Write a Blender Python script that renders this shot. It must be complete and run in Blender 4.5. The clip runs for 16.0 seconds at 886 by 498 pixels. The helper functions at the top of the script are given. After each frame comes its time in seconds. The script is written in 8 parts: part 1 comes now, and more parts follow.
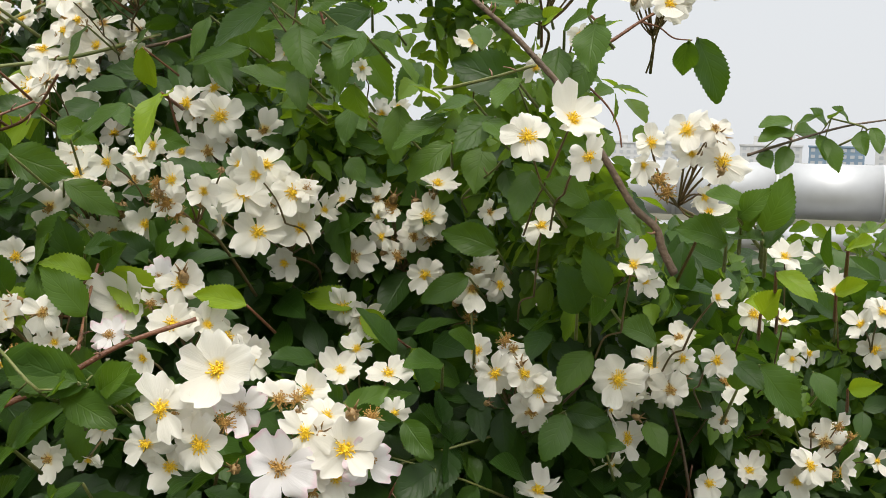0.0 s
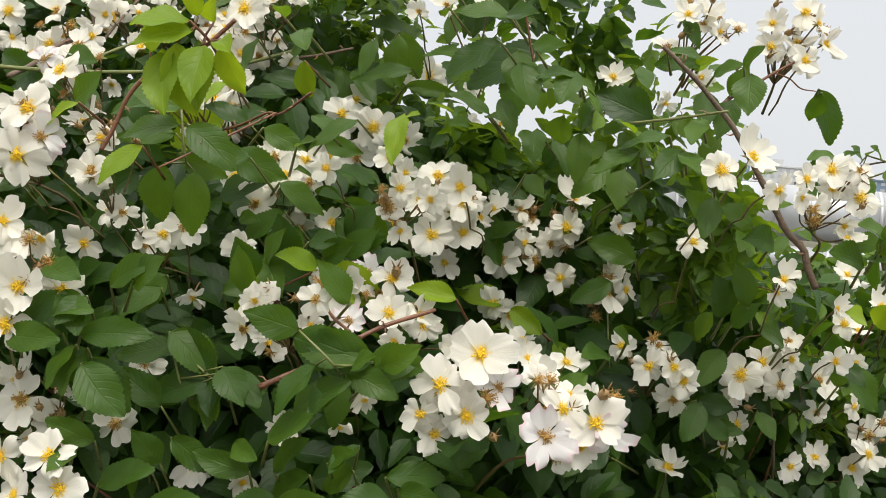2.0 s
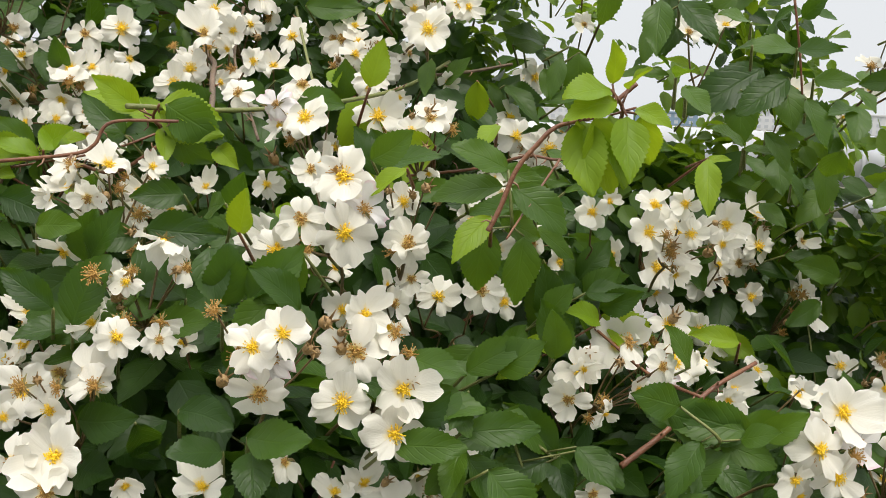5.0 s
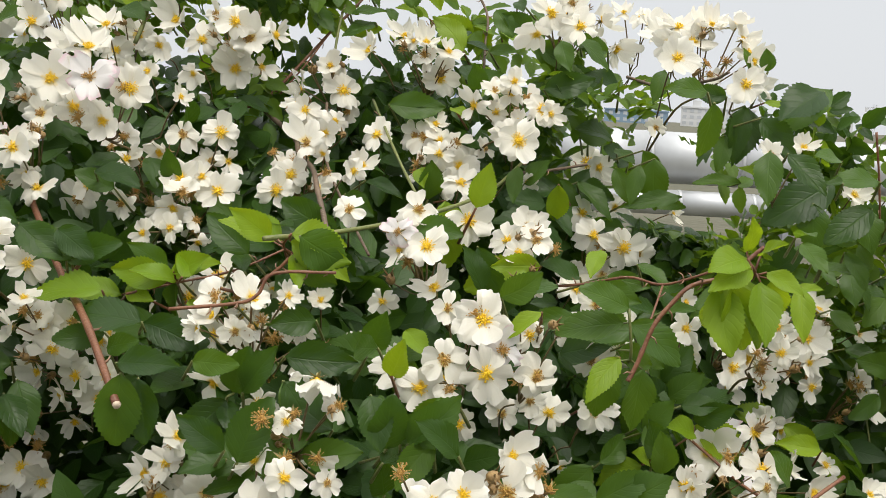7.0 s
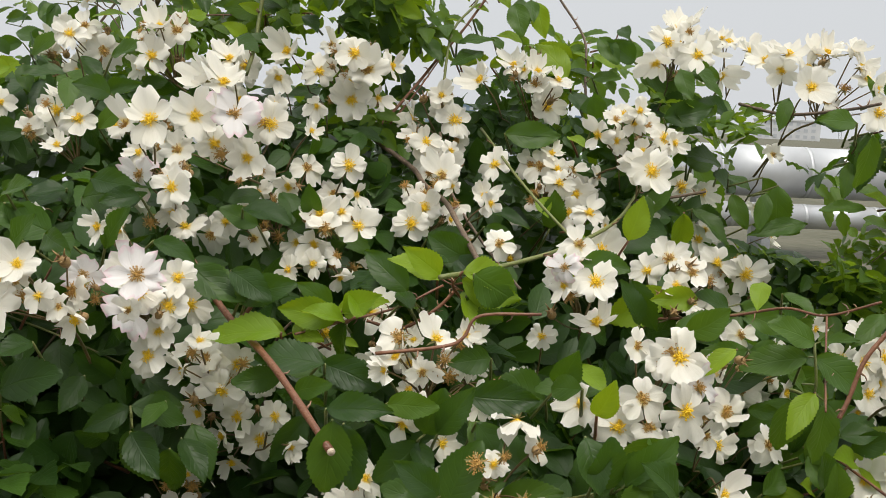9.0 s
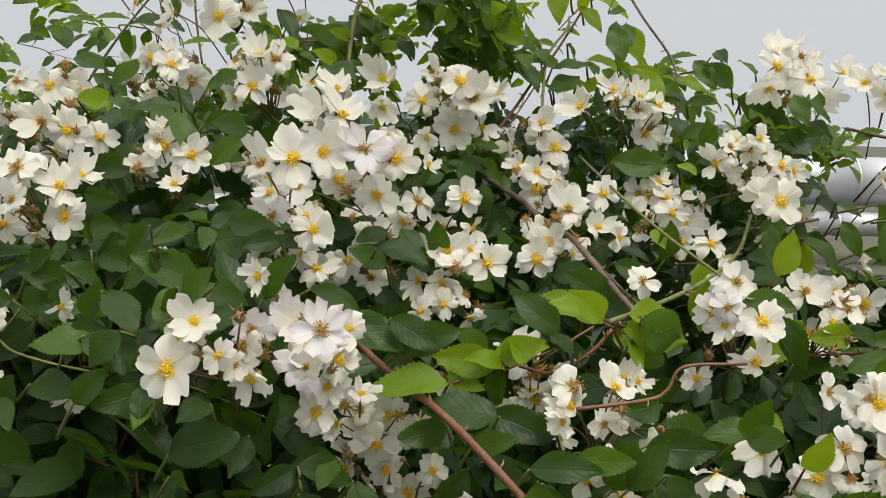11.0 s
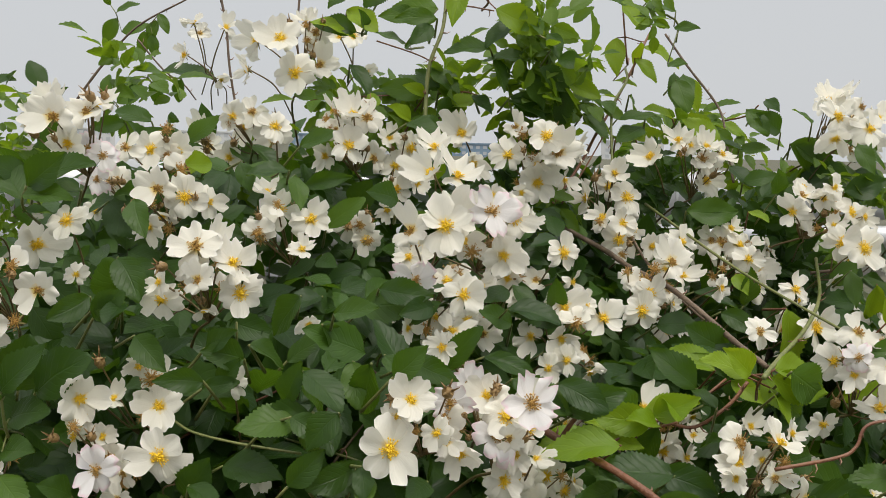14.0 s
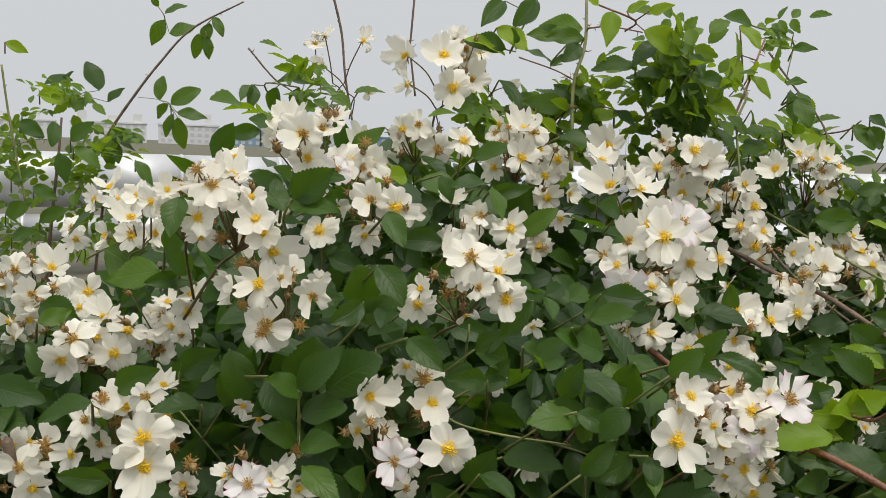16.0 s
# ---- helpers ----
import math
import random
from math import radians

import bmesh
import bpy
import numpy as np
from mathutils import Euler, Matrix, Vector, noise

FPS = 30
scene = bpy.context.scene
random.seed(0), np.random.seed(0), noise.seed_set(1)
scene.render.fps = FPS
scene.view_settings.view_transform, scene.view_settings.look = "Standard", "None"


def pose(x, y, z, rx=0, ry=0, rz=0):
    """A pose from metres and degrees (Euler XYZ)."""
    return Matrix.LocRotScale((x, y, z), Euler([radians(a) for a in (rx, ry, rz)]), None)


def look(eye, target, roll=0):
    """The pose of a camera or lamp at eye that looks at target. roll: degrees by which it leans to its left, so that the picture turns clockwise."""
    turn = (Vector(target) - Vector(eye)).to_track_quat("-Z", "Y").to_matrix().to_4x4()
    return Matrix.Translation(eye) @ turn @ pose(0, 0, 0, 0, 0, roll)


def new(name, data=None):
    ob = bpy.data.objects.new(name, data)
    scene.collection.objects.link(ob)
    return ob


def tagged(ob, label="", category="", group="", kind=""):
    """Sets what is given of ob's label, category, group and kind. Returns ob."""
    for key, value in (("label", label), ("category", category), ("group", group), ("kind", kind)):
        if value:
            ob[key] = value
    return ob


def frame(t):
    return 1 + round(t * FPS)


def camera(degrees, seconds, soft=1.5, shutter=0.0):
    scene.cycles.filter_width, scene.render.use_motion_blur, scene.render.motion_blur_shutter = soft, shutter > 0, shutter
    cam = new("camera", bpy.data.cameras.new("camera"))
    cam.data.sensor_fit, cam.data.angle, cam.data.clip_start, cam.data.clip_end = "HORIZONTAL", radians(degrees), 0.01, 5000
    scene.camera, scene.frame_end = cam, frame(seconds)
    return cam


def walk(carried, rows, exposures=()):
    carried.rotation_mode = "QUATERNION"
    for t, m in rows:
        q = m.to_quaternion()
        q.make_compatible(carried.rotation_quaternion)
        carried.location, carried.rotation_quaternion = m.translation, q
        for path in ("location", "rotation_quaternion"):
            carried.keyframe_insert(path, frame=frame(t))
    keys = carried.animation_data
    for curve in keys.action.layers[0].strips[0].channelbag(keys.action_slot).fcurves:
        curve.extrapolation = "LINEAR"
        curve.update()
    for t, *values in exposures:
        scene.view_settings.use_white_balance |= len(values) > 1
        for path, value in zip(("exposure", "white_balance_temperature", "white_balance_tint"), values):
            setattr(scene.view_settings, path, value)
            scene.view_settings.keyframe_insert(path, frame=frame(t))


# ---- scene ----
cam = camera(45.6, 16.0, soft=0.7)
METRES, EYE, TILT, LEAN, TURN = 1.25, 1.5, -5.2, -1.5, 0.0
ROWS = [
    (0.0, 0.0, 0.0, 0.0, 0.0, 0.0, 0.0),
    (0.5, -0.0296, -0.025, 0.0014, -0.73, 0.07, -0.99),
    (1.0, -0.0616, -0.0617, 0.0067, -1.9, -0.26, -1.7),
    (1.5, -0.0999, -0.0763, 0.0074, -2.51, -0.23, -2.56),
    (2.0, -0.1451, -0.0688, 0.0012, -5.82, -0.06, -2.68),
    (2.5, -0.1815, -0.0586, -0.0013, -11.67, -0.33, -3.06),
    (3.0, -0.2113, -0.046, -0.0008, -13.11, -1.61, -2.06),
    (3.5, -0.2527, -0.0385, 0.0163, -15.56, -2.34, -0.8),
    (4.0, -0.322, -0.0203, 0.0373, -16.5, -2.47, 0.35),
    (4.5, -0.3549, -0.0026, 0.0442, -16.84, -2.66, 0.47),
    (5.0, -0.3699, 0.0097, 0.048, -17.06, -2.97, 0.06),
    (7.5, -0.47, 0.0001, 0.1162, -19.04, -3.27, -0.23),
    (8.0, -0.497, -0.0045, 0.1154, -19.38, -3.4, -0.05),
    (8.5, -0.5172, 0.0072, 0.1182, -19.62, -3.16, 0.05),
    (9.0, -0.5332, 0.0344, 0.1228, -20.13, -2.66, 0.37),
    (11.5, -0.629, 0.0924, 0.1457, -23.08, -1.94, 1.64),
    (12.0, -0.6483, 0.0937, 0.1537, -23.8, -1.35, 2.27),
    (12.5, -0.6813, 0.103, 0.1585, -24.45, -1.07, 2.37),
    (13.0, -0.6958, 0.1172, 0.1623, -25.92, -1.06, 2.32),
    (13.5, -0.7033, 0.1274, 0.1616, -27.13, -1.25, 2.38),
    (14.0, -0.7215, 0.1332, 0.1642, -27.85, -1.35, 2.49),
    (14.5, -0.7513, 0.1377, 0.1688, -28.5, -1.44, 2.6),
    (15.0, -0.7894, 0.1443, 0.1662, -29.25, -1.53, 2.52),
    (15.5, -0.8229, 0.1568, 0.17, -29.83, -1.61, 2.2),
    (16.0, -0.8633, 0.163, 0.178, -30.75, -1.74, 2.17),
]
walk(cam, [(t, pose(0, 0, EYE, TILT, LEAN, TURN) @ pose(METRES * x, METRES * y, METRES * z, 90 + pitch, roll, yaw)) for t, x, y, z, yaw, pitch, roll in ROWS],
     exposures=[(0.0, 0.11), (5.0, 0.16), (9.0, -0.09), (12.5, -0.25), (16.0, -0.23)])

# ---- light: an overcast sky, brighter overhead than at the horizon, and a wide veiled sun ----
SUN_EL, SUN_AZ = 64.0, 175.0            # degrees; azimuth clockwise from +y
world = bpy.data.worlds.new("sky")
scene.world = world
world.use_nodes = True
wn, wl = world.node_tree.nodes, world.node_tree.links
wn.clear()
w_out, w_bg = wn.new("ShaderNodeOutputWorld"), wn.new("ShaderNodeBackground")
w_sky = wn.new("ShaderNodeTexSky")
w_sky.sky_type, w_sky.sun_disc = "NISHITA", False
w_sky.sun_elevation, w_sky.sun_rotation = radians(SUN_EL), radians(SUN_AZ)
w_sky.air_density, w_sky.dust_density = 1.0, 4.0
w_dim = wn.new("ShaderNodeVectorMath")
w_dim.operation = "SCALE"
w_dim.inputs["Scale"].default_value = 0.10
w_co, w_sep, w_ramp = wn.new("ShaderNodeTexCoord"), wn.new("ShaderNodeSeparateXYZ"), wn.new("ShaderNodeValToRGB")
w_ramp.color_ramp.elements.new(0.25).color = (0.296, 0.303, 0.311, 1)
w_ramp.color_ramp.elements[0].position, w_ramp.color_ramp.elements[0].color = 0.0, (0.292, 0.300, 0.309, 1)
w_ramp.color_ramp.elements[2].position, w_ramp.color_ramp.elements[2].color = 1.0, (0.80, 0.80, 0.795, 1)
w_gain = wn.new("ShaderNodeVectorMath")
w_gain.operation = "SCALE"
w_gain.inputs["Scale"].default_value = 2.6
w_mix = wn.new("ShaderNodeMix")
w_mix.data_type = "RGBA"
w_mix.inputs["Factor"].default_value = 0.92
wl.new(w_co.outputs["Generated"], w_sep.inputs[0])
wl.new(w_sep.outputs["Z"], w_ramp.inputs[0])
wl.new(w_ramp.outputs["Color"], w_gain.inputs[0])
wl.new(w_sky.outputs[0], w_dim.inputs[0])
wl.new(w_dim.outputs[0], w_mix.inputs[6])
wl.new(w_gain.outputs[0], w_mix.inputs[7])
wl.new(w_mix.outputs[2], w_bg.inputs["Color"])
wl.new(w_bg.outputs[0], w_out.inputs["Surface"])
w_bg.inputs["Strength"].default_value = 1.0

sun_data = bpy.data.lights.new("sun", "SUN")
sun_data.energy, sun_data.angle, sun_data.color = 2.5, radians(30), (1.0, 0.945, 0.85)
sun = new("sun", sun_data)
sun.matrix_world = look((10 * math.sin(radians(SUN_AZ)) * math.cos(radians(SUN_EL)), 10 * math.cos(radians(SUN_AZ)) * math.cos(radians(SUN_EL)), 10 * math.sin(radians(SUN_EL))), (0, 0, 0))

# ---- materials ----
def shader(name):
    m = bpy.data.materials.new(name)
    m.use_nodes = True
    return m, m.node_tree.nodes, m.node_tree.links, m.node_tree.nodes["Principled BSDF"], m.node_tree.nodes["Material Output"]


def ramp(nodes, stops):
    r = nodes.new("ShaderNodeValToRGB")
    while len(r.color_ramp.elements) < len(stops):
        r.color_ramp.elements.new(0.5)
    for e, (p, c) in zip(r.color_ramp.elements, stops):
        e.position, e.color = p, (*c, 1)
    return r


def math_node(nodes, links, op, a, b=None):
    n = nodes.new("ShaderNodeMath")
    n.operation = op
    for i, v in enumerate((a, b)):
        if v is None:
            continue
        if isinstance(v, (int, float)):
            n.inputs[i].default_value = v
        else:
            links.new(v, n.inputs[i])
    return n.outputs[0]


def plain(name, stops, scale=40.0, rough=0.6, metal=0.0, bump=0.2, detail=6.0, spread=0.02):
    """A surface whose colour wanders over the stops at two scales, with fine relief."""
    m, n, l, bsdf, out = shader(name)
    co = n.new("ShaderNodeTexCoord")
    a, b = n.new("ShaderNodeTexNoise"), n.new("ShaderNodeTexNoise")
    a.inputs["Scale"].default_value, b.inputs["Scale"].default_value = scale, scale * 7
    a.inputs["Detail"].default_value = detail
    for t in (a, b):
        l.new(co.outputs["Object"], t.inputs["Vector"])
    mix = math_node(n, l, "ADD", math_node(n, l, "MULTIPLY", a.outputs["Fac"], 0.7), math_node(n, l, "MULTIPLY", b.outputs["Fac"], 0.3))
    r = ramp(n, stops)
    l.new(mix, r.inputs[0])
    l.new(r.outputs[0], bsdf.inputs["Base Color"])
    bu = n.new("ShaderNodeBump")
    bu.inputs["Strength"].default_value, bu.inputs["Distance"].default_value = bump, spread
    l.new(b.outputs["Fac"], bu.inputs["Height"])
    l.new(bu.outputs[0], bsdf.inputs["Normal"])
    bsdf.inputs["Roughness"].default_value, bsdf.inputs["Metallic"].default_value = rough, metal
    return m


def leaf_material(name, dark, light, glow, per_island, rough=0.42, through_share=0.28):
    """A rose leaf: midrib and side veins by the leaf's own coordinates, blotches, sheen, light through the blade."""
    m, n, l, bsdf, out = shader(name)
    uv = n.new("ShaderNodeUVMap")
    sep = n.new("ShaderNodeSeparateXYZ")
    l.new(uv.outputs[0], sep.inputs[0])
    across = math_node(n, l, "ABSOLUTE", math_node(n, l, "SUBTRACT", sep.outputs["X"], 0.5))
    co = n.new("ShaderNodeTexCoord")
    noi = n.new("ShaderNodeTexNoise")
    noi.inputs["Scale"].default_value = 90.0 if per_island else 3.2
    l.new(co.outputs["Object"], noi.inputs["Vector"])
    slant = math_node(n, l, "SUBTRACT", math_node(n, l, "MULTIPLY", sep.outputs["Y"], 7.0), math_node(n, l, "MULTIPLY", across, 4.6))
    slant = math_node(n, l, "ADD", slant, math_node(n, l, "MULTIPLY", noi.outputs["Fac"], 0.9))
    side = math_node(n, l, "ABSOLUTE", math_node(n, l, "SUBTRACT", math_node(n, l, "FRACT", slant), 0.5))     # 0 at a vein
    side_v = math_node(n, l, "SUBTRACT", 1.0, math_node(n, l, "MINIMUM", math_node(n, l, "MULTIPLY", side, 6.0), 1.0))
    mid_v = math_node(n, l, "SUBTRACT", 1.0, math_node(n, l, "MINIMUM", math_node(n, l, "MULTIPLY", across, 28.0), 1.0))
    vein = math_node(n, l, "MAXIMUM", math_node(n, l, "MULTIPLY", side_v, 0.42), mid_v)
    if per_island:
        rnd = n.new("ShaderNodeNewGeometry").outputs["Random Per Island"]
    else:
        rnd = n.new("ShaderNodeObjectInfo").outputs["Random"]
    pick = math_node(n, l, "ADD", math_node(n, l, "MULTIPLY", rnd, 0.8), math_node(n, l, "MULTIPLY", noi.outputs["Fac"], 0.3))
    r = ramp(n, [(0.0, dark), (0.75, tuple((a + b) / 2 for a, b in zip(dark, light))), (1.0, light)])
    l.new(pick, r.inputs[0])
    mix = n.new("ShaderNodeMix")
    mix.data_type = "RGBA"
    l.new(math_node(n, l, "MULTIPLY", vein, 0.12), mix.inputs["Factor"])
    l.new(r.outputs[0], mix.inputs[6])
    mix.inputs[7].default_value = (*[min(1, c * 1.9) for c in light], 1)
    l.new(mix.outputs[2], bsdf.inputs["Base Color"])
    bu = n.new("ShaderNodeBump")
    bu.inputs["Strength"].default_value, bu.inputs["Distance"].default_value = 0.32, 0.0010
    l.new(math_node(n, l, "SUBTRACT", math_node(n, l, "MULTIPLY", noi.outputs["Fac"], 0.3), vein), bu.inputs["Height"])
    l.new(bu.outputs[0], bsdf.inputs["Normal"])
    bsdf.inputs["Roughness"].default_value = rough
    bsdf.inputs["Specular IOR Level"].default_value = 0.29
    tr = n.new("ShaderNodeBsdfTranslucent")
    tr.inputs["Color"].default_value = (*glow, 1)
    ms = n.new("ShaderNodeMixShader")
    ms.inputs[0].default_value = through_share
    l.new(bsdf.outputs[0], ms.inputs[1])
    l.new(tr.outputs[0], ms.inputs[2])
    l.new(ms.outputs[0], out.inputs["Surface"])
    return m


def petal_material(name, body, edge, base):
    """Thin white petals: a cream base, a faint tint at the rim, fine ribs along the petal, light shining through."""
    m, n, l, bsdf, out = shader(name)
    uv = n.new("ShaderNodeUVMap")
    sep = n.new("ShaderNodeSeparateXYZ")
    l.new(uv.outputs[0], sep.inputs[0])
    co = n.new("ShaderNodeTexCoord")
    noi = n.new("ShaderNodeTexNoise")
    noi.inputs["Scale"].default_value = 7.0
    l.new(co.outputs["Object"], noi.inputs["Vector"])
    info = n.new("ShaderNodeObjectInfo")
    pos = math_node(n, l, "ADD", sep.outputs["Y"], math_node(n, l, "MULTIPLY", math_node(n, l, "SUBTRACT", noi.outputs["Fac"], 0.5), 0.35))
    r = ramp(n, [(0.08, base), (0.30, body), (0.80, body), (1.0, edge)])
    l.new(pos, r.inputs[0])
    tint = n.new("ShaderNodeHueSaturation")
    l.new(math_node(n, l, "ADD", 0.9, math_node(n, l, "MULTIPLY", info.outputs["Random"], 0.1)), tint.inputs["Value"])
    l.new(r.outputs[0], tint.inputs["Color"])
    l.new(tint.outputs[0], bsdf.inputs["Base Color"])
    wave = n.new("ShaderNodeTexNoise")
    wave.inputs["Scale"].default_value = 1.0
    stretch = n.new("ShaderNodeMapping")
    stretch.inputs["Scale"].default_value = (34, 3, 1)
    l.new(uv.outputs[0], stretch.inputs[0])
    l.new(stretch.outputs[0], wave.inputs["Vector"])
    bu = n.new("ShaderNodeBump")
    bu.inputs["Strength"].default_value, bu.inputs["Distance"].default_value = 0.35, 0.0007
    l.new(wave.outputs["Fac"], bu.inputs["Height"])
    l.new(bu.outputs[0], bsdf.inputs["Normal"])
    bsdf.inputs["Roughness"].default_value = 0.62
    bsdf.inputs["Specular IOR Level"].default_value = 0.25
    tr = n.new("ShaderNodeBsdfTranslucent")
    l.new(tint.outputs[0], tr.inputs["Color"])
    ms = n.new("ShaderNodeMixShader")
    ms.inputs[0].default_value = 0.38
    l.new(bsdf.outputs[0], ms.inputs[1])
    l.new(tr.outputs[0], ms.inputs[2])
    l.new(ms.outputs[0], out.inputs["Surface"])
    return m


PETAL = petal_material("petal_white", (0.87, 0.840, 0.742), (0.89, 0.864, 0.785), (0.86, 0.64, 0.12))
PETAL_PINK = petal_material("petal_blush", (0.86, 0.83, 0.82), (0.84, 0.66, 0.70), (0.84, 0.74, 0.56))
STAMEN = plain("stamen_yellow", [(0.3, (0.84, 0.52, 0.010)), (0.7, (0.93, 0.68, 0.035))], 60, 0.7, bump=0.0)
STAMEN_OLD = plain("stamen_brown", [(0.3, (0.28, 0.13, 0.035)), (0.7, (0.58, 0.36, 0.08))], 60, 0.75, bump=0.0)
SEPAL = plain("sepal", [(0.3, (0.16, 0.17, 0.05)), (0.7, (0.30, 0.24, 0.10))], 80, 0.6)
BUD = plain("bud_skin", [(0.3, (0.20, 0.105, 0.040)), (0.7, (0.38, 0.26, 0.10))], 900, 0.5)
PEDICEL = plain("pedicel_skin", [(0.3, (0.090, 0.085, 0.026)), (0.7, (0.19, 0.105, 0.045))], 60, 0.55)
LEAF = leaf_material("leaf_green", (0.012, 0.036, 0.006), (0.047, 0.098, 0.012), (0.15, 0.29, 0.010), False, 0.40, 0.32)
LEAF_MID = leaf_material("leaf_mid_green", (0.028, 0.070, 0.008), (0.070, 0.136, 0.012), (0.20, 0.34, 0.012), False, 0.42, 0.32)
LEAF_YOUNG = leaf_material("leaf_young", (0.115, 0.205, 0.008), (0.210, 0.310, 0.012), (0.44, 0.58, 0.015), False, 0.44, 0.36)
LEAF_MASS = leaf_material("leaf_mass", (0.009, 0.030, 0.005), (0.046, 0.102, 0.012), (0.14, 0.28, 0.012), True, 0.42, 0.26)
LEAF_TUFT = leaf_material("leaf_tuft", (0.034, 0.084, 0.009), (0.120, 0.200, 0.014), (0.30, 0.46, 0.015), True, 0.45, 0.36)
CANE = plain("cane_bark", [(0.3, (0.075, 0.050, 0.032)), (0.7, (0.17, 0.115, 0.075))], 70, 0.6, bump=0.5, spread=0.002)
CANE_RED = plain("cane_red", [(0.3, (0.11, 0.038, 0.022)), (0.7, (0.21, 0.090, 0.040))], 70, 0.45, bump=0.4, spread=0.002)
CANE_GREEN = plain("cane_green", [(0.3, (0.10, 0.13, 0.035)), (0.7, (0.20, 0.20, 0.06))], 70, 0.5, bump=0.4, spread=0.002)
THORN = plain("thorn_skin", [(0.3, (0.20, 0.10, 0.06)), (0.7, (0.34, 0.20, 0.12))], 90, 0.5)
PITH = plain("cut_wood", [(0.3, (0.46, 0.36, 0.26)), (0.7, (0.62, 0.52, 0.40))], 300, 0.8)
SOIL = plain("ground_soil", [(0.25, (0.050, 0.055, 0.026)), (0.5, (0.085, 0.082, 0.050)), (0.75, (0.12, 0.11, 0.075))], 0.6, 0.9, bump=0.6, spread=0.05)
CLAD = plain("aluminium_cladding", [(0.3, (0.44, 0.45, 0.46)), (0.7, (0.58, 0.59, 0.60))], 0.8, 0.5, 0.55, bump=0.08, spread=0.01)
STEEL = plain("galvanised_steel", [(0.3, (0.30, 0.31, 0.32)), (0.7, (0.44, 0.45, 0.46))], 4, 0.5, 0.7)
# far walls: pale grey, kept this light to put distance haze into the colour
CONCRETE = plain("pale_hazed_stucco", [(0.3, (0.52, 0.53, 0.54)), (0.7, (0.64, 0.64, 0.64))], 0.05, 0.85, bump=0.1)
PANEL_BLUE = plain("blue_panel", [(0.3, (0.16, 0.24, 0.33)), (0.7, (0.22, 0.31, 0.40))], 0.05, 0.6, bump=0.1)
# glass paled towards the walls, haze painted into its colour
GLASS_HAZED = plain("hazed_window_glass", [(0.3, (0.38, 0.40, 0.43)), (0.7, (0.48, 0.50, 0.52))], 0.05, 0.35, bump=0.0)

# ---- mesh helpers ----
def mesh_object(name, verts, faces, mats, parent=None, at=(0, 0, 0), slots=None, uvs=None, smooth=True):
    me = bpy.data.meshes.new(name)
    me.from_pydata([tuple(v) for v in verts], [], faces)
    for m in mats:
        me.materials.append(m)
    if slots is not None:
        me.polygons.foreach_set("material_index", np.asarray(slots, dtype=np.int32))
    if uvs is not None:
        layer = me.uv_layers.new(name="UVMap")
        loops = np.empty(len(me.loops), dtype=np.int32)
        me.loops.foreach_get("vertex_index", loops)
        layer.data.foreach_set("uv", np.asarray(uvs, dtype=np.float32)[loops].ravel())
    if smooth:
        me.polygons.foreach_set("use_smooth", np.ones(len(me.polygons), dtype=bool))
    me.update()
    ob = new(name, me)
    ob.location = at
    ob.parent = parent
    return ob


def part(name, bm, material, parent, label=""):
    me = bpy.data.meshes.new(name)
    bm.to_mesh(me)
    bm.free()
    me.materials.append(material)
    ob = new(name, me)
    ob.parent = parent
    return tagged(ob, label) if label else ob


def shared(name, me, parent, m):
    """One more object on a mesh that others use too, at the pose m in its parent."""
    ob = new(name, me)
    ob.parent = parent
    ob.matrix_basis = m
    return ob


def unit(v):
    v = Vector(v)
    return v.normalized() if v.length > 1e-9 else Vector((0, 0, 1))


def frame_z(z, roll=0.0, hint=(0, 0, 1)):
    """A turn whose z axis is z; roll turns round it."""
    z = unit(z)
    x = Vector(hint).cross(z)
    if x.length < 1e-3:
        x = Vector((1, 0, 0))
    x.normalize()
    y = z.cross(x)
    return Matrix((x, y, z)).transposed().to_4x4() @ Matrix.Rotation(roll, 4, "Z")


def frame_leaf(along, normal):
    """A turn whose y axis is along and whose z axis is as near to normal as can be."""
    y = unit(along)
    x = y.cross(Vector(normal))
    if x.length < 1e-3:
        x = y.cross(Vector((0.3, 0.9, 0.2)))
    x.normalize()
    return Matrix((x, y, x.cross(y))).transposed().to_4x4()


def smooth_line(points, steps):
    """A Catmull-Rom line through the points."""
    p = [Vector(q) for q in points]
    p = [p[0] * 2 - p[1]] + p + [p[-1] * 2 - p[-2]]
    line = []
    for i in range(1, len(p) - 2):
        a, b, c, d = p[i - 1:i + 3]
        for k in range(steps):
            t = k / steps
            line.append(0.5 * ((2 * b) + (c - a) * t + (2 * a - 5 * b + 4 * c - d) * t * t + (3 * b - a - 3 * c + d) * t * t * t))
    return line + [p[-2]]


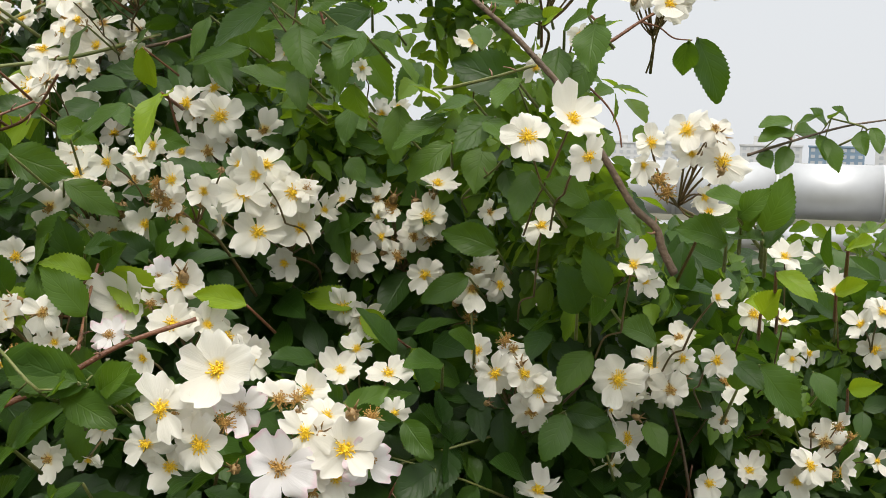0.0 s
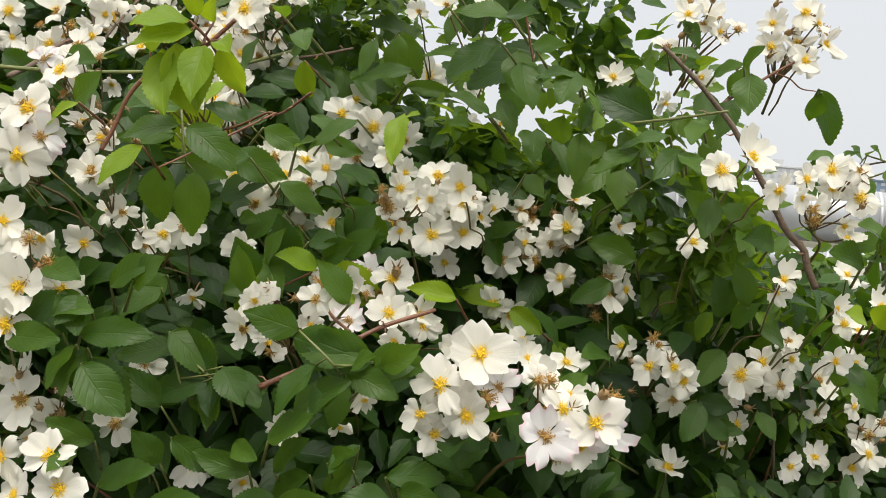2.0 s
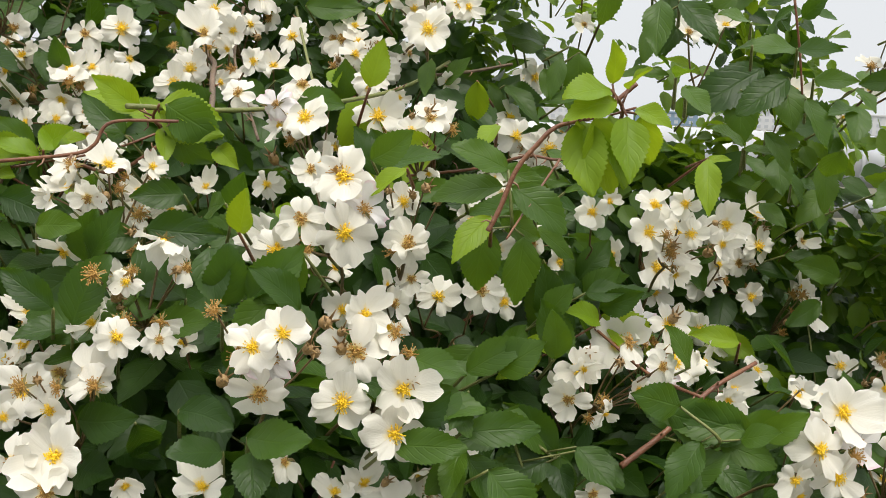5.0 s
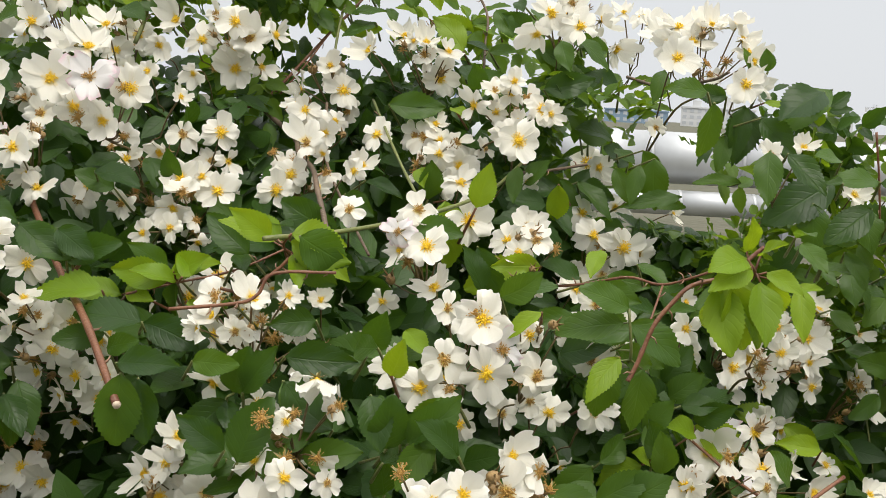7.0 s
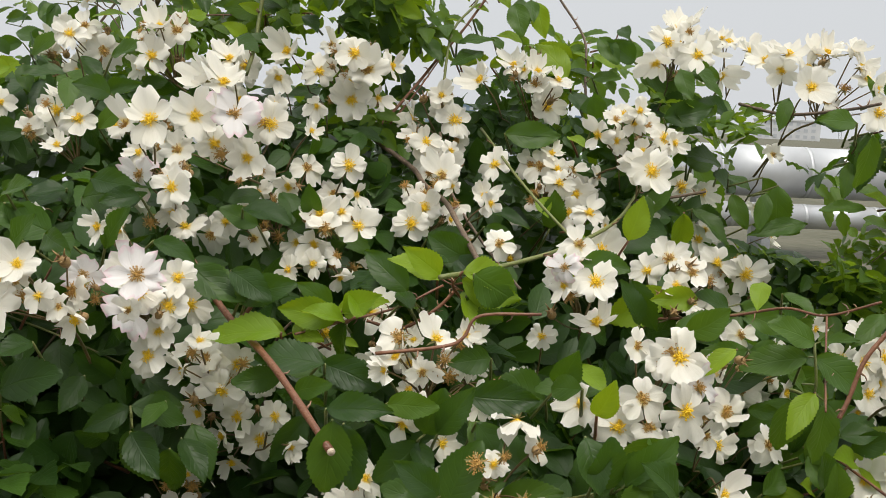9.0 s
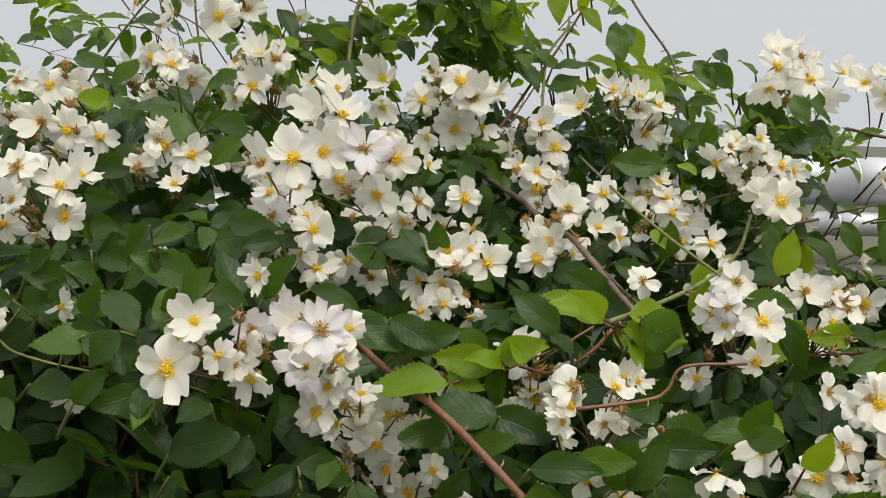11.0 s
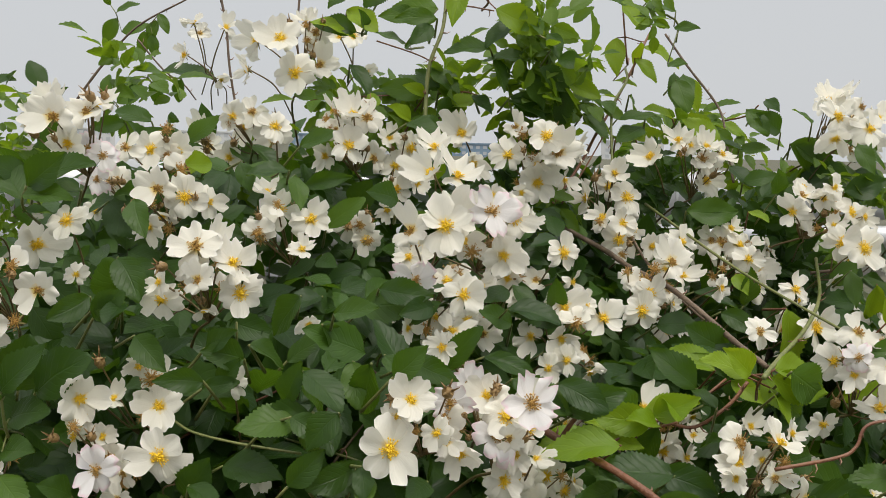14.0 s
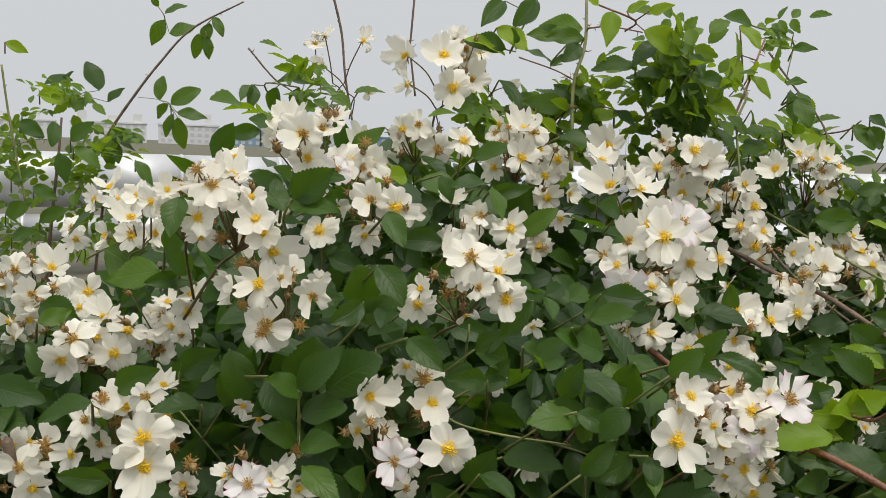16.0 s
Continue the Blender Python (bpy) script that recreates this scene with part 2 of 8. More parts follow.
def tube(verts, faces, line, r0, r1, sides=5, wobble=0.0):
    """Adds a tapering tube along the line, closed at its ends."""
    start, n = len(verts), len(line)
    for i, c in enumerate(line):
        d = unit(line[min(i + 1, n - 1)] - line[max(i - 1, 0)])
        x = d.cross(Vector((0.31, 0.87, 0.38)))
        x.normalize()
        y = d.cross(x)
        r = r0 + (r1 - r0) * i / (n - 1)
        r *= 1 + wobble * math.sin(i * 2.1 + r0 * 900)
        for k in range(sides):
            a = 2 * math.pi * k / sides
            verts.append(c + (x * math.cos(a) + y * math.sin(a)) * r)
    for i in range(n - 1):
        for k in range(sides):
            q = start + i * sides
            faces.append((q + k, q + (k + 1) % sides, q + sides + (k + 1) % sides, q + sides + k))
    faces.append(tuple(start + k for k in reversed(range(sides))))
    faces.append(tuple(start + (n - 1) * sides + k for k in range(sides)))


def blob(verts, faces, m, rings=4, sides=6):
    """Adds a closed ovoid, of unit radius under the pose m."""
    start = len(verts)
    verts.append(m @ Vector((0, 0, -1)))
    for i in range(1, rings):
        a = -math.pi / 2 + math.pi * i / rings
        for k in range(sides):
            b = 2 * math.pi * k / sides
            verts.append(m @ Vector((math.cos(a) * math.cos(b), math.cos(a) * math.sin(b), math.sin(a))))
    verts.append(m @ Vector((0, 0, 1)))
    top = len(verts) - 1
    for k in range(sides):
        faces.append((start, start + 1 + (k + 1) % sides, start + 1 + k))
        for i in range(rings - 2):
            q = start + 1 + i * sides
            faces.append((q + k, q + (k + 1) % sides, q + sides + (k + 1) % sides, q + sides + k))
        q = start + 1 + (rings - 2) * sides
        faces.append((q + k, q + (k + 1) % sides, top))


def box(verts, faces, lo, hi):
    s = len(verts)
    (a, b, c), (d, e, f) = lo, hi
    verts += [Vector(v) for v in ((a, b, c), (d, b, c), (d, e, c), (a, e, c), (a, b, f), (d, b, f), (d, e, f), (a, e, f))]
    faces += [tuple(s + i for i in q) for q in ((3, 2, 1, 0), (4, 5, 6, 7), (0, 1, 5, 4), (1, 2, 6, 5), (2, 3, 7, 6), (3, 0, 4, 7))]

# ---- ground and distance ----
rng = random.Random(11)
verts, faces, N = [], [], 40
span = [math.copysign(abs(i / (N / 2)) ** 4 * 4000, i) for i in range(-N // 2, N // 2 + 1)]
for y in span:
    for x in span:
        d = math.hypot(x, y)
        verts.append(Vector((x, y + 4, 0.05 * noise.noise(Vector((x * 0.4, y * 0.4, 0))) * (d < 60) - (0.02 if d < 60 else 0))))
for j in range(N):
    for i in range(N):
        q = j * (N + 1) + i
        faces.append((q, q + 1, q + N + 2, q + N + 1))
ground = tagged(mesh_object("ground", verts, faces, [SOIL]), "bare ground with low green growth round the rose bush", "ground", kind="structure")

PIPE_AZ = radians(15)                                    # the pipes run square to this bearing
PIPE_IN, PIPE_ON = Vector((math.sin(PIPE_AZ), math.cos(PIPE_AZ), 0)), Vector((math.cos(PIPE_AZ), -math.sin(PIPE_AZ), 0))


def pipe(name, dist, z, radius, label, seam):
    """An insulated pipe in sheet-metal cladding: each sheet is a drum of its own with a raised joint band."""
    base = new(name)
    base.matrix_world = Matrix((PIPE_ON, PIPE_IN, Vector((0, 0, 1)))).transposed().to_4x4()
    base.location = PIPE_IN * dist
    for name_, r, length, gap in (("cladding_sheet", radius, seam - 0.006, 0.0), ("joint_band", radius + 0.006, 0.05, seam / 2)):
        v, f = [], []
        tube(v, f, [Vector((-length / 2, 0, z)), Vector((length / 2, 0, z))], r, r, 40)
        first = None
        for i in range(-14, 15):
            x = i * seam + gap
            if first is None:
                first = mesh_object(name_, v, f, [CLAD], base)
                first.location = (x, 0, 0)
            else:
                shared(name_, first.data, base, Matrix.Translation((x, 0, 0)))
    for i in range(-4, 5):
        v, f = [], []
        box(v, f, (i * 5 - 0.06, -0.06, -0.05), (i * 5 + 0.06, 0.06, z - radius * 0.94))
        box(v, f, (i * 5 - 0.12, -radius * 0.7, z - radius * 0.97), (i * 5 + 0.12, radius * 0.7, z - radius * 0.90))
        mesh_object("support", v, f, [STEEL], base, smooth=False)
    return tagged(base, label, "pipe", "pipes behind the bush")


pipe("insulated_pipe", 14.0, 1.14, 0.350, "wide insulated pipe in bright aluminium sheet cladding", 1.25)
pipe("insulated_pipe", 13.6, 0.565, 0.165, "thin insulated pipe in aluminium cladding under the wide one", 1.0)


def apartment(bearing, dist, width, storeys, towers, wall, label):
    """A slab block far off: walls, window bands storey by storey, stair heads on its flat roof."""
    a = radians(bearing)
    inward, along = Vector((math.sin(a), math.cos(a), 0)), Vector((math.cos(a), -math.sin(a), 0))
    base = new("apartment_building")
    base.matrix_world = Matrix((along, inward, Vector((0, 0, 1)))).transposed().to_4x4()
    base.location = inward * dist
    h = storeys * 2.9
    v, f = [], []
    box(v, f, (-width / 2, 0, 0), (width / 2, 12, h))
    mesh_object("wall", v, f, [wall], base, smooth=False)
    v, f = [], []
    box(v, f, (-width / 2 - 0.4, -0.4, h), (width / 2 + 0.4, 12.4, h + 0.7))
    mesh_object("roof", v, f, [wall], base, smooth=False)
    for x, w, up in towers:
        v, f = [], []
        box(v, f, (x - w / 2, 1, h + 0.7), (x + w / 2, 8, h + 0.7 + up))
        mesh_object("stair_head", v, f, [wall], base, smooth=False)
    v, f = [], []
    # window panes, in the glass colour paled for haze
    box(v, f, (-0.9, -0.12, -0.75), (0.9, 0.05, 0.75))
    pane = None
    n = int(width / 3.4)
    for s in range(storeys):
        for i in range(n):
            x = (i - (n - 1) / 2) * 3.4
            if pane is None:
                pane = mesh_object("window", v, f, [GLASS_HAZED], base, smooth=False)
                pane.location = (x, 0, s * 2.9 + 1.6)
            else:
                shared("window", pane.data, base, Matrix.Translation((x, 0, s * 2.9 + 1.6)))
    return tagged(base, label, "building", "far apartment blocks")


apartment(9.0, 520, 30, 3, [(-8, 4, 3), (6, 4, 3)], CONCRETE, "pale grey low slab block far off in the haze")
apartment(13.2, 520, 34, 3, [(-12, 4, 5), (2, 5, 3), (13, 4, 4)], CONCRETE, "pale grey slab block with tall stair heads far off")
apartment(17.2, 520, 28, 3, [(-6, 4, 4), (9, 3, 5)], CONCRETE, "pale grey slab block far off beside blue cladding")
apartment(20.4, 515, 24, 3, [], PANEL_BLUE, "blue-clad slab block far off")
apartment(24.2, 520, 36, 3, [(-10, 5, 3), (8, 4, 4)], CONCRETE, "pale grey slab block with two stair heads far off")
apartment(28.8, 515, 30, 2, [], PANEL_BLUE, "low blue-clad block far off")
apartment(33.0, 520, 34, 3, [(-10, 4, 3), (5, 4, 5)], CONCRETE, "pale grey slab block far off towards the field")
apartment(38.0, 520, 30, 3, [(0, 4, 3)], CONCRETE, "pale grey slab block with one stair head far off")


def crane(bearing, dist, height, label):
    """A tower crane on the skyline: lattice mast, jib, counter-jib with its ballast, cab."""
    a = radians(bearing)
    base = new("tower_crane")
    base.matrix_world = Matrix.Rotation(-a, 4, "Z")
    base.location = (math.sin(a) * dist, math.cos(a) * dist, 0)

    def girder(name, p, d, length, wide):
        v, f = [], []
        side, up = unit(d.cross(Vector((0, 1, 0)))), Vector((0, 1, 0))
        n = int(length / wide)
        for i in (-1, 1):
            for j in (-1, 1):
                tube(v, f, [p + (side * i + up * j) * wide / 2, p + d * length + (side * i + up * j) * wide / 2], 0.12, 0.12, 4)
        for k in range(n):
            tube(v, f, [p + d * k * wide + side * wide / 2, p + d * (k + 1) * wide - side * wide / 2], 0.08, 0.08, 3)
        mesh_object(name, v, f, [STEEL], base, smooth=False)

    girder("mast", Vector((0, 0, 0)), Vector((0, 0, 1)), height, 1.4)
    girder("jib", Vector((0, 0, height - 2)), Vector((1, 0, 0)), 9, 1.0)
    girder("counter_jib", Vector((0, 0, height - 2)), Vector((-1, 0, 0)), 5, 1.0)
    v, f = [], []
    box(v, f, (-5, -0.6, height - 4), (-3.6, 0.6, height - 2))
    mesh_object("ballast", v, f, [CONCRETE], base, smooth=False)
    v, f = [], []
    box(v, f, (0.7, -0.7, height - 4.2), (2.1, 0.7, height - 2.4))
    mesh_object("cab", v, f, [CONCRETE], base, smooth=False)
    return tagged(base, label, "crane")


crane(40.6, 600, 17, "small grey lattice tower crane far off in the haze")

# ---- the rose bush ----
bush = tagged(new("rose_bush"), "large rambling rose bush covered in white single flowers with yellow centres", "rose bush")
rnd = random.Random(42)


def make_flower(name, seed, cup, stamen, petal, petals=5, boss=1.0):
    """A single rose flower one unit across, facing +z: five notched heart-shaped petals, a boss of stamens, sepals behind."""
    q = random.Random(seed)
    v, f, s, uv = [], [], [], []
    NU, NV = 6, 10
    for p in range(petals):
        turn = p * 2 * math.pi / 5 + q.uniform(-0.24, 0.24)
        ax, ay = Vector((math.cos(turn), math.sin(turn), 0)), Vector((-math.sin(turn), math.cos(turn), 0))
        reach, wide = 0.52 * q.uniform(0.84, 1.10), 0.226 * q.uniform(0.84, 1.14)
        lift, twist, ph = q.gauss(0.08, 0.30), q.uniform(-0.9, 0.9), q.uniform(0, 6)
        curl, notch, lean, skew = q.uniform(-0.42, 0.20), q.uniform(0.10, 0.24), q.uniform(-0.08, 0.08), q.uniform(-0.15, 0.15)
        start = len(v)
        for i in range(NU + 1):
            u = 0.06 + 0.94 * i / NU
            half = wide * (0.14 + 0.86 * math.sin(math.pi / 2 * min(1.0, u / 0.78)) ** 1.35)
            for j in range(NV + 1):
                w = -1 + 2 * j / NV
                rim = 1 - 0.30 * abs(w) ** 2.6 - notch * math.exp(-((w - skew) / 0.20) ** 2) + 0.030 * math.sin(w * 8 + ph * 2) * u
                r, side = reach * u * (1 - u + u * rim), half * w
                z = cup * r * r * 1.6 + lift * r + twist * w * r * 0.32 + curl * u ** 4 * 0.45 * (0.4 + abs(w)) + 0.20 * half * w * w
                z += (0.030 * math.sin(w * 5 + ph) + 0.016 * math.sin(w * 11 + ph * 3)) * u * u + 0.012 * (p % 2) + 0.006 * p * u
                v.append(ax * r + ay * (side + lean * u * u) + Vector((0, 0, z)))
                uv.append((0.5 + w / 2, u))
        for i in range(NU):
            for j in range(NV):
                k = start + i * (NV + 1) + j
                f.append((k, k + NV + 1, k + NV + 2, k + 1))
                s.append(0)
    mark = len(f)
    blob(v, f, Matrix.Translation((0, 0, 0.022)) @ Matrix.Diagonal((0.060 * boss, 0.060 * boss, 0.036, 1)), 3, 8)
    for i in range(int(54 * boss)):
        a, spread = q.uniform(0, 6.283), q.uniform(0.12, 1.0)
        top = Vector((math.cos(a) * 0.160 * spread * boss, math.sin(a) * 0.160 * spread * boss, 0.115 - 0.060 * spread + q.uniform(-0.02, 0.02)))
        foot = Vector((math.cos(a) * 0.03, math.sin(a) * 0.03, 0.02))
        tube(v, f, [foot, top], 0.0055, 0.0045, 3)
        blob(v, f, Matrix.Translation(top) @ Matrix.Rotation(a, 4, "Z") @ Matrix.Diagonal((0.021, 0.014, 0.013, 1)), 2, 4)
    s += [1] * (len(f) - mark)
    mark = len(f)
    blob(v, f, Matrix.Translation((0, 0, -0.055)) @ Matrix.Diagonal((0.042, 0.042, 0.065, 1)), 3, 6)
    for i in range(5):
        a = (i + 0.5) * 2 * math.pi / 5
        c, t, n0 = Vector((math.cos(a), math.sin(a), 0)), Vector((-math.sin(a), math.cos(a), 0)), len(v)
        v += [c * 0.03 - t * 0.035 + Vector((0, 0, -0.02)), c * 0.03 + t * 0.035 + Vector((0, 0, -0.02)), c * 0.13 + t * 0.025 + Vector((0, 0, -0.045)), c * 0.22 + Vector((0, 0, -0.09)), c * 0.13 - t * 0.025 + Vector((0, 0, -0.045))]
        f.append(tuple(range(n0, n0 + 5)))
    s += [2] * (len(f) - mark)
    uv += [(0.5, 0.5)] * (len(v) - len(uv))
    ob = mesh_object(name, v, f, [petal, stamen, SEPAL], None, slots=s, uvs=uv)
    me = ob.data
    bpy.data.objects.remove(ob)
    return me


# the states a flower may be in: freshly open, cupped, going over, blushing
FLOWERS = [
    [make_flower("flower", 20 + i, (0.0, 0.2, -0.2, 0.35, 0.1, 0.5)[i], STAMEN, PETAL, 5, (1.0, 1.1, 0.95, 1.0, 1.15, 0.9)[i]) for i in range(6)],
    [make_flower("flower", 30 + i, (0.6, 1.0, 0.3, 0.8)[i], STAMEN, PETAL, (5, 5, 4, 5)[i], 0.85) for i in range(4)],
    [make_flower("flower", 40 + i, (0.1, -0.3, 0.4, 0.0)[i], STAMEN_OLD, PETAL, (5, 5, 4, 5)[i], 0.95) for i in range(4)],
    [make_flower("flower", 50 + i, (0.1, 0.4, -0.1)[i], STAMEN_OLD, PETAL_PINK) for i in range(3)],
]

SPENT = [make_flower("spent_flower", 60 + i, 0.3, STAMEN_OLD, PETAL, (0, 0, 1, 2)[i], 1.3) for i in range(4)]


def make_bud(name, seed):
    q = random.Random(seed)
    v, f = [], []
    blob(v, f, Matrix.Translation((0, 0, 0.0035)) @ Matrix.Diagonal((0.0034, 0.0034, 0.0050, 1)), 4, 7)
    for i in range(5):
        a = i * 1.2566 + q.uniform(-0.2, 0.2)
        c = Vector((math.cos(a), math.sin(a), 0))
        tube(v, f, [c * 0.0018 + Vector((0, 0, 0.0075)), c * q.uniform(0.003, 0.006) + Vector((0, 0, q.uniform(0.010, 0.014)))], 0.0009, 0.0002, 3)
    ob = mesh_object(name, v, f, [BUD])
    me = ob.data
    bpy.data.objects.remove(ob)
    return me


BUDS = [make_bud("bud", 70 + i) for i in range(3)]


def make_leaflet(name, seed, mat, along=30, tooth=0.050):
    """One leaflet, a unit long along +y, facing +z: pointed oval, toothed rim, folded at the midrib, drooping tip."""
    q = random.Random(seed)
    v, f, uv = [], [], []
    blunt = q.uniform(0.0, 0.3)
    width, droop, fold, bend = q.uniform(0.24, 0.295), q.uniform(0.03, 0.26), q.uniform(0.10, 0.32), q.uniform(-0.07, 0.07)
    for i in range(along + 1):
        t = i / along
        w = width * (math.sin(math.pi * t ** (0.80 + blunt * 0.7)) ** (0.92 - blunt) * (1.08 - 0.20 * t ** 3) if 0 < t < 1 else 0.0)
        for j in (-2, -1, 0, 1, 2):
            s = j / 2
            edge = w * s
            y = t
            if abs(j) == 2 and 0 < t < 1:
                edge *= 1 + tooth * (1 if i % 2 else -1)
                y += 0.018 * (1 if i % 2 else 0)
            z = fold * abs(edge) * 1.6 - droop * t * t - 0.05 * abs(s) ** 2 * w + 0.022 * math.sin(t * 11 + j * 1.7 + seed) * (0.3 + abs(s))
            v.append(Vector((edge + bend * math.sin(math.pi * t), y, z)))
            uv.append((0.5 + s / 2, t))
    for i in range(along):
        for j in range(4):
            k = i * 5 + j
            f.append((k, k + 1, k + 6, k + 5))
    ob = mesh_object(name, v, f, [mat], uvs=uv)
    me = ob.data
    bpy.data.objects.remove(ob)
    return me


LEAFLETS = {tone: [make_leaflet("leaflet", 100 + i + 10 * k, mat) for i in range(5)] for k, (tone, mat) in enumerate((("dark", LEAF), ("mid", LEAF_MID), ("young", LEAF_YOUNG)))}

FLOWER_AT = []


def facing(az, el):
    a, e = radians(az), radians(el)
    return Vector((math.sin(a) * math.cos(e), -math.cos(a) * math.cos(e), math.sin(e)))


def cluster(*flowers):
    """One flower truss: each flower by its centre (m), width (mm), facing (bearing from -y towards +x, height; degrees) and state."""
    centres = [Vector(q[:3]) for q in flowers]
    ways = [facing(q[4], q[5]) for q in flowers]
    mid, way = sum(centres, Vector()) / len(flowers), unit(sum(ways, Vector()))
    root = mid - way * 0.032 + Vector((0, 0, -0.020))
    v, f = [], []
    sway, thick = min(1.0, 0.25 + len(flowers) * 0.15) * (0.4 if mid.z > 1.58 and mid.x > 0.02 else 1.0), 0.6 if len(flowers) < 4 else 1.0
    inner = root + (Vector((-way.x * 0.05, 0.07, -0.05)) + Vector((rnd.uniform(-0.03, 0.03), 0, 0))) * sway
    tube(v, f, [p - root for p in smooth_line([inner, (inner + root) / 2 + Vector((rnd.uniform(-0.012, 0.012), -0.008, 0.012)) * sway, root], 4)], 0.0011 * thick, 0.0009 * thick, 5)
    for c, w, q in zip(centres, ways, flowers):
        back = c - w * q[3] * 0.00008
        tube(v, f, [p - root for p in smooth_line([root, root * 0.45 + back * 0.55 - w * 0.006, back], 3)], 0.0007, 0.0006, 4)
    buds = []
    for i in range(rnd.choice((4, 5, 7, 8)) + sum(q[6] == 2 for q in flowers) if len(flowers) > 2 else 0):
        c = mid + way * rnd.uniform(-0.016, 0.004) + Vector((rnd.uniform(-0.022, 0.022), rnd.uniform(-0.008, 0.008), rnd.uniform(-0.022, 0.022)))
        w = unit(way + Vector((rnd.uniform(-0.6, 0.6), 0, rnd.uniform(-0.2, 0.6))))
        tube(v, f, [p - root for p in smooth_line([root, (root + c) / 2 - w * 0.004, c], 3)], 0.0006, 0.0005, 4)
        buds.append((c, w))
    ob = mesh_object("flower_stalk", v, f, [PEDICEL], bush, root)
    for c, w, q in zip(centres, ways, flowers):
        size = q[3] / 1000
        turn = Matrix.Translation(c - root) @ frame_z(w, rnd.uniform(0, 6.28)) @ Matrix.Diagonal((size, size, size, 1))
        shared("flower", rnd.choice(FLOWERS[q[6]]), ob, turn)
        FLOWER_AT.append(c)
    for c, w in buds:
        k = rnd.uniform(0.55, 1.0)
        if rnd.random() < 0.5:
            k = rnd.uniform(0.020, 0.030)
            shared("spent_flower", rnd.choice(SPENT), ob, Matrix.Translation(c - root) @ frame_z(w, rnd.uniform(0, 6)) @ Matrix.Scale(k, 4))
            continue
        shared("bud", rnd.choice(BUDS), ob, Matrix.Translation(c - root) @ frame_z(w) @ Matrix.Scale(k, 4))
    return ob


def leaf_frame(n, size, q):
    """Where the leaflets of one rose leaf sit on its stalk, which runs along +y in the plane of z = 0."""
    pairs = (n - 1) // 2
    stalk = size * (0.55 + 0.62 * pairs)
    for k in range(pairs):
        y = size * (0.55 + 0.62 * k)
        for side in (-1, 1):
            a = side * radians(q.uniform(52, 70))
            yield Vector((side * 0.0006, y, 0)), a, size * (0.82 + 0.10 * k) * q.uniform(0.9, 1.08)
    yield Vector((0, stalk + 0.004, 0)), 0.0, size * q.uniform(1.0, 1.15)


def compound_leaf(at, along, normal, n=5, size=0.030, tone="dark", q=rnd):
    """A rose leaf as a part of the bush: a thin stalk with its leaflets under it."""
    turn = frame_leaf(along, normal)
    v, f = [], []
    length = size * (0.55 + 0.62 * ((n - 1) // 2)) + 0.004
    tube(v, f, smooth_line([Vector((0, -0.010, -0.004)), Vector((0, length * 0.5, 0.002)), Vector((0, length, 0))], 3), 0.0009, 0.0006, 4)
    ob = mesh_object("compound_leaf", v, f, [CANE_GREEN if tone != "young" else CANE_RED], bush)
    ob.matrix_basis = Matrix.Translation(at) @ turn
    for place, a, long in leaf_frame(n, size, q):
        m = Matrix.Translation(place) @ Matrix.Rotation(-a, 4, "Z") @ Matrix.Rotation(q.uniform(-0.35, 0.35), 4, "Y") @ Matrix.Rotation(q.uniform(-0.30, 0.15), 4, "X")
        shared("leaflet", q.choice(LEAFLETS[tone]), ob, m @ Matrix.Diagonal((long * q.uniform(0.9, 1.15), long, long, 1)))
    return ob


def spray(tone, root, *leaflets):
    """A rose leaf whose leaflets are each given by foot, tip (m), width as a share of the usual one, and the lean of the blade (degrees)."""
    root = Vector(root)
    feet = [Vector(q[:3]) for q in leaflets]
    v, f = [], []
    order = sorted(feet, key=lambda p: (p - root).length)
    line = [root] + [order[0] * 0.5 + order[1] * 0.5 if len(order) > 1 else order[0]] + ([order[-1]] if len(order) > 1 else [])
    tube(v, f, [p - root for p in smooth_line(line, 4)], 0.0011, 0.0008, 4)
    for p in feet:
        near = min(smooth_line(line, 4), key=lambda c: (c - p).length)
        if (near - p).length > 0.002:
            tube(v, f, [near - root, (near + p) / 2 - root, p - root], 0.0007, 0.0006, 3)
    ob = mesh_object("compound_leaf", v, f, [CANE_RED if tone == "young" else CANE_GREEN], bush, root)
    for q in leaflets:
        foot, tip = Vector(q[:3]), Vector(q[3:6])
        d = tip - foot
        out = Vector((-0.25, -0.80, 0.55))
        turn = frame_leaf(d, out) @ Matrix.Rotation(radians(q[7]), 4, "Y")
        shared("leaflet", rnd.choice(LEAFLETS[tone]), ob, Matrix.Translation(foot - root) @ turn @ Matrix.Diagonal((d.length * q[6], d.length, d.length, 1)))
    return ob


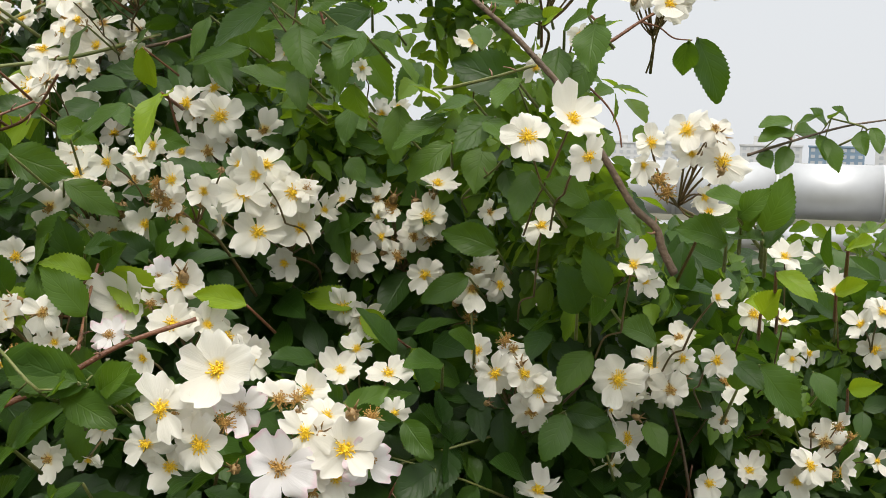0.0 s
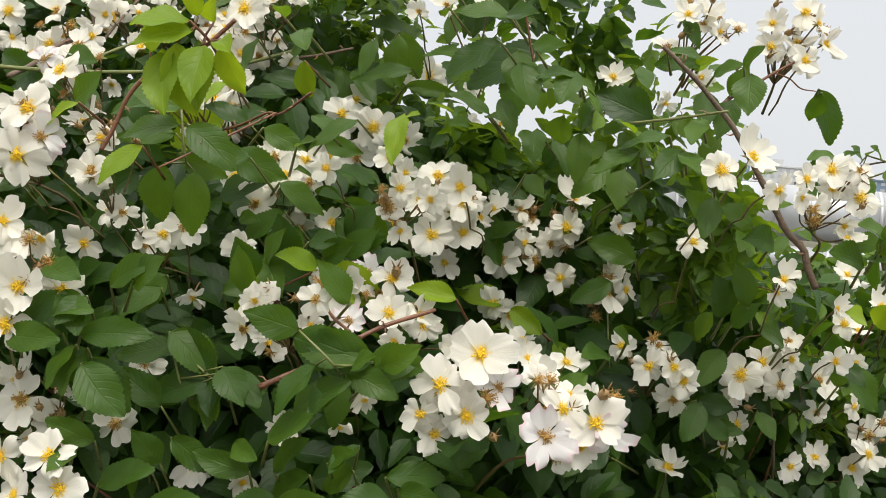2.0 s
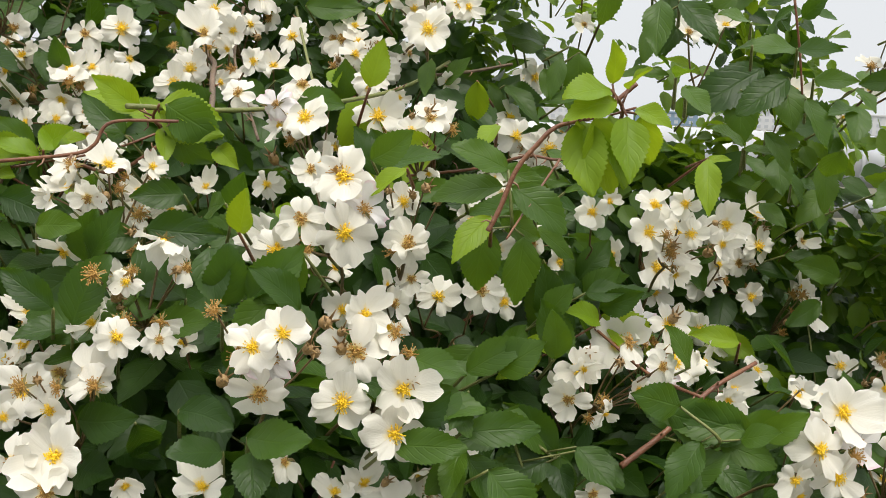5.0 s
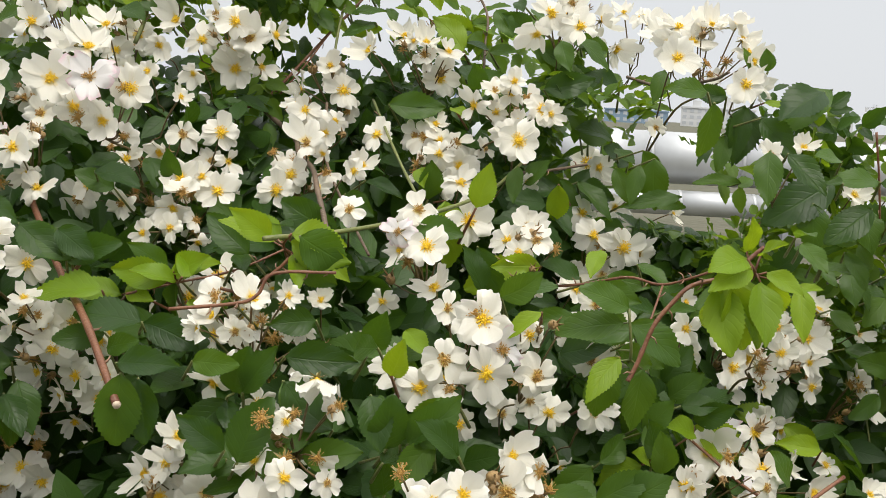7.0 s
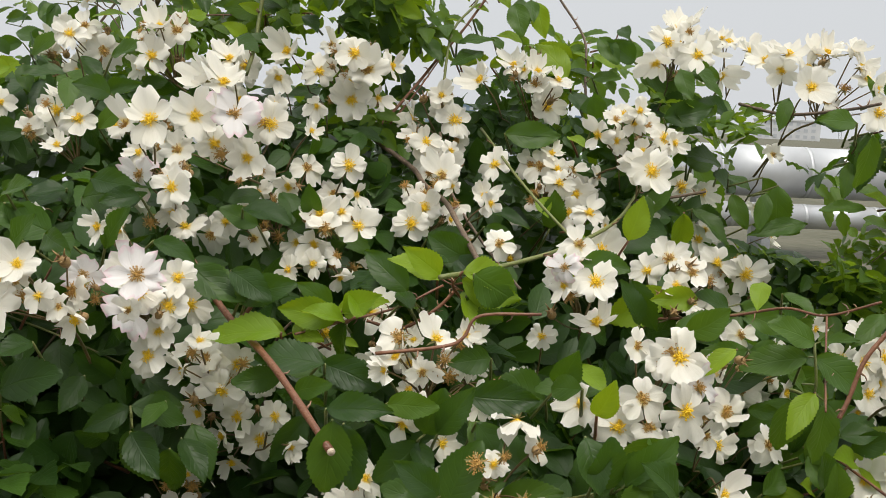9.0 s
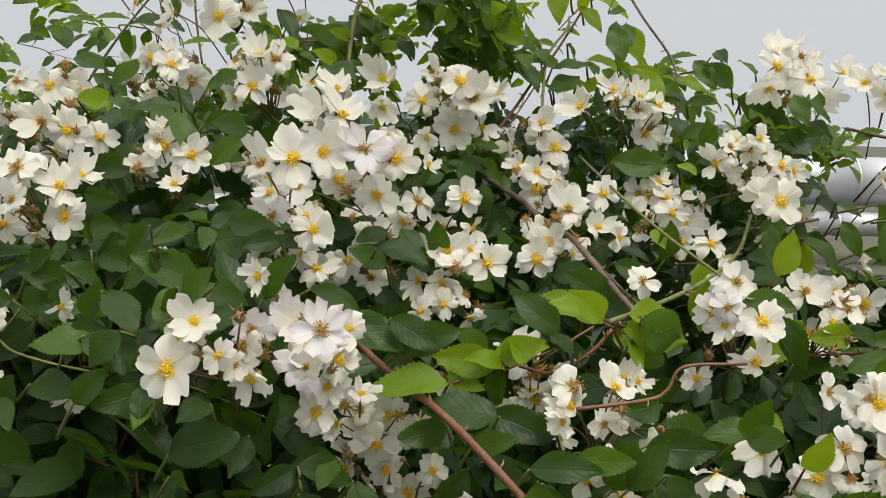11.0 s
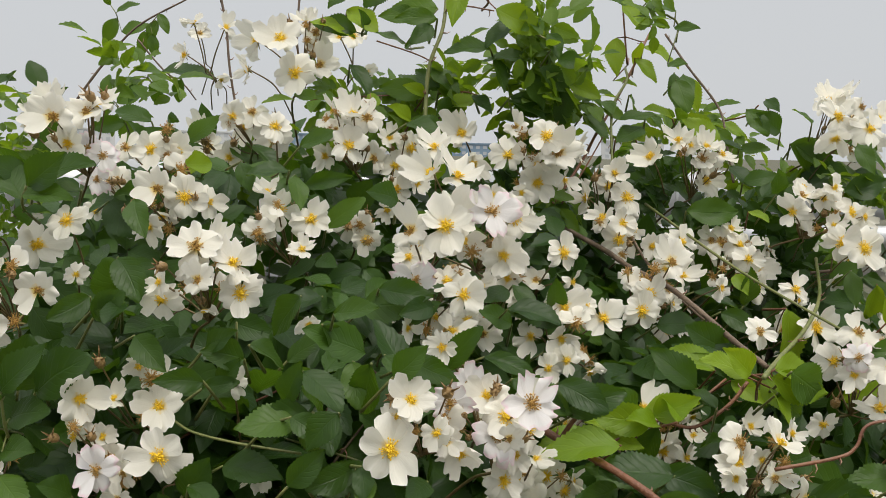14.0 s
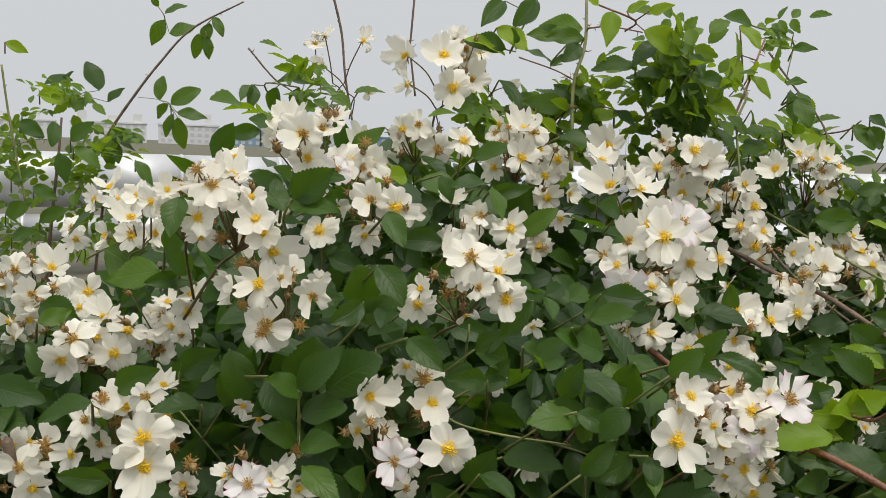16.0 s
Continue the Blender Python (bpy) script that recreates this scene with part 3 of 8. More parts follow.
def cane(points, r0, r1, mat=None, thorns=0, label="", cut=False):
    """A cane or branch through the points, with curved prickles and, where it was pruned, a pale cut end."""
    line = smooth_line(points, 7)
    root = line[0].copy()
    v, f = [], []
    tube(v, f, [p - root for p in line], r0, r1, 8, 0.06)
    s = [0] * len(f)
    for i in range(thorns):
        k = rnd.randrange(1, len(line) - 1)
        d = unit(line[k + 1] - line[k - 1])
        side = unit(d.cross(Vector((rnd.uniform(-1, 1), rnd.uniform(-1, 1), rnd.uniform(-1, 1)))))
        r = r0 + (r1 - r0) * k / len(line)
        a = line[k] - root + side * r * 0.8
        long = rnd.uniform(0.003, 0.006)
        tube(v, f, [a, a + side * long * 0.6 - d * long * 0.1, a + side * long - d * long * 0.5], r * 0.30 + 0.0003, 0.0002, 4)
    s += [1] * (len(f) - len(s))
    if cut:
        mark = len(f)
        d = unit(line[-1] - line[-2])
        tube(v, f, [line[-1] - root, line[-1] - root + d * 0.0015], r1 * 1.03, r1 * 0.9, 8)
        s += [2] * (len(f) - mark)
    ob = mesh_object("cane", v, f, [mat or CANE, THORN, PITH], bush, root, slots=s)
    return tagged(ob, label) if label else ob


# ---- flowers, truss by truss ----
cluster((-0.289,0.745,1.540,38,5,15,0), (-0.289,0.766,1.566,29,0,38,0))
cluster((-0.286,0.831,1.595,27,0,23,0), (-0.291,0.815,1.585,27,-28,17,0), (-0.270,0.827,1.576,29,2,3,0), (-0.269,0.839,1.594,29,3,39,2), (-0.284,0.812,1.562,27,11,7,0), (-0.302,0.847,1.598,27,-23,30,2), (-0.296,0.841,1.597,32,-34,10,2), (-0.287,0.841,1.608,24,0,45,1))
cluster((-0.257,0.847,1.576,28,23,1,2), (-0.242,0.842,1.590,21,40,19,2))
cluster((-0.272,0.794,1.530,28,8,-4,2), (-0.263,0.787,1.554,18,19,7,1))
cluster((-0.285,0.918,1.510,30,8,5,0))
cluster((-0.226,0.654,1.494,25,13,25,2), (-0.217,0.629,1.482,26,0,25,0), (-0.236,0.635,1.461,30,2,8,2), (-0.184,0.654,1.451,25,16,6,0), (-0.220,0.658,1.449,18,0,-25,1), (-0.226,0.651,1.472,23,-12,36,2), (-0.205,0.660,1.445,27,-13,8,2), (-0.250,0.638,1.479,27,-22,11,0))
cluster((-0.207,0.724,1.492,28,4,31,0))
cluster((-0.202,0.691,1.477,25,0,8,2))
cluster((-0.321,0.533,1.479,26,-13,7,2), (-0.320,0.549,1.498,20,-7,15,0), (-0.321,0.534,1.476,21,-12,43,2))
cluster((-0.242,0.599,1.435,23,0,4,0))
cluster((-0.182,0.751,1.530,32,-7,11,0), (-0.157,0.747,1.521,35,0,13,0), (-0.189,0.769,1.496,26,-28,1,0), (-0.168,0.758,1.497,30,2,2,2))
cluster((-0.172,0.794,1.543,31,6,31,0))
cluster((-0.131,0.771,1.513,29,26,8,2))
cluster((-0.133,0.690,1.489,21,14,5,0))
cluster((-0.111,0.664,1.489,31,7,36,0), (-0.122,0.649,1.472,34,-3,11,0), (-0.093,0.660,1.473,32,9,13,0), (-0.113,0.651,1.448,34,2,8,0), (-0.089,0.668,1.450,29,2,7,0), (-0.076,0.681,1.461,20,56,21,1), (-0.065,0.690,1.467,23,-18,62,1), (-0.100,0.674,1.427,23,0,-1,0))
cluster((-0.139,0.666,1.454,23,-53,16,1))
cluster((-0.067,0.861,1.567,19,-2,-23,1))
cluster((-0.003,0.701,1.479,31,-6,47,0), (-0.009,0.689,1.458,29,4,13,0), (-0.018,0.699,1.444,24,3,5,2), (-0.039,0.693,1.444,21,-8,-2,0), (-0.042,0.701,1.456,19,-27,47,1), (-0.043,0.701,1.468,22,-4,54,2), (-0.057,0.687,1.431,31,3,0,2), (-0.010,0.691,1.420,26,-1,3,0))
cluster((-0.056,0.956,1.534,29,-1,-25,1))
cluster((-0.038,0.875,1.537,19,27,2,1))
cluster((0.041,0.515,1.509,26,-5,11,0), (0.064,0.528,1.518,31,5,28,0))
cluster((0.068,0.495,1.500,23,13,-2,0))
cluster((0.057,0.596,1.460,24,3,46,0))
cluster((0.107,0.545,1.508,19,8,16,0), (0.127,0.554,1.515,25,-16,16,0), (0.145,0.550,1.499,28,6,8,0), (0.138,0.540,1.516,18,7,35,2), (0.132,0.560,1.503,18,-38,4,1), (0.102,0.537,1.497,16,0,-30,1), (0.137,0.549,1.481,18,0,-26,1), (0.139,0.548,1.473,19,14,40,0))
cluster((0.018,0.700,1.573,27,-4,31,1))
cluster((0.127,0.612,1.588,25,6,14,0))
cluster((0.032,0.694,1.462,20,1,13,2))
cluster((0.248,0.755,1.432,27,-21,39,1))
cluster((0.318,0.882,1.420,31,15,19,2))
cluster((-0.119,0.590,1.393,25,-2,10,0), (-0.158,0.590,1.425,24,14,32,3), (-0.143,0.578,1.424,28,10,27,0), (-0.144,0.564,1.404,30,1,28,0), (-0.125,0.563,1.404,22,50,29,1), (-0.174,0.581,1.412,36,-22,20,0), (-0.101,0.566,1.385,24,4,19,1))
cluster((-0.099,0.468,1.400,36,6,19,0), (-0.121,0.455,1.385,32,0,9,0), (-0.105,0.459,1.368,27,-2,5,0), (-0.129,0.461,1.367,23,-8,7,0), (-0.120,0.468,1.355,22,2,-2,0), (-0.088,0.466,1.383,24,15,13,3))
cluster((-0.143,0.506,1.397,18,-9,3,0))
cluster((-0.095,0.508,1.401,18,53,38,1))
cluster((-0.189,0.499,1.419,20,-2,27,2), (-0.224,0.521,1.413,18,21,-15,1), (-0.214,0.512,1.391,17,4,-27,1), (-0.222,0.531,1.410,27,-12,28,0), (-0.229,0.526,1.395,25,-41,9,2), (-0.191,0.519,1.401,16,2,8,0), (-0.169,0.536,1.402,21,-5,40,3))
cluster((-0.056,0.446,1.378,26,-4,19,0), (-0.066,0.438,1.365,32,-3,14,3), (-0.039,0.444,1.372,31,11,20,0), (-0.049,0.465,1.381,20,9,33,0), (-0.043,0.452,1.357,22,8,0,0), (-0.053,0.449,1.358,16,-1,4,2), (-0.029,0.448,1.366,24,26,5,3), (-0.061,0.491,1.386,22,2,28,0))
cluster((-0.053,0.568,1.380,23,-2,31,0), (-0.027,0.573,1.378,25,11,49,0))
cluster((-0.062,0.675,1.399,26,-8,5,0), (-0.049,0.674,1.391,27,26,7,1))
cluster((-0.048,0.620,1.382,22,-4,55,0))
cluster((-0.203,0.541,1.335,22,2,-12,2))
cluster((-0.158,0.491,1.366,16,0,-27,1), (-0.170,0.506,1.346,16,4,-28,1))
cluster((-0.021,0.523,1.369,16,14,-8,0))
cluster((0.021,0.664,1.415,28,-3,1,2), (0.039,0.684,1.415,24,38,13,0), (0.029,0.686,1.428,19,23,51,1))
cluster((0.033,0.590,1.376,27,0,10,0), (0.049,0.587,1.377,24,5,12,0), (0.058,0.591,1.367,25,8,2,0), (0.055,0.598,1.353,26,-2,-15,2), (0.024,0.626,1.382,22,-32,30,0), (0.044,0.607,1.387,21,2,42,2))
cluster((0.107,0.616,1.369,33,-1,9,0))
cluster((0.131,0.637,1.375,28,4,23,0), (0.140,0.622,1.362,24,6,4,2), (0.121,0.635,1.354,21,26,-47,1), (0.147,0.624,1.381,21,1,4,0), (0.145,0.627,1.393,21,-8,30,2), (0.118,0.640,1.327,26,38,10,0), (0.108,0.634,1.313,21,-22,-42,1), (0.107,0.639,1.346,20,38,4,1))
cluster((0.154,0.574,1.390,21,2,3,0))
cluster((0.179,0.646,1.363,29,10,6,2), (0.178,0.640,1.340,19,1,-3,2))
cluster((0.196,0.650,1.405,23,3,17,0))
cluster((0.228,0.689,1.395,22,5,61,1))
cluster((0.277,0.779,1.358,25,36,7,0))
cluster((0.245,0.718,1.365,19,-21,-13,1))
cluster((0.235,0.695,1.334,22,13,9,0))
cluster((0.287,0.761,1.295,34,0,2,2), (0.288,0.731,1.282,29,39,6,0), (0.317,0.740,1.288,21,27,3,1))
cluster((0.256,0.703,1.294,31,7,23,0), (0.254,0.722,1.277,28,-11,2,0))
cluster((0.219,0.717,1.285,27,0,48,1))
cluster((0.182,0.681,1.287,25,1,2,0))
cluster((0.320,0.754,1.394,26,-3,25,0), (0.307,0.757,1.384,25,-46,22,1))
cluster((0.327,0.780,1.362,29,2,6,0))
cluster((0.062,0.615,1.300,32,4,64,1))
cluster((0.101,0.549,1.444,22,1,38,1))
cluster((0.116,0.592,1.431,16,21,-29,1))
cluster((0.295,0.780,1.405,24,-34,52,1))
cluster((0.154,0.580,1.424,16,23,27,1))
cluster((-0.362,0.616,1.538,29,-24,34,0), (-0.359,0.637,1.548,18,33,59,1), (-0.359,0.646,1.557,27,-10,45,2), (-0.376,0.630,1.545,21,-51,19,3), (-0.373,0.635,1.533,20,-68,-4,1), (-0.349,0.634,1.509,31,-60,50,1), (-0.364,0.660,1.536,27,-34,17,0))
cluster((-0.391,0.699,1.551,23,-15,17,2))
cluster((-0.356,0.530,1.511,32,-21,18,0), (-0.347,0.523,1.496,27,7,20,3), (-0.357,0.518,1.485,33,-17,6,0), (-0.369,0.552,1.513,20,-17,10,2), (-0.377,0.529,1.490,26,-31,20,2), (-0.388,0.534,1.474,29,-21,4,0))
cluster((-0.335,0.650,1.447,22,34,37,1))
cluster((-0.339,0.603,1.430,25,-7,6,0))
cluster((-0.359,0.477,1.435,33,1,17,2), (-0.338,0.501,1.442,21,-14,-24,1), (-0.339,0.466,1.420,30,-6,24,0), (-0.324,0.491,1.416,27,3,14,0), (-0.343,0.461,1.401,30,-11,11,0), (-0.354,0.485,1.451,25,6,22,0), (-0.367,0.463,1.416,28,-19,9,0), (-0.339,0.481,1.405,16,-10,6,2))
cluster((-0.303,0.621,1.430,22,-27,5,2), (-0.306,0.627,1.440,16,-72,38,1))
cluster((-0.287,0.586,1.441,27,-15,13,0), (-0.309,0.567,1.454,20,-19,23,2))
cluster((-0.271,0.558,1.449,25,-2,21,2))
cluster((-0.339,0.480,1.358,31,-7,27,2), (-0.346,0.472,1.330,28,-15,4,0), (-0.337,0.468,1.310,23,-22,51,1), (-0.308,0.492,1.360,18,-36,40,1), (-0.335,0.483,1.337,17,24,-30,1), (-0.347,0.499,1.364,23,-26,60,1), (-0.362,0.497,1.361,23,-17,60,1), (-0.319,0.500,1.367,20,9,-20,1))
cluster((-0.312,0.436,1.342,26,-14,37,0), (-0.306,0.434,1.327,29,-4,15,0))
cluster((-0.299,0.526,1.335,26,14,3,2))
cluster((-0.286,0.537,1.369,23,-10,10,2))
cluster((-0.269,0.602,1.400,20,-8,-52,1))
cluster((-0.257,0.565,1.301,27,-10,-7,2))
cluster((-0.226,0.549,1.297,20,7,-17,1))
cluster((-0.487,0.856,1.589,27,-17,32,2), (-0.490,0.837,1.556,25,-43,6,2), (-0.529,0.834,1.569,29,-18,38,1), (-0.538,0.825,1.559,25,-56,-15,1), (-0.532,0.824,1.538,28,-26,-2,2), (-0.505,0.836,1.576,25,-33,-19,1), (-0.562,0.828,1.540,31,-19,11,2), (-0.556,0.804,1.552,24,-15,17,0))
cluster((-0.544,0.787,1.597,26,-75,20,1), (-0.523,0.807,1.621,19,-33,71,1), (-0.581,0.784,1.625,34,-15,18,0), (-0.556,0.775,1.628,35,-23,18,3), (-0.529,0.792,1.622,32,-10,5,0), (-0.566,0.797,1.607,30,-13,0,0), (-0.588,0.820,1.601,28,-22,-2,2), (-0.547,0.774,1.599,29,-21,4,0))
cluster((-0.461,0.830,1.593,30,-2,20,0), (-0.456,0.825,1.572,23,31,-8,1))
cluster((-0.494,0.779,1.561,30,-15,31,0), (-0.483,0.762,1.519,23,-3,-30,1), (-0.470,0.767,1.554,30,2,25,0), (-0.480,0.774,1.563,21,-15,29,0), (-0.499,0.774,1.541,26,-20,-27,1), (-0.482,0.794,1.551,22,-19,8,2), (-0.502,0.763,1.528,22,-22,-1,0), (-0.520,0.757,1.525,20,-38,0,0))
cluster((-0.464,0.861,1.569,25,-36,25,2))
cluster((-0.504,0.803,1.538,27,-56,-10,1))
cluster((-0.407,0.772,1.590,32,-21,43,2), (-0.415,0.785,1.566,28,-15,21,0), (-0.426,0.779,1.555,29,-23,11,0), (-0.395,0.784,1.558,21,39,5,1), (-0.388,0.800,1.582,19,-50,6,1), (-0.416,0.805,1.574,22,-22,25,0))
cluster((-0.394,0.847,1.613,26,-18,19,0), (-0.382,0.825,1.597,23,-24,9,0), (-0.364,0.871,1.606,22,-2,6,0), (-0.396,0.870,1.616,29,-73,23,1), (-0.384,0.864,1.599,35,-29,3,0))
cluster((-0.376,0.754,1.573,21,14,5,0))
cluster((-0.260,0.729,1.601,34,-13,12,0), (-0.256,0.753,1.603,31,-29,3,0))
cluster((-0.283,0.632,1.541,25,-11,33,2), (-0.295,0.632,1.533,21,-9,15,0), (-0.281,0.638,1.508,16,-18,-26,1))
cluster((-0.485,0.786,1.474,38,-24,16,0))
cluster((-0.474,0.715,1.502,34,14,57,1), (-0.455,0.716,1.472,27,-26,14,0), (-0.476,0.706,1.465,27,-42,11,0), (-0.456,0.719,1.477,23,-32,54,1), (-0.451,0.698,1.472,22,15,16,1), (-0.438,0.708,1.496,17,-23,-21,1), (-0.450,0.693,1.488,17,-25,37,1), (-0.459,0.673,1.461,20,1,8,1))
cluster((-0.480,0.592,1.475,26,-34,-20,1), (-0.478,0.596,1.492,21,4,-12,2), (-0.468,0.603,1.508,28,2,58,1), (-0.487,0.613,1.497,25,-69,36,1), (-0.489,0.592,1.464,26,-43,-14,1), (-0.497,0.605,1.491,17,-57,4,1), (-0.445,0.616,1.508,18,9,18,1))
cluster((-0.387,0.577,1.475,25,-65,5,1))
cluster((-0.411,0.683,1.492,19,-16,41,1))
cluster((-0.434,0.629,1.484,20,-15,-38,1), (-0.430,0.617,1.467,27,-4,-21,1), (-0.442,0.641,1.485,17,-34,15,0))
cluster((-0.441,0.547,1.477,26,-16,-55,1), (-0.463,0.512,1.436,22,-12,20,0), (-0.459,0.534,1.458,16,-8,16,0), (-0.445,0.497,1.438,16,12,18,2))
cluster((-0.474,0.535,1.437,25,-69,52,1), (-0.505,0.537,1.406,29,-22,11,0), (-0.475,0.523,1.417,29,-20,0,0), (-0.492,0.519,1.401,22,-19,-4,0), (-0.513,0.533,1.394,16,-19,5,0), (-0.489,0.505,1.383,34,-20,15,0), (-0.507,0.506,1.381,24,-31,6,2), (-0.492,0.496,1.370,29,-21,12,2))
cluster((-0.410,0.440,1.447,24,-18,20,0), (-0.400,0.429,1.455,22,3,24,0), (-0.402,0.444,1.441,22,-9,5,3), (-0.407,0.439,1.428,27,-18,-6,2))
cluster((-0.392,0.461,1.391,17,-19,-6,2))
cluster((-0.427,0.466,1.379,24,-27,57,1))
cluster((-0.459,0.496,1.371,16,8,-13,1))
cluster((-0.668,0.869,1.624,29,-20,11,0), (-0.654,0.846,1.619,29,-12,13,0), (-0.668,0.825,1.601,21,-21,40,1), (-0.681,0.886,1.609,23,-56,1,0))
cluster((-0.659,0.905,1.681,25,-23,26,0))
cluster((-0.631,0.991,1.674,33,-18,-8,2), (-0.663,0.995,1.690,25,-33,7,0), (-0.646,0.999,1.694,26,-22,29,2))
cluster((-0.599,0.914,1.669,30,-14,17,0), (-0.593,0.920,1.692,28,-45,54,1), (-0.579,0.926,1.690,31,-13,34,2), (-0.597,0.949,1.696,23,-83,12,1), (-0.601,0.934,1.681,19,-36,19,2), (-0.606,0.942,1.661,25,-55,-9,1))
cluster((-0.628,0.748,1.618,28,-37,25,2), (-0.615,0.729,1.622,34,-18,28,0))
cluster((-0.592,0.896,1.600,23,-16,-7,0), (-0.580,0.885,1.623,21,-29,-23,1), (-0.627,0.886,1.615,18,4,5,0), (-0.603,0.902,1.610,24,-36,7,2))
cluster((-0.601,0.730,1.581,27,-16,8,0), (-0.618,0.760,1.586,29,-43,21,3), (-0.619,0.770,1.572,24,-30,-49,1), (-0.618,0.770,1.600,22,-42,27,1), (-0.588,0.767,1.552,28,-2,37,1), (-0.595,0.776,1.561,24,-14,-19,1), (-0.598,0.757,1.586,23,-25,27,0))
cluster((-0.516,0.977,1.668,33,-12,19,0), (-0.551,0.974,1.659,28,-30,10,2), (-0.534,0.970,1.654,29,-21,3,0), (-0.537,0.974,1.676,24,-28,37,1), (-0.536,0.963,1.635,29,-25,2,0), (-0.526,0.944,1.640,20,1,-5,1))
cluster((-0.567,0.840,1.651,33,-78,31,1), (-0.557,0.821,1.649,34,-2,61,1))
cluster((-0.544,0.881,1.669,28,-33,51,1))
cluster((-0.487,0.942,1.681,33,-53,22,1))
cluster((-0.470,0.898,1.665,31,-20,-7,0), (-0.446,0.880,1.680,32,-17,12,0), (-0.435,0.880,1.667,36,-13,13,2), (-0.414,0.884,1.672,29,43,7,1), (-0.443,0.896,1.643,35,-23,5,0), (-0.446,0.892,1.657,23,-25,8,0), (-0.424,0.886,1.646,24,27,-1,1), (-0.459,0.905,1.687,23,-42,13,2))
cluster((-0.504,0.893,1.658,24,-17,-20,1))
cluster((-0.515,0.845,1.636,19,-19,9,0))
cluster((-0.352,0.897,1.631,33,-15,18,0), (-0.364,0.899,1.651,23,-18,31,0), (-0.352,0.923,1.639,28,-26,20,0), (-0.386,0.907,1.630,29,-80,8,1))
cluster((-0.335,0.846,1.597,30,-22,15,0))
cluster((-0.332,0.892,1.666,30,-64,21,1))
cluster((-0.634,0.681,1.560,18,-53,2,1), (-0.647,0.669,1.563,21,-50,3,1), (-0.630,0.608,1.545,30,-15,26,3), (-0.629,0.652,1.539,24,-29,20,0), (-0.626,0.638,1.531,26,-19,22,0), (-0.631,0.638,1.520,27,-10,44,3), (-0.633,0.623,1.524,17,-19,9,2), (-0.633,0.664,1.541,25,-22,24,3))
cluster((-0.606,0.643,1.538,23,-4,15,0), (-0.611,0.640,1.523,24,-9,14,0), (-0.616,0.644,1.508,21,3,8,0), (-0.621,0.646,1.494,25,-13,10,0))
cluster((-0.205,0.809,1.702,36,-19,17,0), (-0.222,0.795,1.684,30,-53,-31,1), (-0.188,0.791,1.692,34,-11,16,0))
cluster((-0.138,0.853,1.704,31,43,25,1), (-0.168,0.850,1.718,36,-24,64,1), (-0.125,0.849,1.681,31,19,-21,1), (-0.177,0.839,1.707,31,-12,46,1), (-0.147,0.848,1.687,27,5,0,1))
cluster((-0.024,0.987,1.724,31,-21,57,0))
cluster((-0.088,0.836,1.696,32,-57,25,1))
cluster((-0.108,0.788,1.685,29,-37,-14,1), (-0.096,0.797,1.699,38,-20,63,1))
cluster((-0.103,0.761,1.686,30,1,25,1), (-0.087,0.759,1.699,28,0,42,1), (-0.075,0.734,1.688,26,-1,35,1), (-0.083,0.706,1.670,24,13,17,1), (-0.096,0.763,1.697,30,25,67,1), (-0.077,0.742,1.699,34,-8,61,1), (-0.075,0.725,1.678,26,6,33,1), (-0.084,0.695,1.654,25,33,7,1))
cluster((-0.080,0.873,1.706,27,3,48,1), (-0.097,0.891,1.717,22,-51,55,1))
cluster((-0.161,0.684,1.667,31,-16,5,0))
cluster((-0.114,0.667,1.651,31,-16,0,0))
cluster((-0.267,0.896,1.646,35,-18,15,0), (-0.268,0.876,1.669,27,17,40,1), (-0.301,0.894,1.680,29,-46,50,1), (-0.287,0.878,1.661,22,-21,29,2), (-0.297,0.882,1.676,20,-52,28,1), (-0.289,0.872,1.675,24,-20,45,1))
cluster((-0.254,0.797,1.637,28,-14,41,2), (-0.240,0.810,1.643,23,-24,34,0), (-0.250,0.769,1.645,22,5,17,0), (-0.251,0.799,1.621,22,-17,5,0), (-0.224,0.774,1.625,29,8,16,0), (-0.246,0.782,1.636,21,-25,-24,1), (-0.220,0.764,1.622,23,6,3,1), (-0.241,0.775,1.615,18,-28,33,1))
cluster((-0.274,0.787,1.625,29,-64,9,1))
cluster((-0.102,0.932,1.578,37,-10,8,0))
cluster((-0.127,0.859,1.578,32,5,-9,1))
cluster((-0.260,0.697,1.541,33,-21,25,2), (-0.274,0.702,1.532,28,-27,7,0))
cluster((-0.127,0.765,1.616,20,-17,11,2))
cluster((-0.118,0.624,1.603,21,-21,37,2), (-0.090,0.627,1.610,19,-22,36,1))
cluster((-0.226,0.784,1.568,20,-17,-23,1))
cluster((-0.659,0.626,1.519,26,-43,-22,1), (-0.687,0.625,1.548,24,-23,23,0), (-0.694,0.626,1.540,17,-36,4,0), (-0.688,0.629,1.539,16,-20,2,2), (-0.700,0.620,1.527,33,-25,13,0), (-0.677,0.617,1.533,18,-19,9,0), (-0.667,0.625,1.526,16,-23,8,2), (-0.655,0.645,1.539,23,-14,9,3))
cluster((-0.591,0.705,1.511,28,-15,11,0))
cluster((-0.581,0.693,1.476,32,-16,19,0), (-0.564,0.692,1.476,27,-7,16,0), (-0.575,0.680,1.463,30,-20,10,0), (-0.548,0.695,1.464,23,7,10,0), (-0.598,0.680,1.477,22,-76,7,1), (-0.543,0.694,1.470,19,36,5,1), (-0.591,0.662,1.498,18,9,39,1))
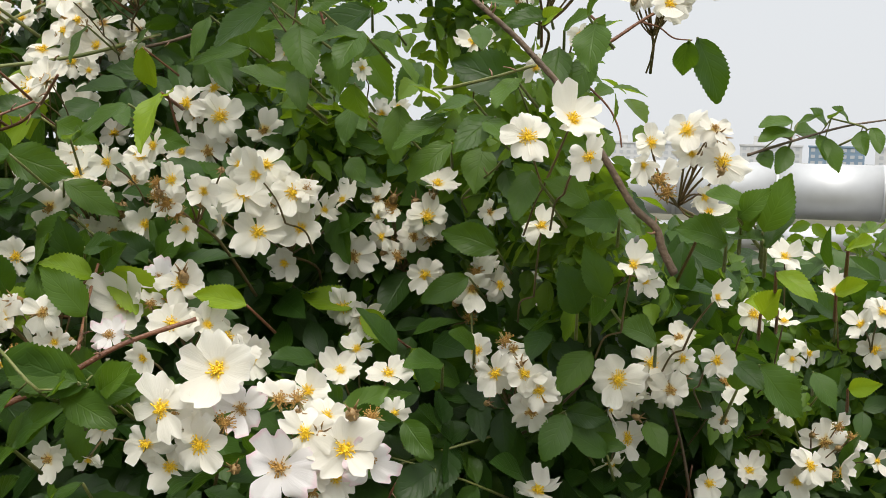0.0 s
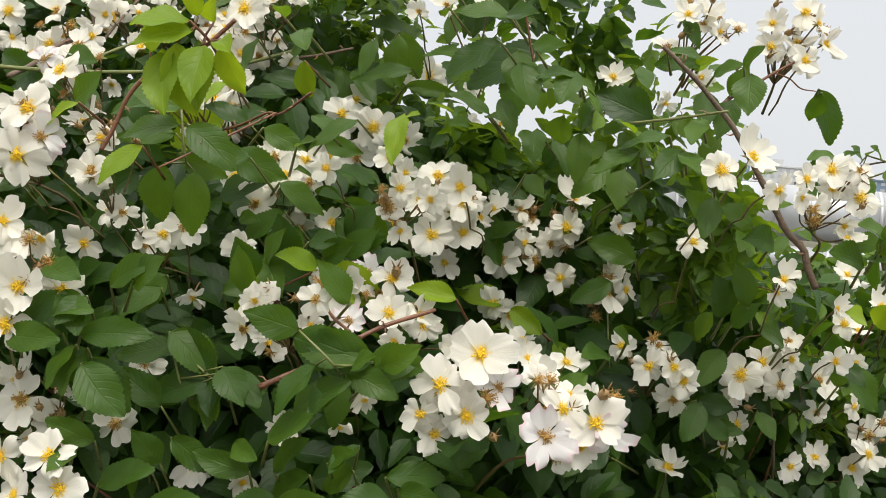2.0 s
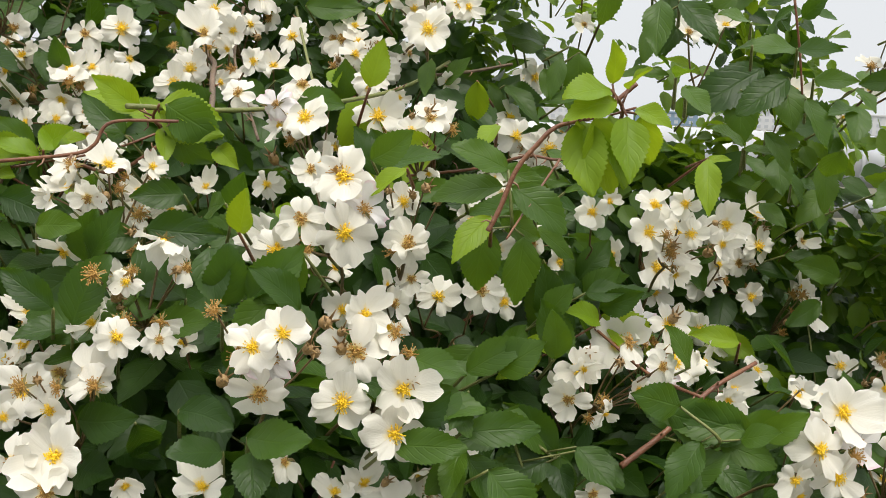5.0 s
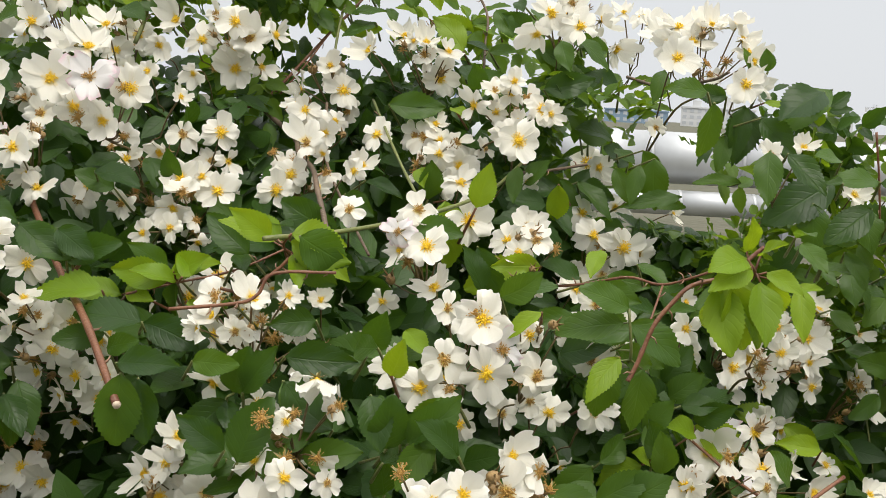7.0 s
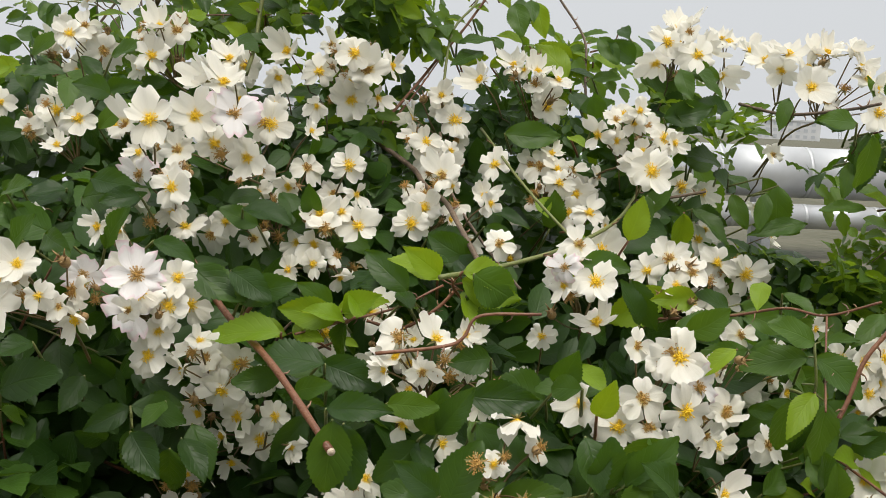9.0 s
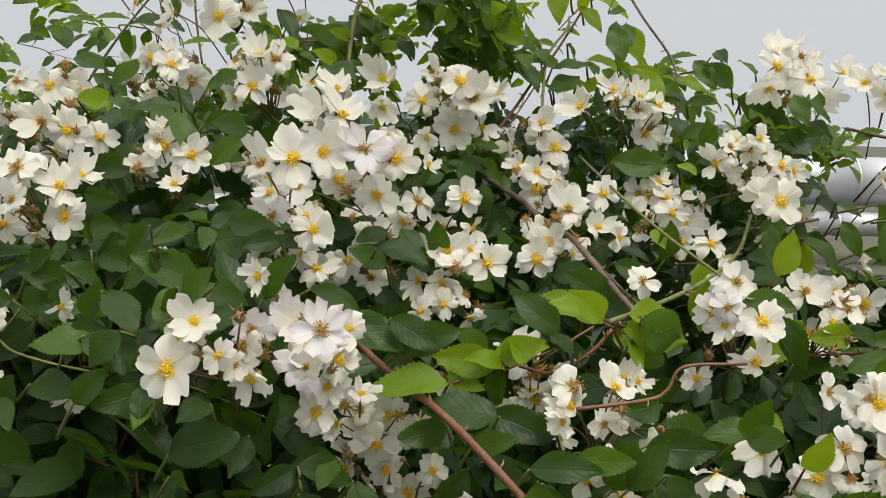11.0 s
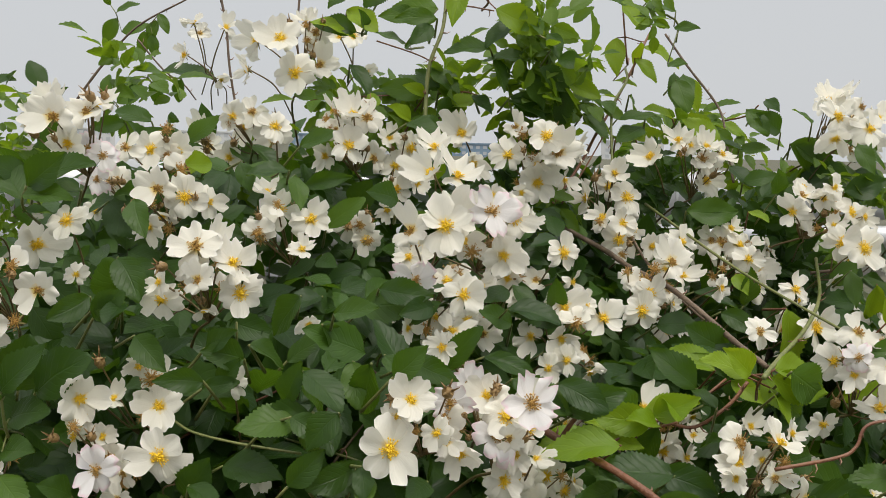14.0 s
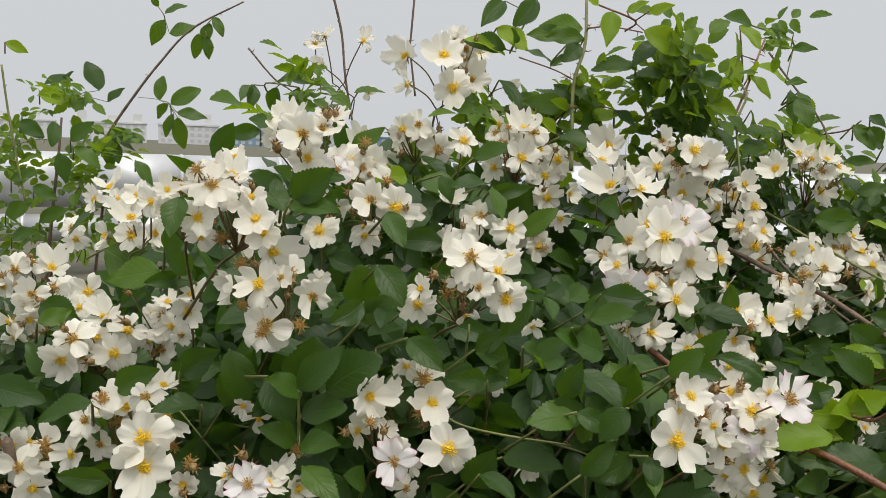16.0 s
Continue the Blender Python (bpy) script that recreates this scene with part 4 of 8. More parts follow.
cluster((-0.562,0.699,1.441,25,-20,5,0), (-0.584,0.707,1.442,25,-58,-4,1), (-0.547,0.700,1.425,30,-17,7,0), (-0.570,0.704,1.428,25,-67,-6,1), (-0.562,0.717,1.406,24,-15,-36,1))
cluster((-0.545,0.668,1.449,22,0,13,0), (-0.539,0.648,1.436,18,16,-11,1))
cluster((-0.613,0.726,1.374,24,-31,15,0), (-0.594,0.724,1.374,30,-19,15,0), (-0.582,0.723,1.364,30,-11,10,0), (-0.605,0.734,1.360,26,-19,3,0), (-0.588,0.728,1.396,16,-15,-22,1))
cluster((-0.463,0.599,1.449,22,12,5,0), (-0.464,0.581,1.434,21,-16,-3,2))
cluster((-0.507,0.599,1.431,25,-5,48,1), (-0.521,0.642,1.395,28,-71,11,1), (-0.511,0.621,1.408,27,-39,32,1), (-0.514,0.630,1.385,28,-24,4,0), (-0.497,0.615,1.395,27,-26,19,0), (-0.491,0.591,1.400,29,-16,13,2), (-0.489,0.601,1.413,21,23,33,1))
cluster((-0.429,0.584,1.416,21,-39,56,1))
cluster((-0.189,0.597,1.490,22,-25,7,0))
cluster((-0.103,0.586,1.485,27,-23,15,0))
cluster((-0.151,0.554,1.500,19,-33,9,0), (-0.143,0.559,1.482,20,-19,11,0), (-0.125,0.554,1.477,19,10,-10,1), (-0.149,0.573,1.470,20,12,9,1), (-0.140,0.578,1.455,17,0,-17,1))
cluster((-0.218,0.563,1.388,23,-44,26,1))
cluster((-0.816,0.846,1.681,31,-33,16,2), (-0.794,0.865,1.685,27,-23,26,2), (-0.806,0.861,1.666,25,-18,1,0), (-0.791,0.880,1.663,22,-18,2,3), (-0.786,0.859,1.659,22,-8,1,3), (-0.822,0.874,1.679,21,-86,4,1), (-0.815,0.873,1.690,28,-41,57,1), (-0.788,0.871,1.690,26,12,51,1))
cluster((-0.761,0.914,1.664,24,-34,19,2), (-0.739,0.939,1.663,29,-25,10,0), (-0.721,0.937,1.662,26,-14,4,0))
cluster((-0.758,0.958,1.640,23,-19,3,2), (-0.776,0.935,1.642,20,-26,4,3), (-0.747,0.941,1.627,23,-42,2,0), (-0.708,0.904,1.628,27,-6,13,0), (-0.737,0.913,1.618,24,-16,-35,1), (-0.770,0.979,1.618,20,-12,12,0))
cluster((-0.746,0.887,1.637,31,-26,14,2), (-0.730,0.879,1.632,31,-19,11,0), (-0.753,0.882,1.613,21,-23,-39,1))
cluster((-0.812,0.827,1.621,26,-30,26,0))
cluster((-0.637,1.211,1.784,26,-53,54,1))
cluster((-0.605,1.307,1.785,26,-27,17,2))
cluster((-0.622,1.156,1.776,25,16,38,1))
cluster((-0.653,1.181,1.751,27,-80,7,1))
cluster((-0.642,1.101,1.725,18,0,-29,1))
cluster((-0.623,0.999,1.753,38,-28,16,0), (-0.607,1.009,1.727,38,-26,8,0), (-0.581,1.022,1.736,32,-13,11,2), (-0.580,1.034,1.764,29,-18,14,2), (-0.585,1.044,1.774,25,-32,67,1))
cluster((-0.618,1.073,1.757,35,-84,8,1))
cluster((-0.641,1.027,1.729,25,-81,0,1))
cluster((-0.508,1.121,1.773,28,-22,18,0))
cluster((-0.545,1.065,1.765,24,-53,24,1))
cluster((-0.536,1.027,1.733,20,10,-14,1))
cluster((-0.641,1.036,1.683,22,-25,-26,1), (-0.650,1.048,1.657,27,-23,12,0), (-0.672,1.052,1.675,29,-64,42,1))
cluster((-0.650,1.112,1.665,27,-29,17,2))
cluster((-0.662,0.912,1.634,25,-38,58,1))
cluster((-0.763,0.726,1.614,30,-29,36,2), (-0.770,0.773,1.580,25,-30,8,0), (-0.773,0.765,1.591,19,-67,19,1), (-0.766,0.713,1.598,19,-15,19,2), (-0.740,0.724,1.589,25,-22,4,0), (-0.742,0.730,1.604,27,-21,42,1), (-0.764,0.736,1.600,16,-27,4,2), (-0.754,0.744,1.578,16,2,-46,1))
cluster((-0.727,0.812,1.606,25,30,40,1))
cluster((-0.823,0.878,1.603,32,8,10,1))
cluster((-0.480,0.860,1.637,20,-28,-30,1))
cluster((-0.492,0.825,1.618,19,24,21,1))
cluster((-0.833,0.789,1.586,26,-9,1,2), (-0.873,0.770,1.597,30,-51,25,1), (-0.885,0.781,1.595,21,-77,3,1), (-0.861,0.790,1.570,32,-32,0,2), (-0.856,0.780,1.599,17,-28,13,2))
cluster((-0.805,0.841,1.588,16,-13,5,0))
cluster((-0.820,0.738,1.536,26,3,13,0), (-0.821,0.748,1.514,20,-55,3,0), (-0.816,0.714,1.505,24,-25,7,3), (-0.805,0.733,1.504,19,-20,13,0), (-0.801,0.723,1.499,16,-30,7,2), (-0.817,0.737,1.526,16,-30,18,2), (-0.808,0.742,1.514,16,1,14,1), (-0.805,0.719,1.487,16,-25,2,2))
cluster((-0.810,0.750,1.533,16,-31,37,0), (-0.801,0.749,1.532,16,-20,42,1), (-0.780,0.736,1.529,26,-19,7,0), (-0.778,0.747,1.538,24,-8,57,1), (-0.786,0.757,1.547,19,-23,-27,1))
cluster((-0.787,0.705,1.511,32,-28,8,0))
cluster((-0.741,0.733,1.538,19,-26,36,1))
cluster((-0.737,0.700,1.496,17,-24,-28,1))
cluster((-0.681,0.777,1.561,16,-26,-21,1))
cluster((-0.633,0.740,1.561,17,3,4,1))
cluster((-0.352,0.823,1.573,25,-10,34,1))
cluster((-0.370,0.805,1.540,18,2,-28,1))
cluster((-0.377,0.654,1.497,21,-33,6,0), (-0.394,0.646,1.472,16,-28,36,1))
cluster((-0.896,0.783,1.651,27,-28,37,2), (-0.898,0.801,1.652,20,-90,40,1), (-0.879,0.799,1.656,20,-2,56,1), (-0.882,0.791,1.644,19,-23,5,2), (-0.874,0.774,1.633,23,-25,12,0), (-0.869,0.775,1.625,20,-23,3,0), (-0.873,0.786,1.644,20,10,25,1), (-0.888,0.804,1.661,16,-31,36,1))
cluster((-0.902,0.788,1.633,23,-31,6,0), (-0.896,0.802,1.621,18,-39,-40,1), (-0.914,0.807,1.647,16,-22,25,0), (-0.916,0.806,1.637,18,6,5,1))
cluster((-0.862,0.823,1.619,20,-27,-23,1))
cluster((-0.885,0.975,1.635,24,-33,23,0), (-0.874,0.974,1.608,22,10,2,1))
cluster((-0.869,1.100,1.625,23,-36,9,0), (-0.860,1.092,1.596,32,-31,13,0), (-0.866,1.069,1.612,29,-34,44,1))
cluster((-0.867,1.135,1.633,28,-44,53,1))
cluster((-0.856,1.241,1.617,28,-70,11,1))
cluster((-0.889,0.930,1.633,21,-16,13,0))
cluster((-0.850,1.220,1.584,32,-65,11,1))
cluster((-0.826,1.488,1.570,33,-32,12,2))
cluster((-0.866,1.275,1.577,28,-16,-18,1))
cluster((-0.872,0.814,1.666,16,-33,37,1))
cluster((-0.937,1.173,1.561,33,-31,14,2), (-0.947,1.165,1.548,21,-34,3,0), (-0.909,1.164,1.562,33,-15,51,1))
cluster((-0.916,1.076,1.557,27,-33,18,0))
cluster((-0.947,1.036,1.559,26,-27,16,2), (-0.949,1.039,1.550,23,-34,-2,0), (-0.949,1.033,1.541,26,-19,-39,1), (-0.961,1.035,1.540,30,-52,-19,1), (-0.960,1.028,1.530,21,-16,-31,1))
cluster((-0.907,1.035,1.559,29,-17,10,0), (-0.916,1.021,1.550,20,-28,6,0))
cluster((-0.935,0.954,1.539,30,-33,15,2), (-0.941,0.959,1.524,30,-35,-2,0), (-0.915,0.970,1.536,21,-34,13,0), (-0.907,0.954,1.527,30,-24,8,0), (-0.928,0.960,1.526,23,-29,8,2))
cluster((-0.892,0.977,1.538,30,-24,25,0), (-0.905,0.992,1.546,25,-39,59,1), (-0.869,0.991,1.547,24,-41,18,0), (-0.865,0.972,1.558,21,-28,56,1), (-0.864,0.966,1.542,23,-32,-20,1), (-0.862,0.947,1.538,19,-18,7,2), (-0.874,0.983,1.529,20,-59,-10,1))
cluster((-0.866,0.921,1.559,25,-24,10,0), (-0.865,0.917,1.571,22,-23,51,1))
cluster((-0.918,0.834,1.524,22,-34,21,2), (-0.896,0.874,1.520,22,5,58,1), (-0.922,0.857,1.512,32,-54,58,1), (-0.909,0.821,1.514,26,21,10,1), (-0.941,0.885,1.500,26,-40,19,2), (-0.932,0.880,1.506,24,-20,57,1), (-0.933,0.881,1.485,22,-28,8,2), (-0.950,0.880,1.481,27,-66,1,1))
cluster((-0.928,0.802,1.509,34,-29,10,0), (-0.927,0.802,1.492,33,-28,-2,0), (-0.902,0.811,1.475,18,-24,3,0))
cluster((-0.975,0.942,1.473,24,-48,7,0), (-0.965,0.944,1.474,22,9,28,1), (-0.977,0.906,1.469,27,-34,9,2), (-0.966,0.915,1.468,22,24,14,1), (-0.972,0.890,1.460,25,-17,-29,1), (-0.983,0.938,1.464,19,-32,3,0))
cluster((-0.896,0.722,1.501,23,-29,21,3))
cluster((-0.887,0.779,1.487,24,-77,50,1), (-0.862,0.762,1.491,16,-4,56,1), (-0.872,0.758,1.487,26,9,46,1), (-0.855,0.754,1.483,20,13,23,1))
cluster((-0.857,0.810,1.511,21,-29,-21,1), (-0.864,0.817,1.517,16,-32,-20,1))
cluster((0.132,0.631,1.623,26,1,35,0), (0.111,0.634,1.614,23,-36,19,1), (0.111,0.634,1.598,26,-3,16,0), (0.131,0.637,1.603,23,-5,35,1), (0.149,0.631,1.603,25,27,6,1), (0.134,0.635,1.592,23,3,0,0), (0.135,0.616,1.614,21,30,30,1))
cluster((0.049,0.630,1.614,23,-24,27,1), (0.066,0.641,1.617,23,8,36,1), (0.073,0.633,1.605,20,34,6,1), (0.063,0.640,1.610,19,-3,11,2))
cluster((0.059,0.696,1.557,20,0,-31,1))
cluster((0.088,0.706,1.580,20,5,-17,1))

# ---- canes and branches that show ----
cane([(-0.697, 2.089, 1.578), (-0.649, 2.072, 1.679), (-0.607, 2.054, 1.750), (-0.569, 2.038, 1.806), (-0.521, 2.015, 1.865), (-0.444, 1.975, 1.914)], 0.0029, 0.0014, CANE, 10)
cane([(-0.602, 2.051, 1.746), (-0.571, 2.031, 1.742), (-0.546, 2.015, 1.722)], 0.0006, 0.0004, CANE_GREEN, 0)
cane([(-0.880, 1.633, 1.761), (-0.874, 1.623, 1.702), (-0.866, 1.612, 1.644), (-0.858, 1.602, 1.592)], 0.0014, 0.0014, CANE_GREEN, 4)
cane([(-0.866, 1.614, 1.664), (-0.842, 1.600, 1.671), (-0.824, 1.590, 1.669)], 0.0007, 0.0005, CANE_GREEN, 2)
cane([(-0.591, 1.292, 1.836), (-0.584, 1.284, 1.796), (-0.582, 1.277, 1.750), (-0.576, 1.268, 1.698)], 0.0014, 0.0012, CANE, 6)
cane([(-0.515, 1.247, 1.839), (-0.519, 1.245, 1.799), (-0.520, 1.244, 1.780), (-0.517, 1.236, 1.731)], 0.0012, 0.0011, CANE, 4)
cane([(-0.474, 0.998, 1.816), (-0.484, 0.985, 1.772), (-0.501, 0.977, 1.735), (-0.511, 0.963, 1.685), (-0.520, 0.951, 1.660)], 0.0015, 0.0019, CANE_GREEN, 14)
cane([(-0.480, 0.987, 1.787), (-0.479, 0.957, 1.786), (-0.472, 0.922, 1.779)], 0.0008, 0.0006, CANE_RED, 6)
cane([(-0.527, 1.026, 1.760), (-0.496, 1.013, 1.750), (-0.478, 1.008, 1.742)], 0.0007, 0.0006, CANE_RED, 6)
cane([(-0.594, 1.008, 1.706), (-0.547, 1.007, 1.711), (-0.490, 0.999, 1.715)], 0.0007, 0.0006, CANE_RED, 6)
cane([(-0.477, 1.006, 1.716), (-0.462, 0.988, 1.718), (-0.456, 0.974, 1.715)], 0.0008, 0.0006, CANE_RED, 6)
cane([(-0.195, 0.959, 1.701), (-0.188, 0.932, 1.706), (-0.193, 0.912, 1.715)], 0.0009, 0.0007, CANE_RED, 3)
cane([(-0.654, 1.383, 1.782), (-0.630, 1.365, 1.749), (-0.611, 1.351, 1.733), (-0.600, 1.343, 1.717)], 0.0011, 0.0008, CANE, 3)
cane([(-0.443, 0.913, 1.612), (-0.416, 0.922, 1.618), (-0.379, 0.929, 1.657), (-0.354, 0.941, 1.684), (-0.327, 0.952, 1.712), (-0.297, 0.963, 1.750), (-0.273, 0.975, 1.778), (-0.252, 0.988, 1.795)], 0.0015, 0.0010, CANE_RED, 16)
cane([(-0.235, 0.997, 1.784), (-0.226, 0.973, 1.752), (-0.210, 0.945, 1.712), (-0.216, 0.927, 1.680), (-0.222, 0.909, 1.644)], 0.0011, 0.0012, CANE, 10)
cane([(-0.432, 0.666, 1.527), (-0.445, 0.668, 1.513), (-0.466, 0.674, 1.500), (-0.486, 0.681, 1.504)], 0.0012, 0.0011, CANE_RED, 14)
cane([(-0.217, 0.813, 1.584), (-0.268, 0.761, 1.561), (-0.331, 0.715, 1.547), (-0.398, 0.672, 1.540), (-0.459, 0.626, 1.540)], 0.0014, 0.0016, CANE_GREEN, 10)
cane([(-0.421, 0.953, 1.623), (-0.414, 0.910, 1.609), (-0.399, 0.863, 1.591), (-0.402, 0.825, 1.581), (-0.399, 0.784, 1.571), (-0.403, 0.747, 1.560), (-0.406, 0.708, 1.545), (-0.411, 0.671, 1.534)], 0.0022, 0.0019, CANE, 6)
cane([(-0.721, 0.681, 1.511), (-0.749, 0.704, 1.514), (-0.766, 0.722, 1.517), (-0.773, 0.735, 1.521)], 0.0007, 0.0007, CANE_GREEN, 2)
cane([(-0.534, 0.669, 1.499), (-0.504, 0.674, 1.505), (-0.468, 0.676, 1.513), (-0.436, 0.681, 1.526)], 0.0008, 0.0008, CANE_RED, 20)
cane([(-0.136, 0.802, 1.656), (-0.143, 0.732, 1.648), (-0.146, 0.663, 1.652), (-0.172, 0.602, 1.655)], 0.0014, 0.0010, CANE, 6)
cane([(-0.287, 0.666, 1.504), (-0.252, 0.633, 1.512), (-0.230, 0.605, 1.522), (-0.219, 0.579, 1.522), (-0.201, 0.553, 1.535)], 0.0010, 0.0008, CANE_RED, 8)
cane([(-0.222, 0.575, 1.522), (-0.251, 0.539, 1.503), (-0.279, 0.503, 1.485)], 0.0007, 0.0006, CANE_RED, 2)
cane([(-0.361, 0.906, 1.651), (-0.347, 0.928, 1.705), (-0.322, 0.942, 1.732), (-0.310, 0.960, 1.745)], 0.0012, 0.0011, CANE_GREEN, 4)
cane([(-0.402, 0.920, 1.625), (-0.380, 0.922, 1.652), (-0.358, 0.924, 1.683)], 0.0008, 0.0006, CANE_RED, 6)
cane([(-0.302, 0.467, 1.493), (-0.297, 0.467, 1.503), (-0.290, 0.467, 1.521), (-0.281, 0.466, 1.533), (-0.272, 0.464, 1.542), (-0.254, 0.459, 1.548), (-0.244, 0.458, 1.557), (-0.238, 0.456, 1.563)], 0.0012, 0.0011, CANE_RED, 6)
cane([(-0.082, 0.567, 1.623), (-0.073, 0.570, 1.593), (-0.065, 0.574, 1.565)], 0.0008, 0.0007, CANE_RED, 2)
cane([(0.040, 0.622, 1.506), (0.034, 0.650, 1.493), (0.014, 0.681, 1.473), (0.017, 0.707, 1.461)], 0.0008, 0.0007, CANE_GREEN, 2)
cane([(-0.216, 0.485, 1.371), (-0.185, 0.496, 1.385), (-0.154, 0.507, 1.403), (-0.120, 0.517, 1.415)], 0.0017, 0.0012, CANE_RED, 8)
cane([(-0.517, 0.558, 1.512), (-0.484, 0.548, 1.517), (-0.474, 0.546, 1.522), (-0.466, 0.545, 1.533), (-0.436, 0.536, 1.535)], 0.0010, 0.0008, CANE_RED, 6)
cane([(-0.323, 0.908, 1.625), (-0.335, 0.780, 1.582), (-0.349, 0.655, 1.551)], 0.0012, 0.0010, CANE_GREEN, 4)
cane([(-0.368, 0.888, 1.620), (-0.381, 0.823, 1.578), (-0.378, 0.753, 1.542), (-0.379, 0.687, 1.522)], 0.0012, 0.0010, CANE, 4)
cane([(0.011, 0.555, 1.582), (0.023, 0.554, 1.572), (0.036, 0.554, 1.561), (0.048, 0.554, 1.549), (0.060, 0.553, 1.536), (0.075, 0.552, 1.514), (0.086, 0.551, 1.497), (0.100, 0.550, 1.475), (0.112, 0.549, 1.464), (0.116, 0.549, 1.453), (0.123, 0.549, 1.440)], 0.0014, 0.0024, CANE, 8)
cane([(0.068, 0.626, 1.540), (0.079, 0.627, 1.556), (0.097, 0.629, 1.568), (0.114, 0.630, 1.580), (0.130, 0.630, 1.590)], 0.0014, 0.0008, CANE_RED, 6)
cane([(0.089, 0.628, 1.563), (0.088, 0.630, 1.579), (0.081, 0.630, 1.585)], 0.0010, 0.0007, CANE_RED, 4)
cane([(0.114, 0.630, 1.580), (0.125, 0.629, 1.577), (0.134, 0.629, 1.571), (0.145, 0.629, 1.570)], 0.0006, 0.0004, CANE_RED, 0)
cane([(0.080, 0.626, 1.545), (0.096, 0.625, 1.530), (0.103, 0.624, 1.517), (0.105, 0.623, 1.506)], 0.0007, 0.0005, CANE_RED, 2)
cane([(-0.001, 0.569, 1.534), (0.024, 0.545, 1.539), (0.044, 0.522, 1.544)], 0.0010, 0.0008, CANE_GREEN, 2)
cane([(0.260, 0.904, 1.505), (0.292, 0.905, 1.516), (0.340, 0.906, 1.531), (0.377, 0.906, 1.538)], 0.0014, 0.0008, CANE, 4)
cane([(-0.169, 0.489, 1.404), (-0.180, 0.527, 1.407), (-0.189, 0.565, 1.419), (-0.197, 0.604, 1.431)], 0.0010, 0.0008, CANE_RED, 3)
cane([(-0.230, 0.806, 1.573), (-0.205, 0.793, 1.577), (-0.177, 0.780, 1.584)], 0.0014, 0.0012, CANE, 2)
cane([(-0.593, 0.773, 1.546), (-0.573, 0.699, 1.510), (-0.557, 0.621, 1.493), (-0.542, 0.544, 1.467)], 0.0023, 0.0021, CANE_RED, 10, "red prickly pruned cane with a pale cut end", True)
cane([(-0.567, 0.673, 1.503), (-0.563, 0.669, 1.513), (-0.558, 0.665, 1.521)], 0.0018, 0.0010, CANE_RED, 0)
cane([(0.114, 0.630, 1.580), (0.119, 0.644, 1.582), (0.126, 0.657, 1.580)], 0.0008, 0.0007, CANE_RED, 0)
cane([(-0.74, 1.42, 0.0), (-0.80, 1.55, 0.80), (-0.82, 1.67, 1.40), (-0.80, 1.68, 1.70)], 0.0060, 0.0015, CANE, 12)
cane([(-0.90, 1.40, 0.0), (-0.86, 1.58, 0.75), (-0.78, 1.65, 1.35), (-0.75, 1.65, 1.62)], 0.0055, 0.0015, CANE, 10)

# ---- rose leaves that show one by one ----
spray("mid", (-0.521, 2.181, 1.882), (-0.529,2.154,1.892,-0.550,2.161,1.845,1.03,-15), (-0.521,2.147,1.867,-0.480,2.124,1.887,0.96,-1), (-0.528,2.151,1.902,-0.497,2.135,1.925,0.94,-20), (-0.538,2.160,1.915,-0.553,2.151,1.933,0.97,-26))
spray("mid", (-0.488, 2.032, 1.856), (-0.492,2.006,1.876,-0.503,2.001,1.840,0.96,0), (-0.510,2.012,1.858,-0.516,2.012,1.816,0.89,-10), (-0.501,1.996,1.852,-0.497,1.989,1.815,0.93,-17), (-0.490,1.995,1.886,-0.480,1.974,1.857,0.89,3))
spray("mid", (-0.545, 2.050, 1.714), (-0.571,2.031,1.742,-0.569,2.034,1.785,1.04,-24), (-0.554,2.025,1.736,-0.512,2.003,1.766,0.98,13), (-0.557,2.026,1.737,-0.574,2.045,1.711,0.88,-2), (-0.548,2.010,1.723,-0.504,1.983,1.718,0.87,2), (-0.552,2.012,1.719,-0.570,2.019,1.682,0.92,16), (-0.545,2.014,1.714,-0.540,2.005,1.662,0.96,24))
spray("dark", (-0.692, 2.082, 1.736), (-0.672,2.029,1.753,-0.684,2.041,1.804,1.15,27), (-0.659,2.029,1.735,-0.633,2.022,1.760,0.93,-16), (-0.692,2.045,1.739,-0.712,2.036,1.724,0.96,-6), (-0.722,2.073,1.761,-0.710,2.052,1.784,0.93,-26), (-0.750,2.080,1.760,-0.712,2.059,1.775,1.13,-21))
spray("young", (-0.816, 1.744, 1.718), (-0.821,1.719,1.732,-0.780,1.693,1.722,0.98,11))
spray("young", (-0.855, 1.775, 1.785), (-0.859,1.747,1.798,-0.831,1.740,1.788,0.98,14))
spray("dark", (-0.666, 1.999, 1.661), (-0.673,1.970,1.679,-0.645,1.946,1.689,0.92,15), (-0.671,1.971,1.677,-0.634,1.947,1.664,0.87,-28), (-0.674,1.963,1.675,-0.656,1.948,1.639,0.98,-22), (-0.675,1.968,1.675,-0.698,1.978,1.642,0.92,21), (-0.674,1.963,1.670,-0.671,1.957,1.625,0.90,15), (-0.678,1.966,1.679,-0.697,1.959,1.692,0.87,26), (-0.670,1.963,1.675,-0.627,1.937,1.676,0.93,-7))
spray("dark", (-0.802, 1.612, 1.655), (-0.808,1.587,1.670,-0.784,1.570,1.695,1.03,-1))
spray("dark", (-0.815, 1.618, 1.640), (-0.822,1.583,1.656,-0.815,1.575,1.618,0.97,-22))
spray("mid", (-0.800, 1.609, 1.646), (-0.806,1.580,1.662,-0.777,1.560,1.643,0.99,-13))
spray("dark", (-0.820, 1.625, 1.679), (-0.826,1.593,1.693,-0.830,1.575,1.666,0.94,-24))
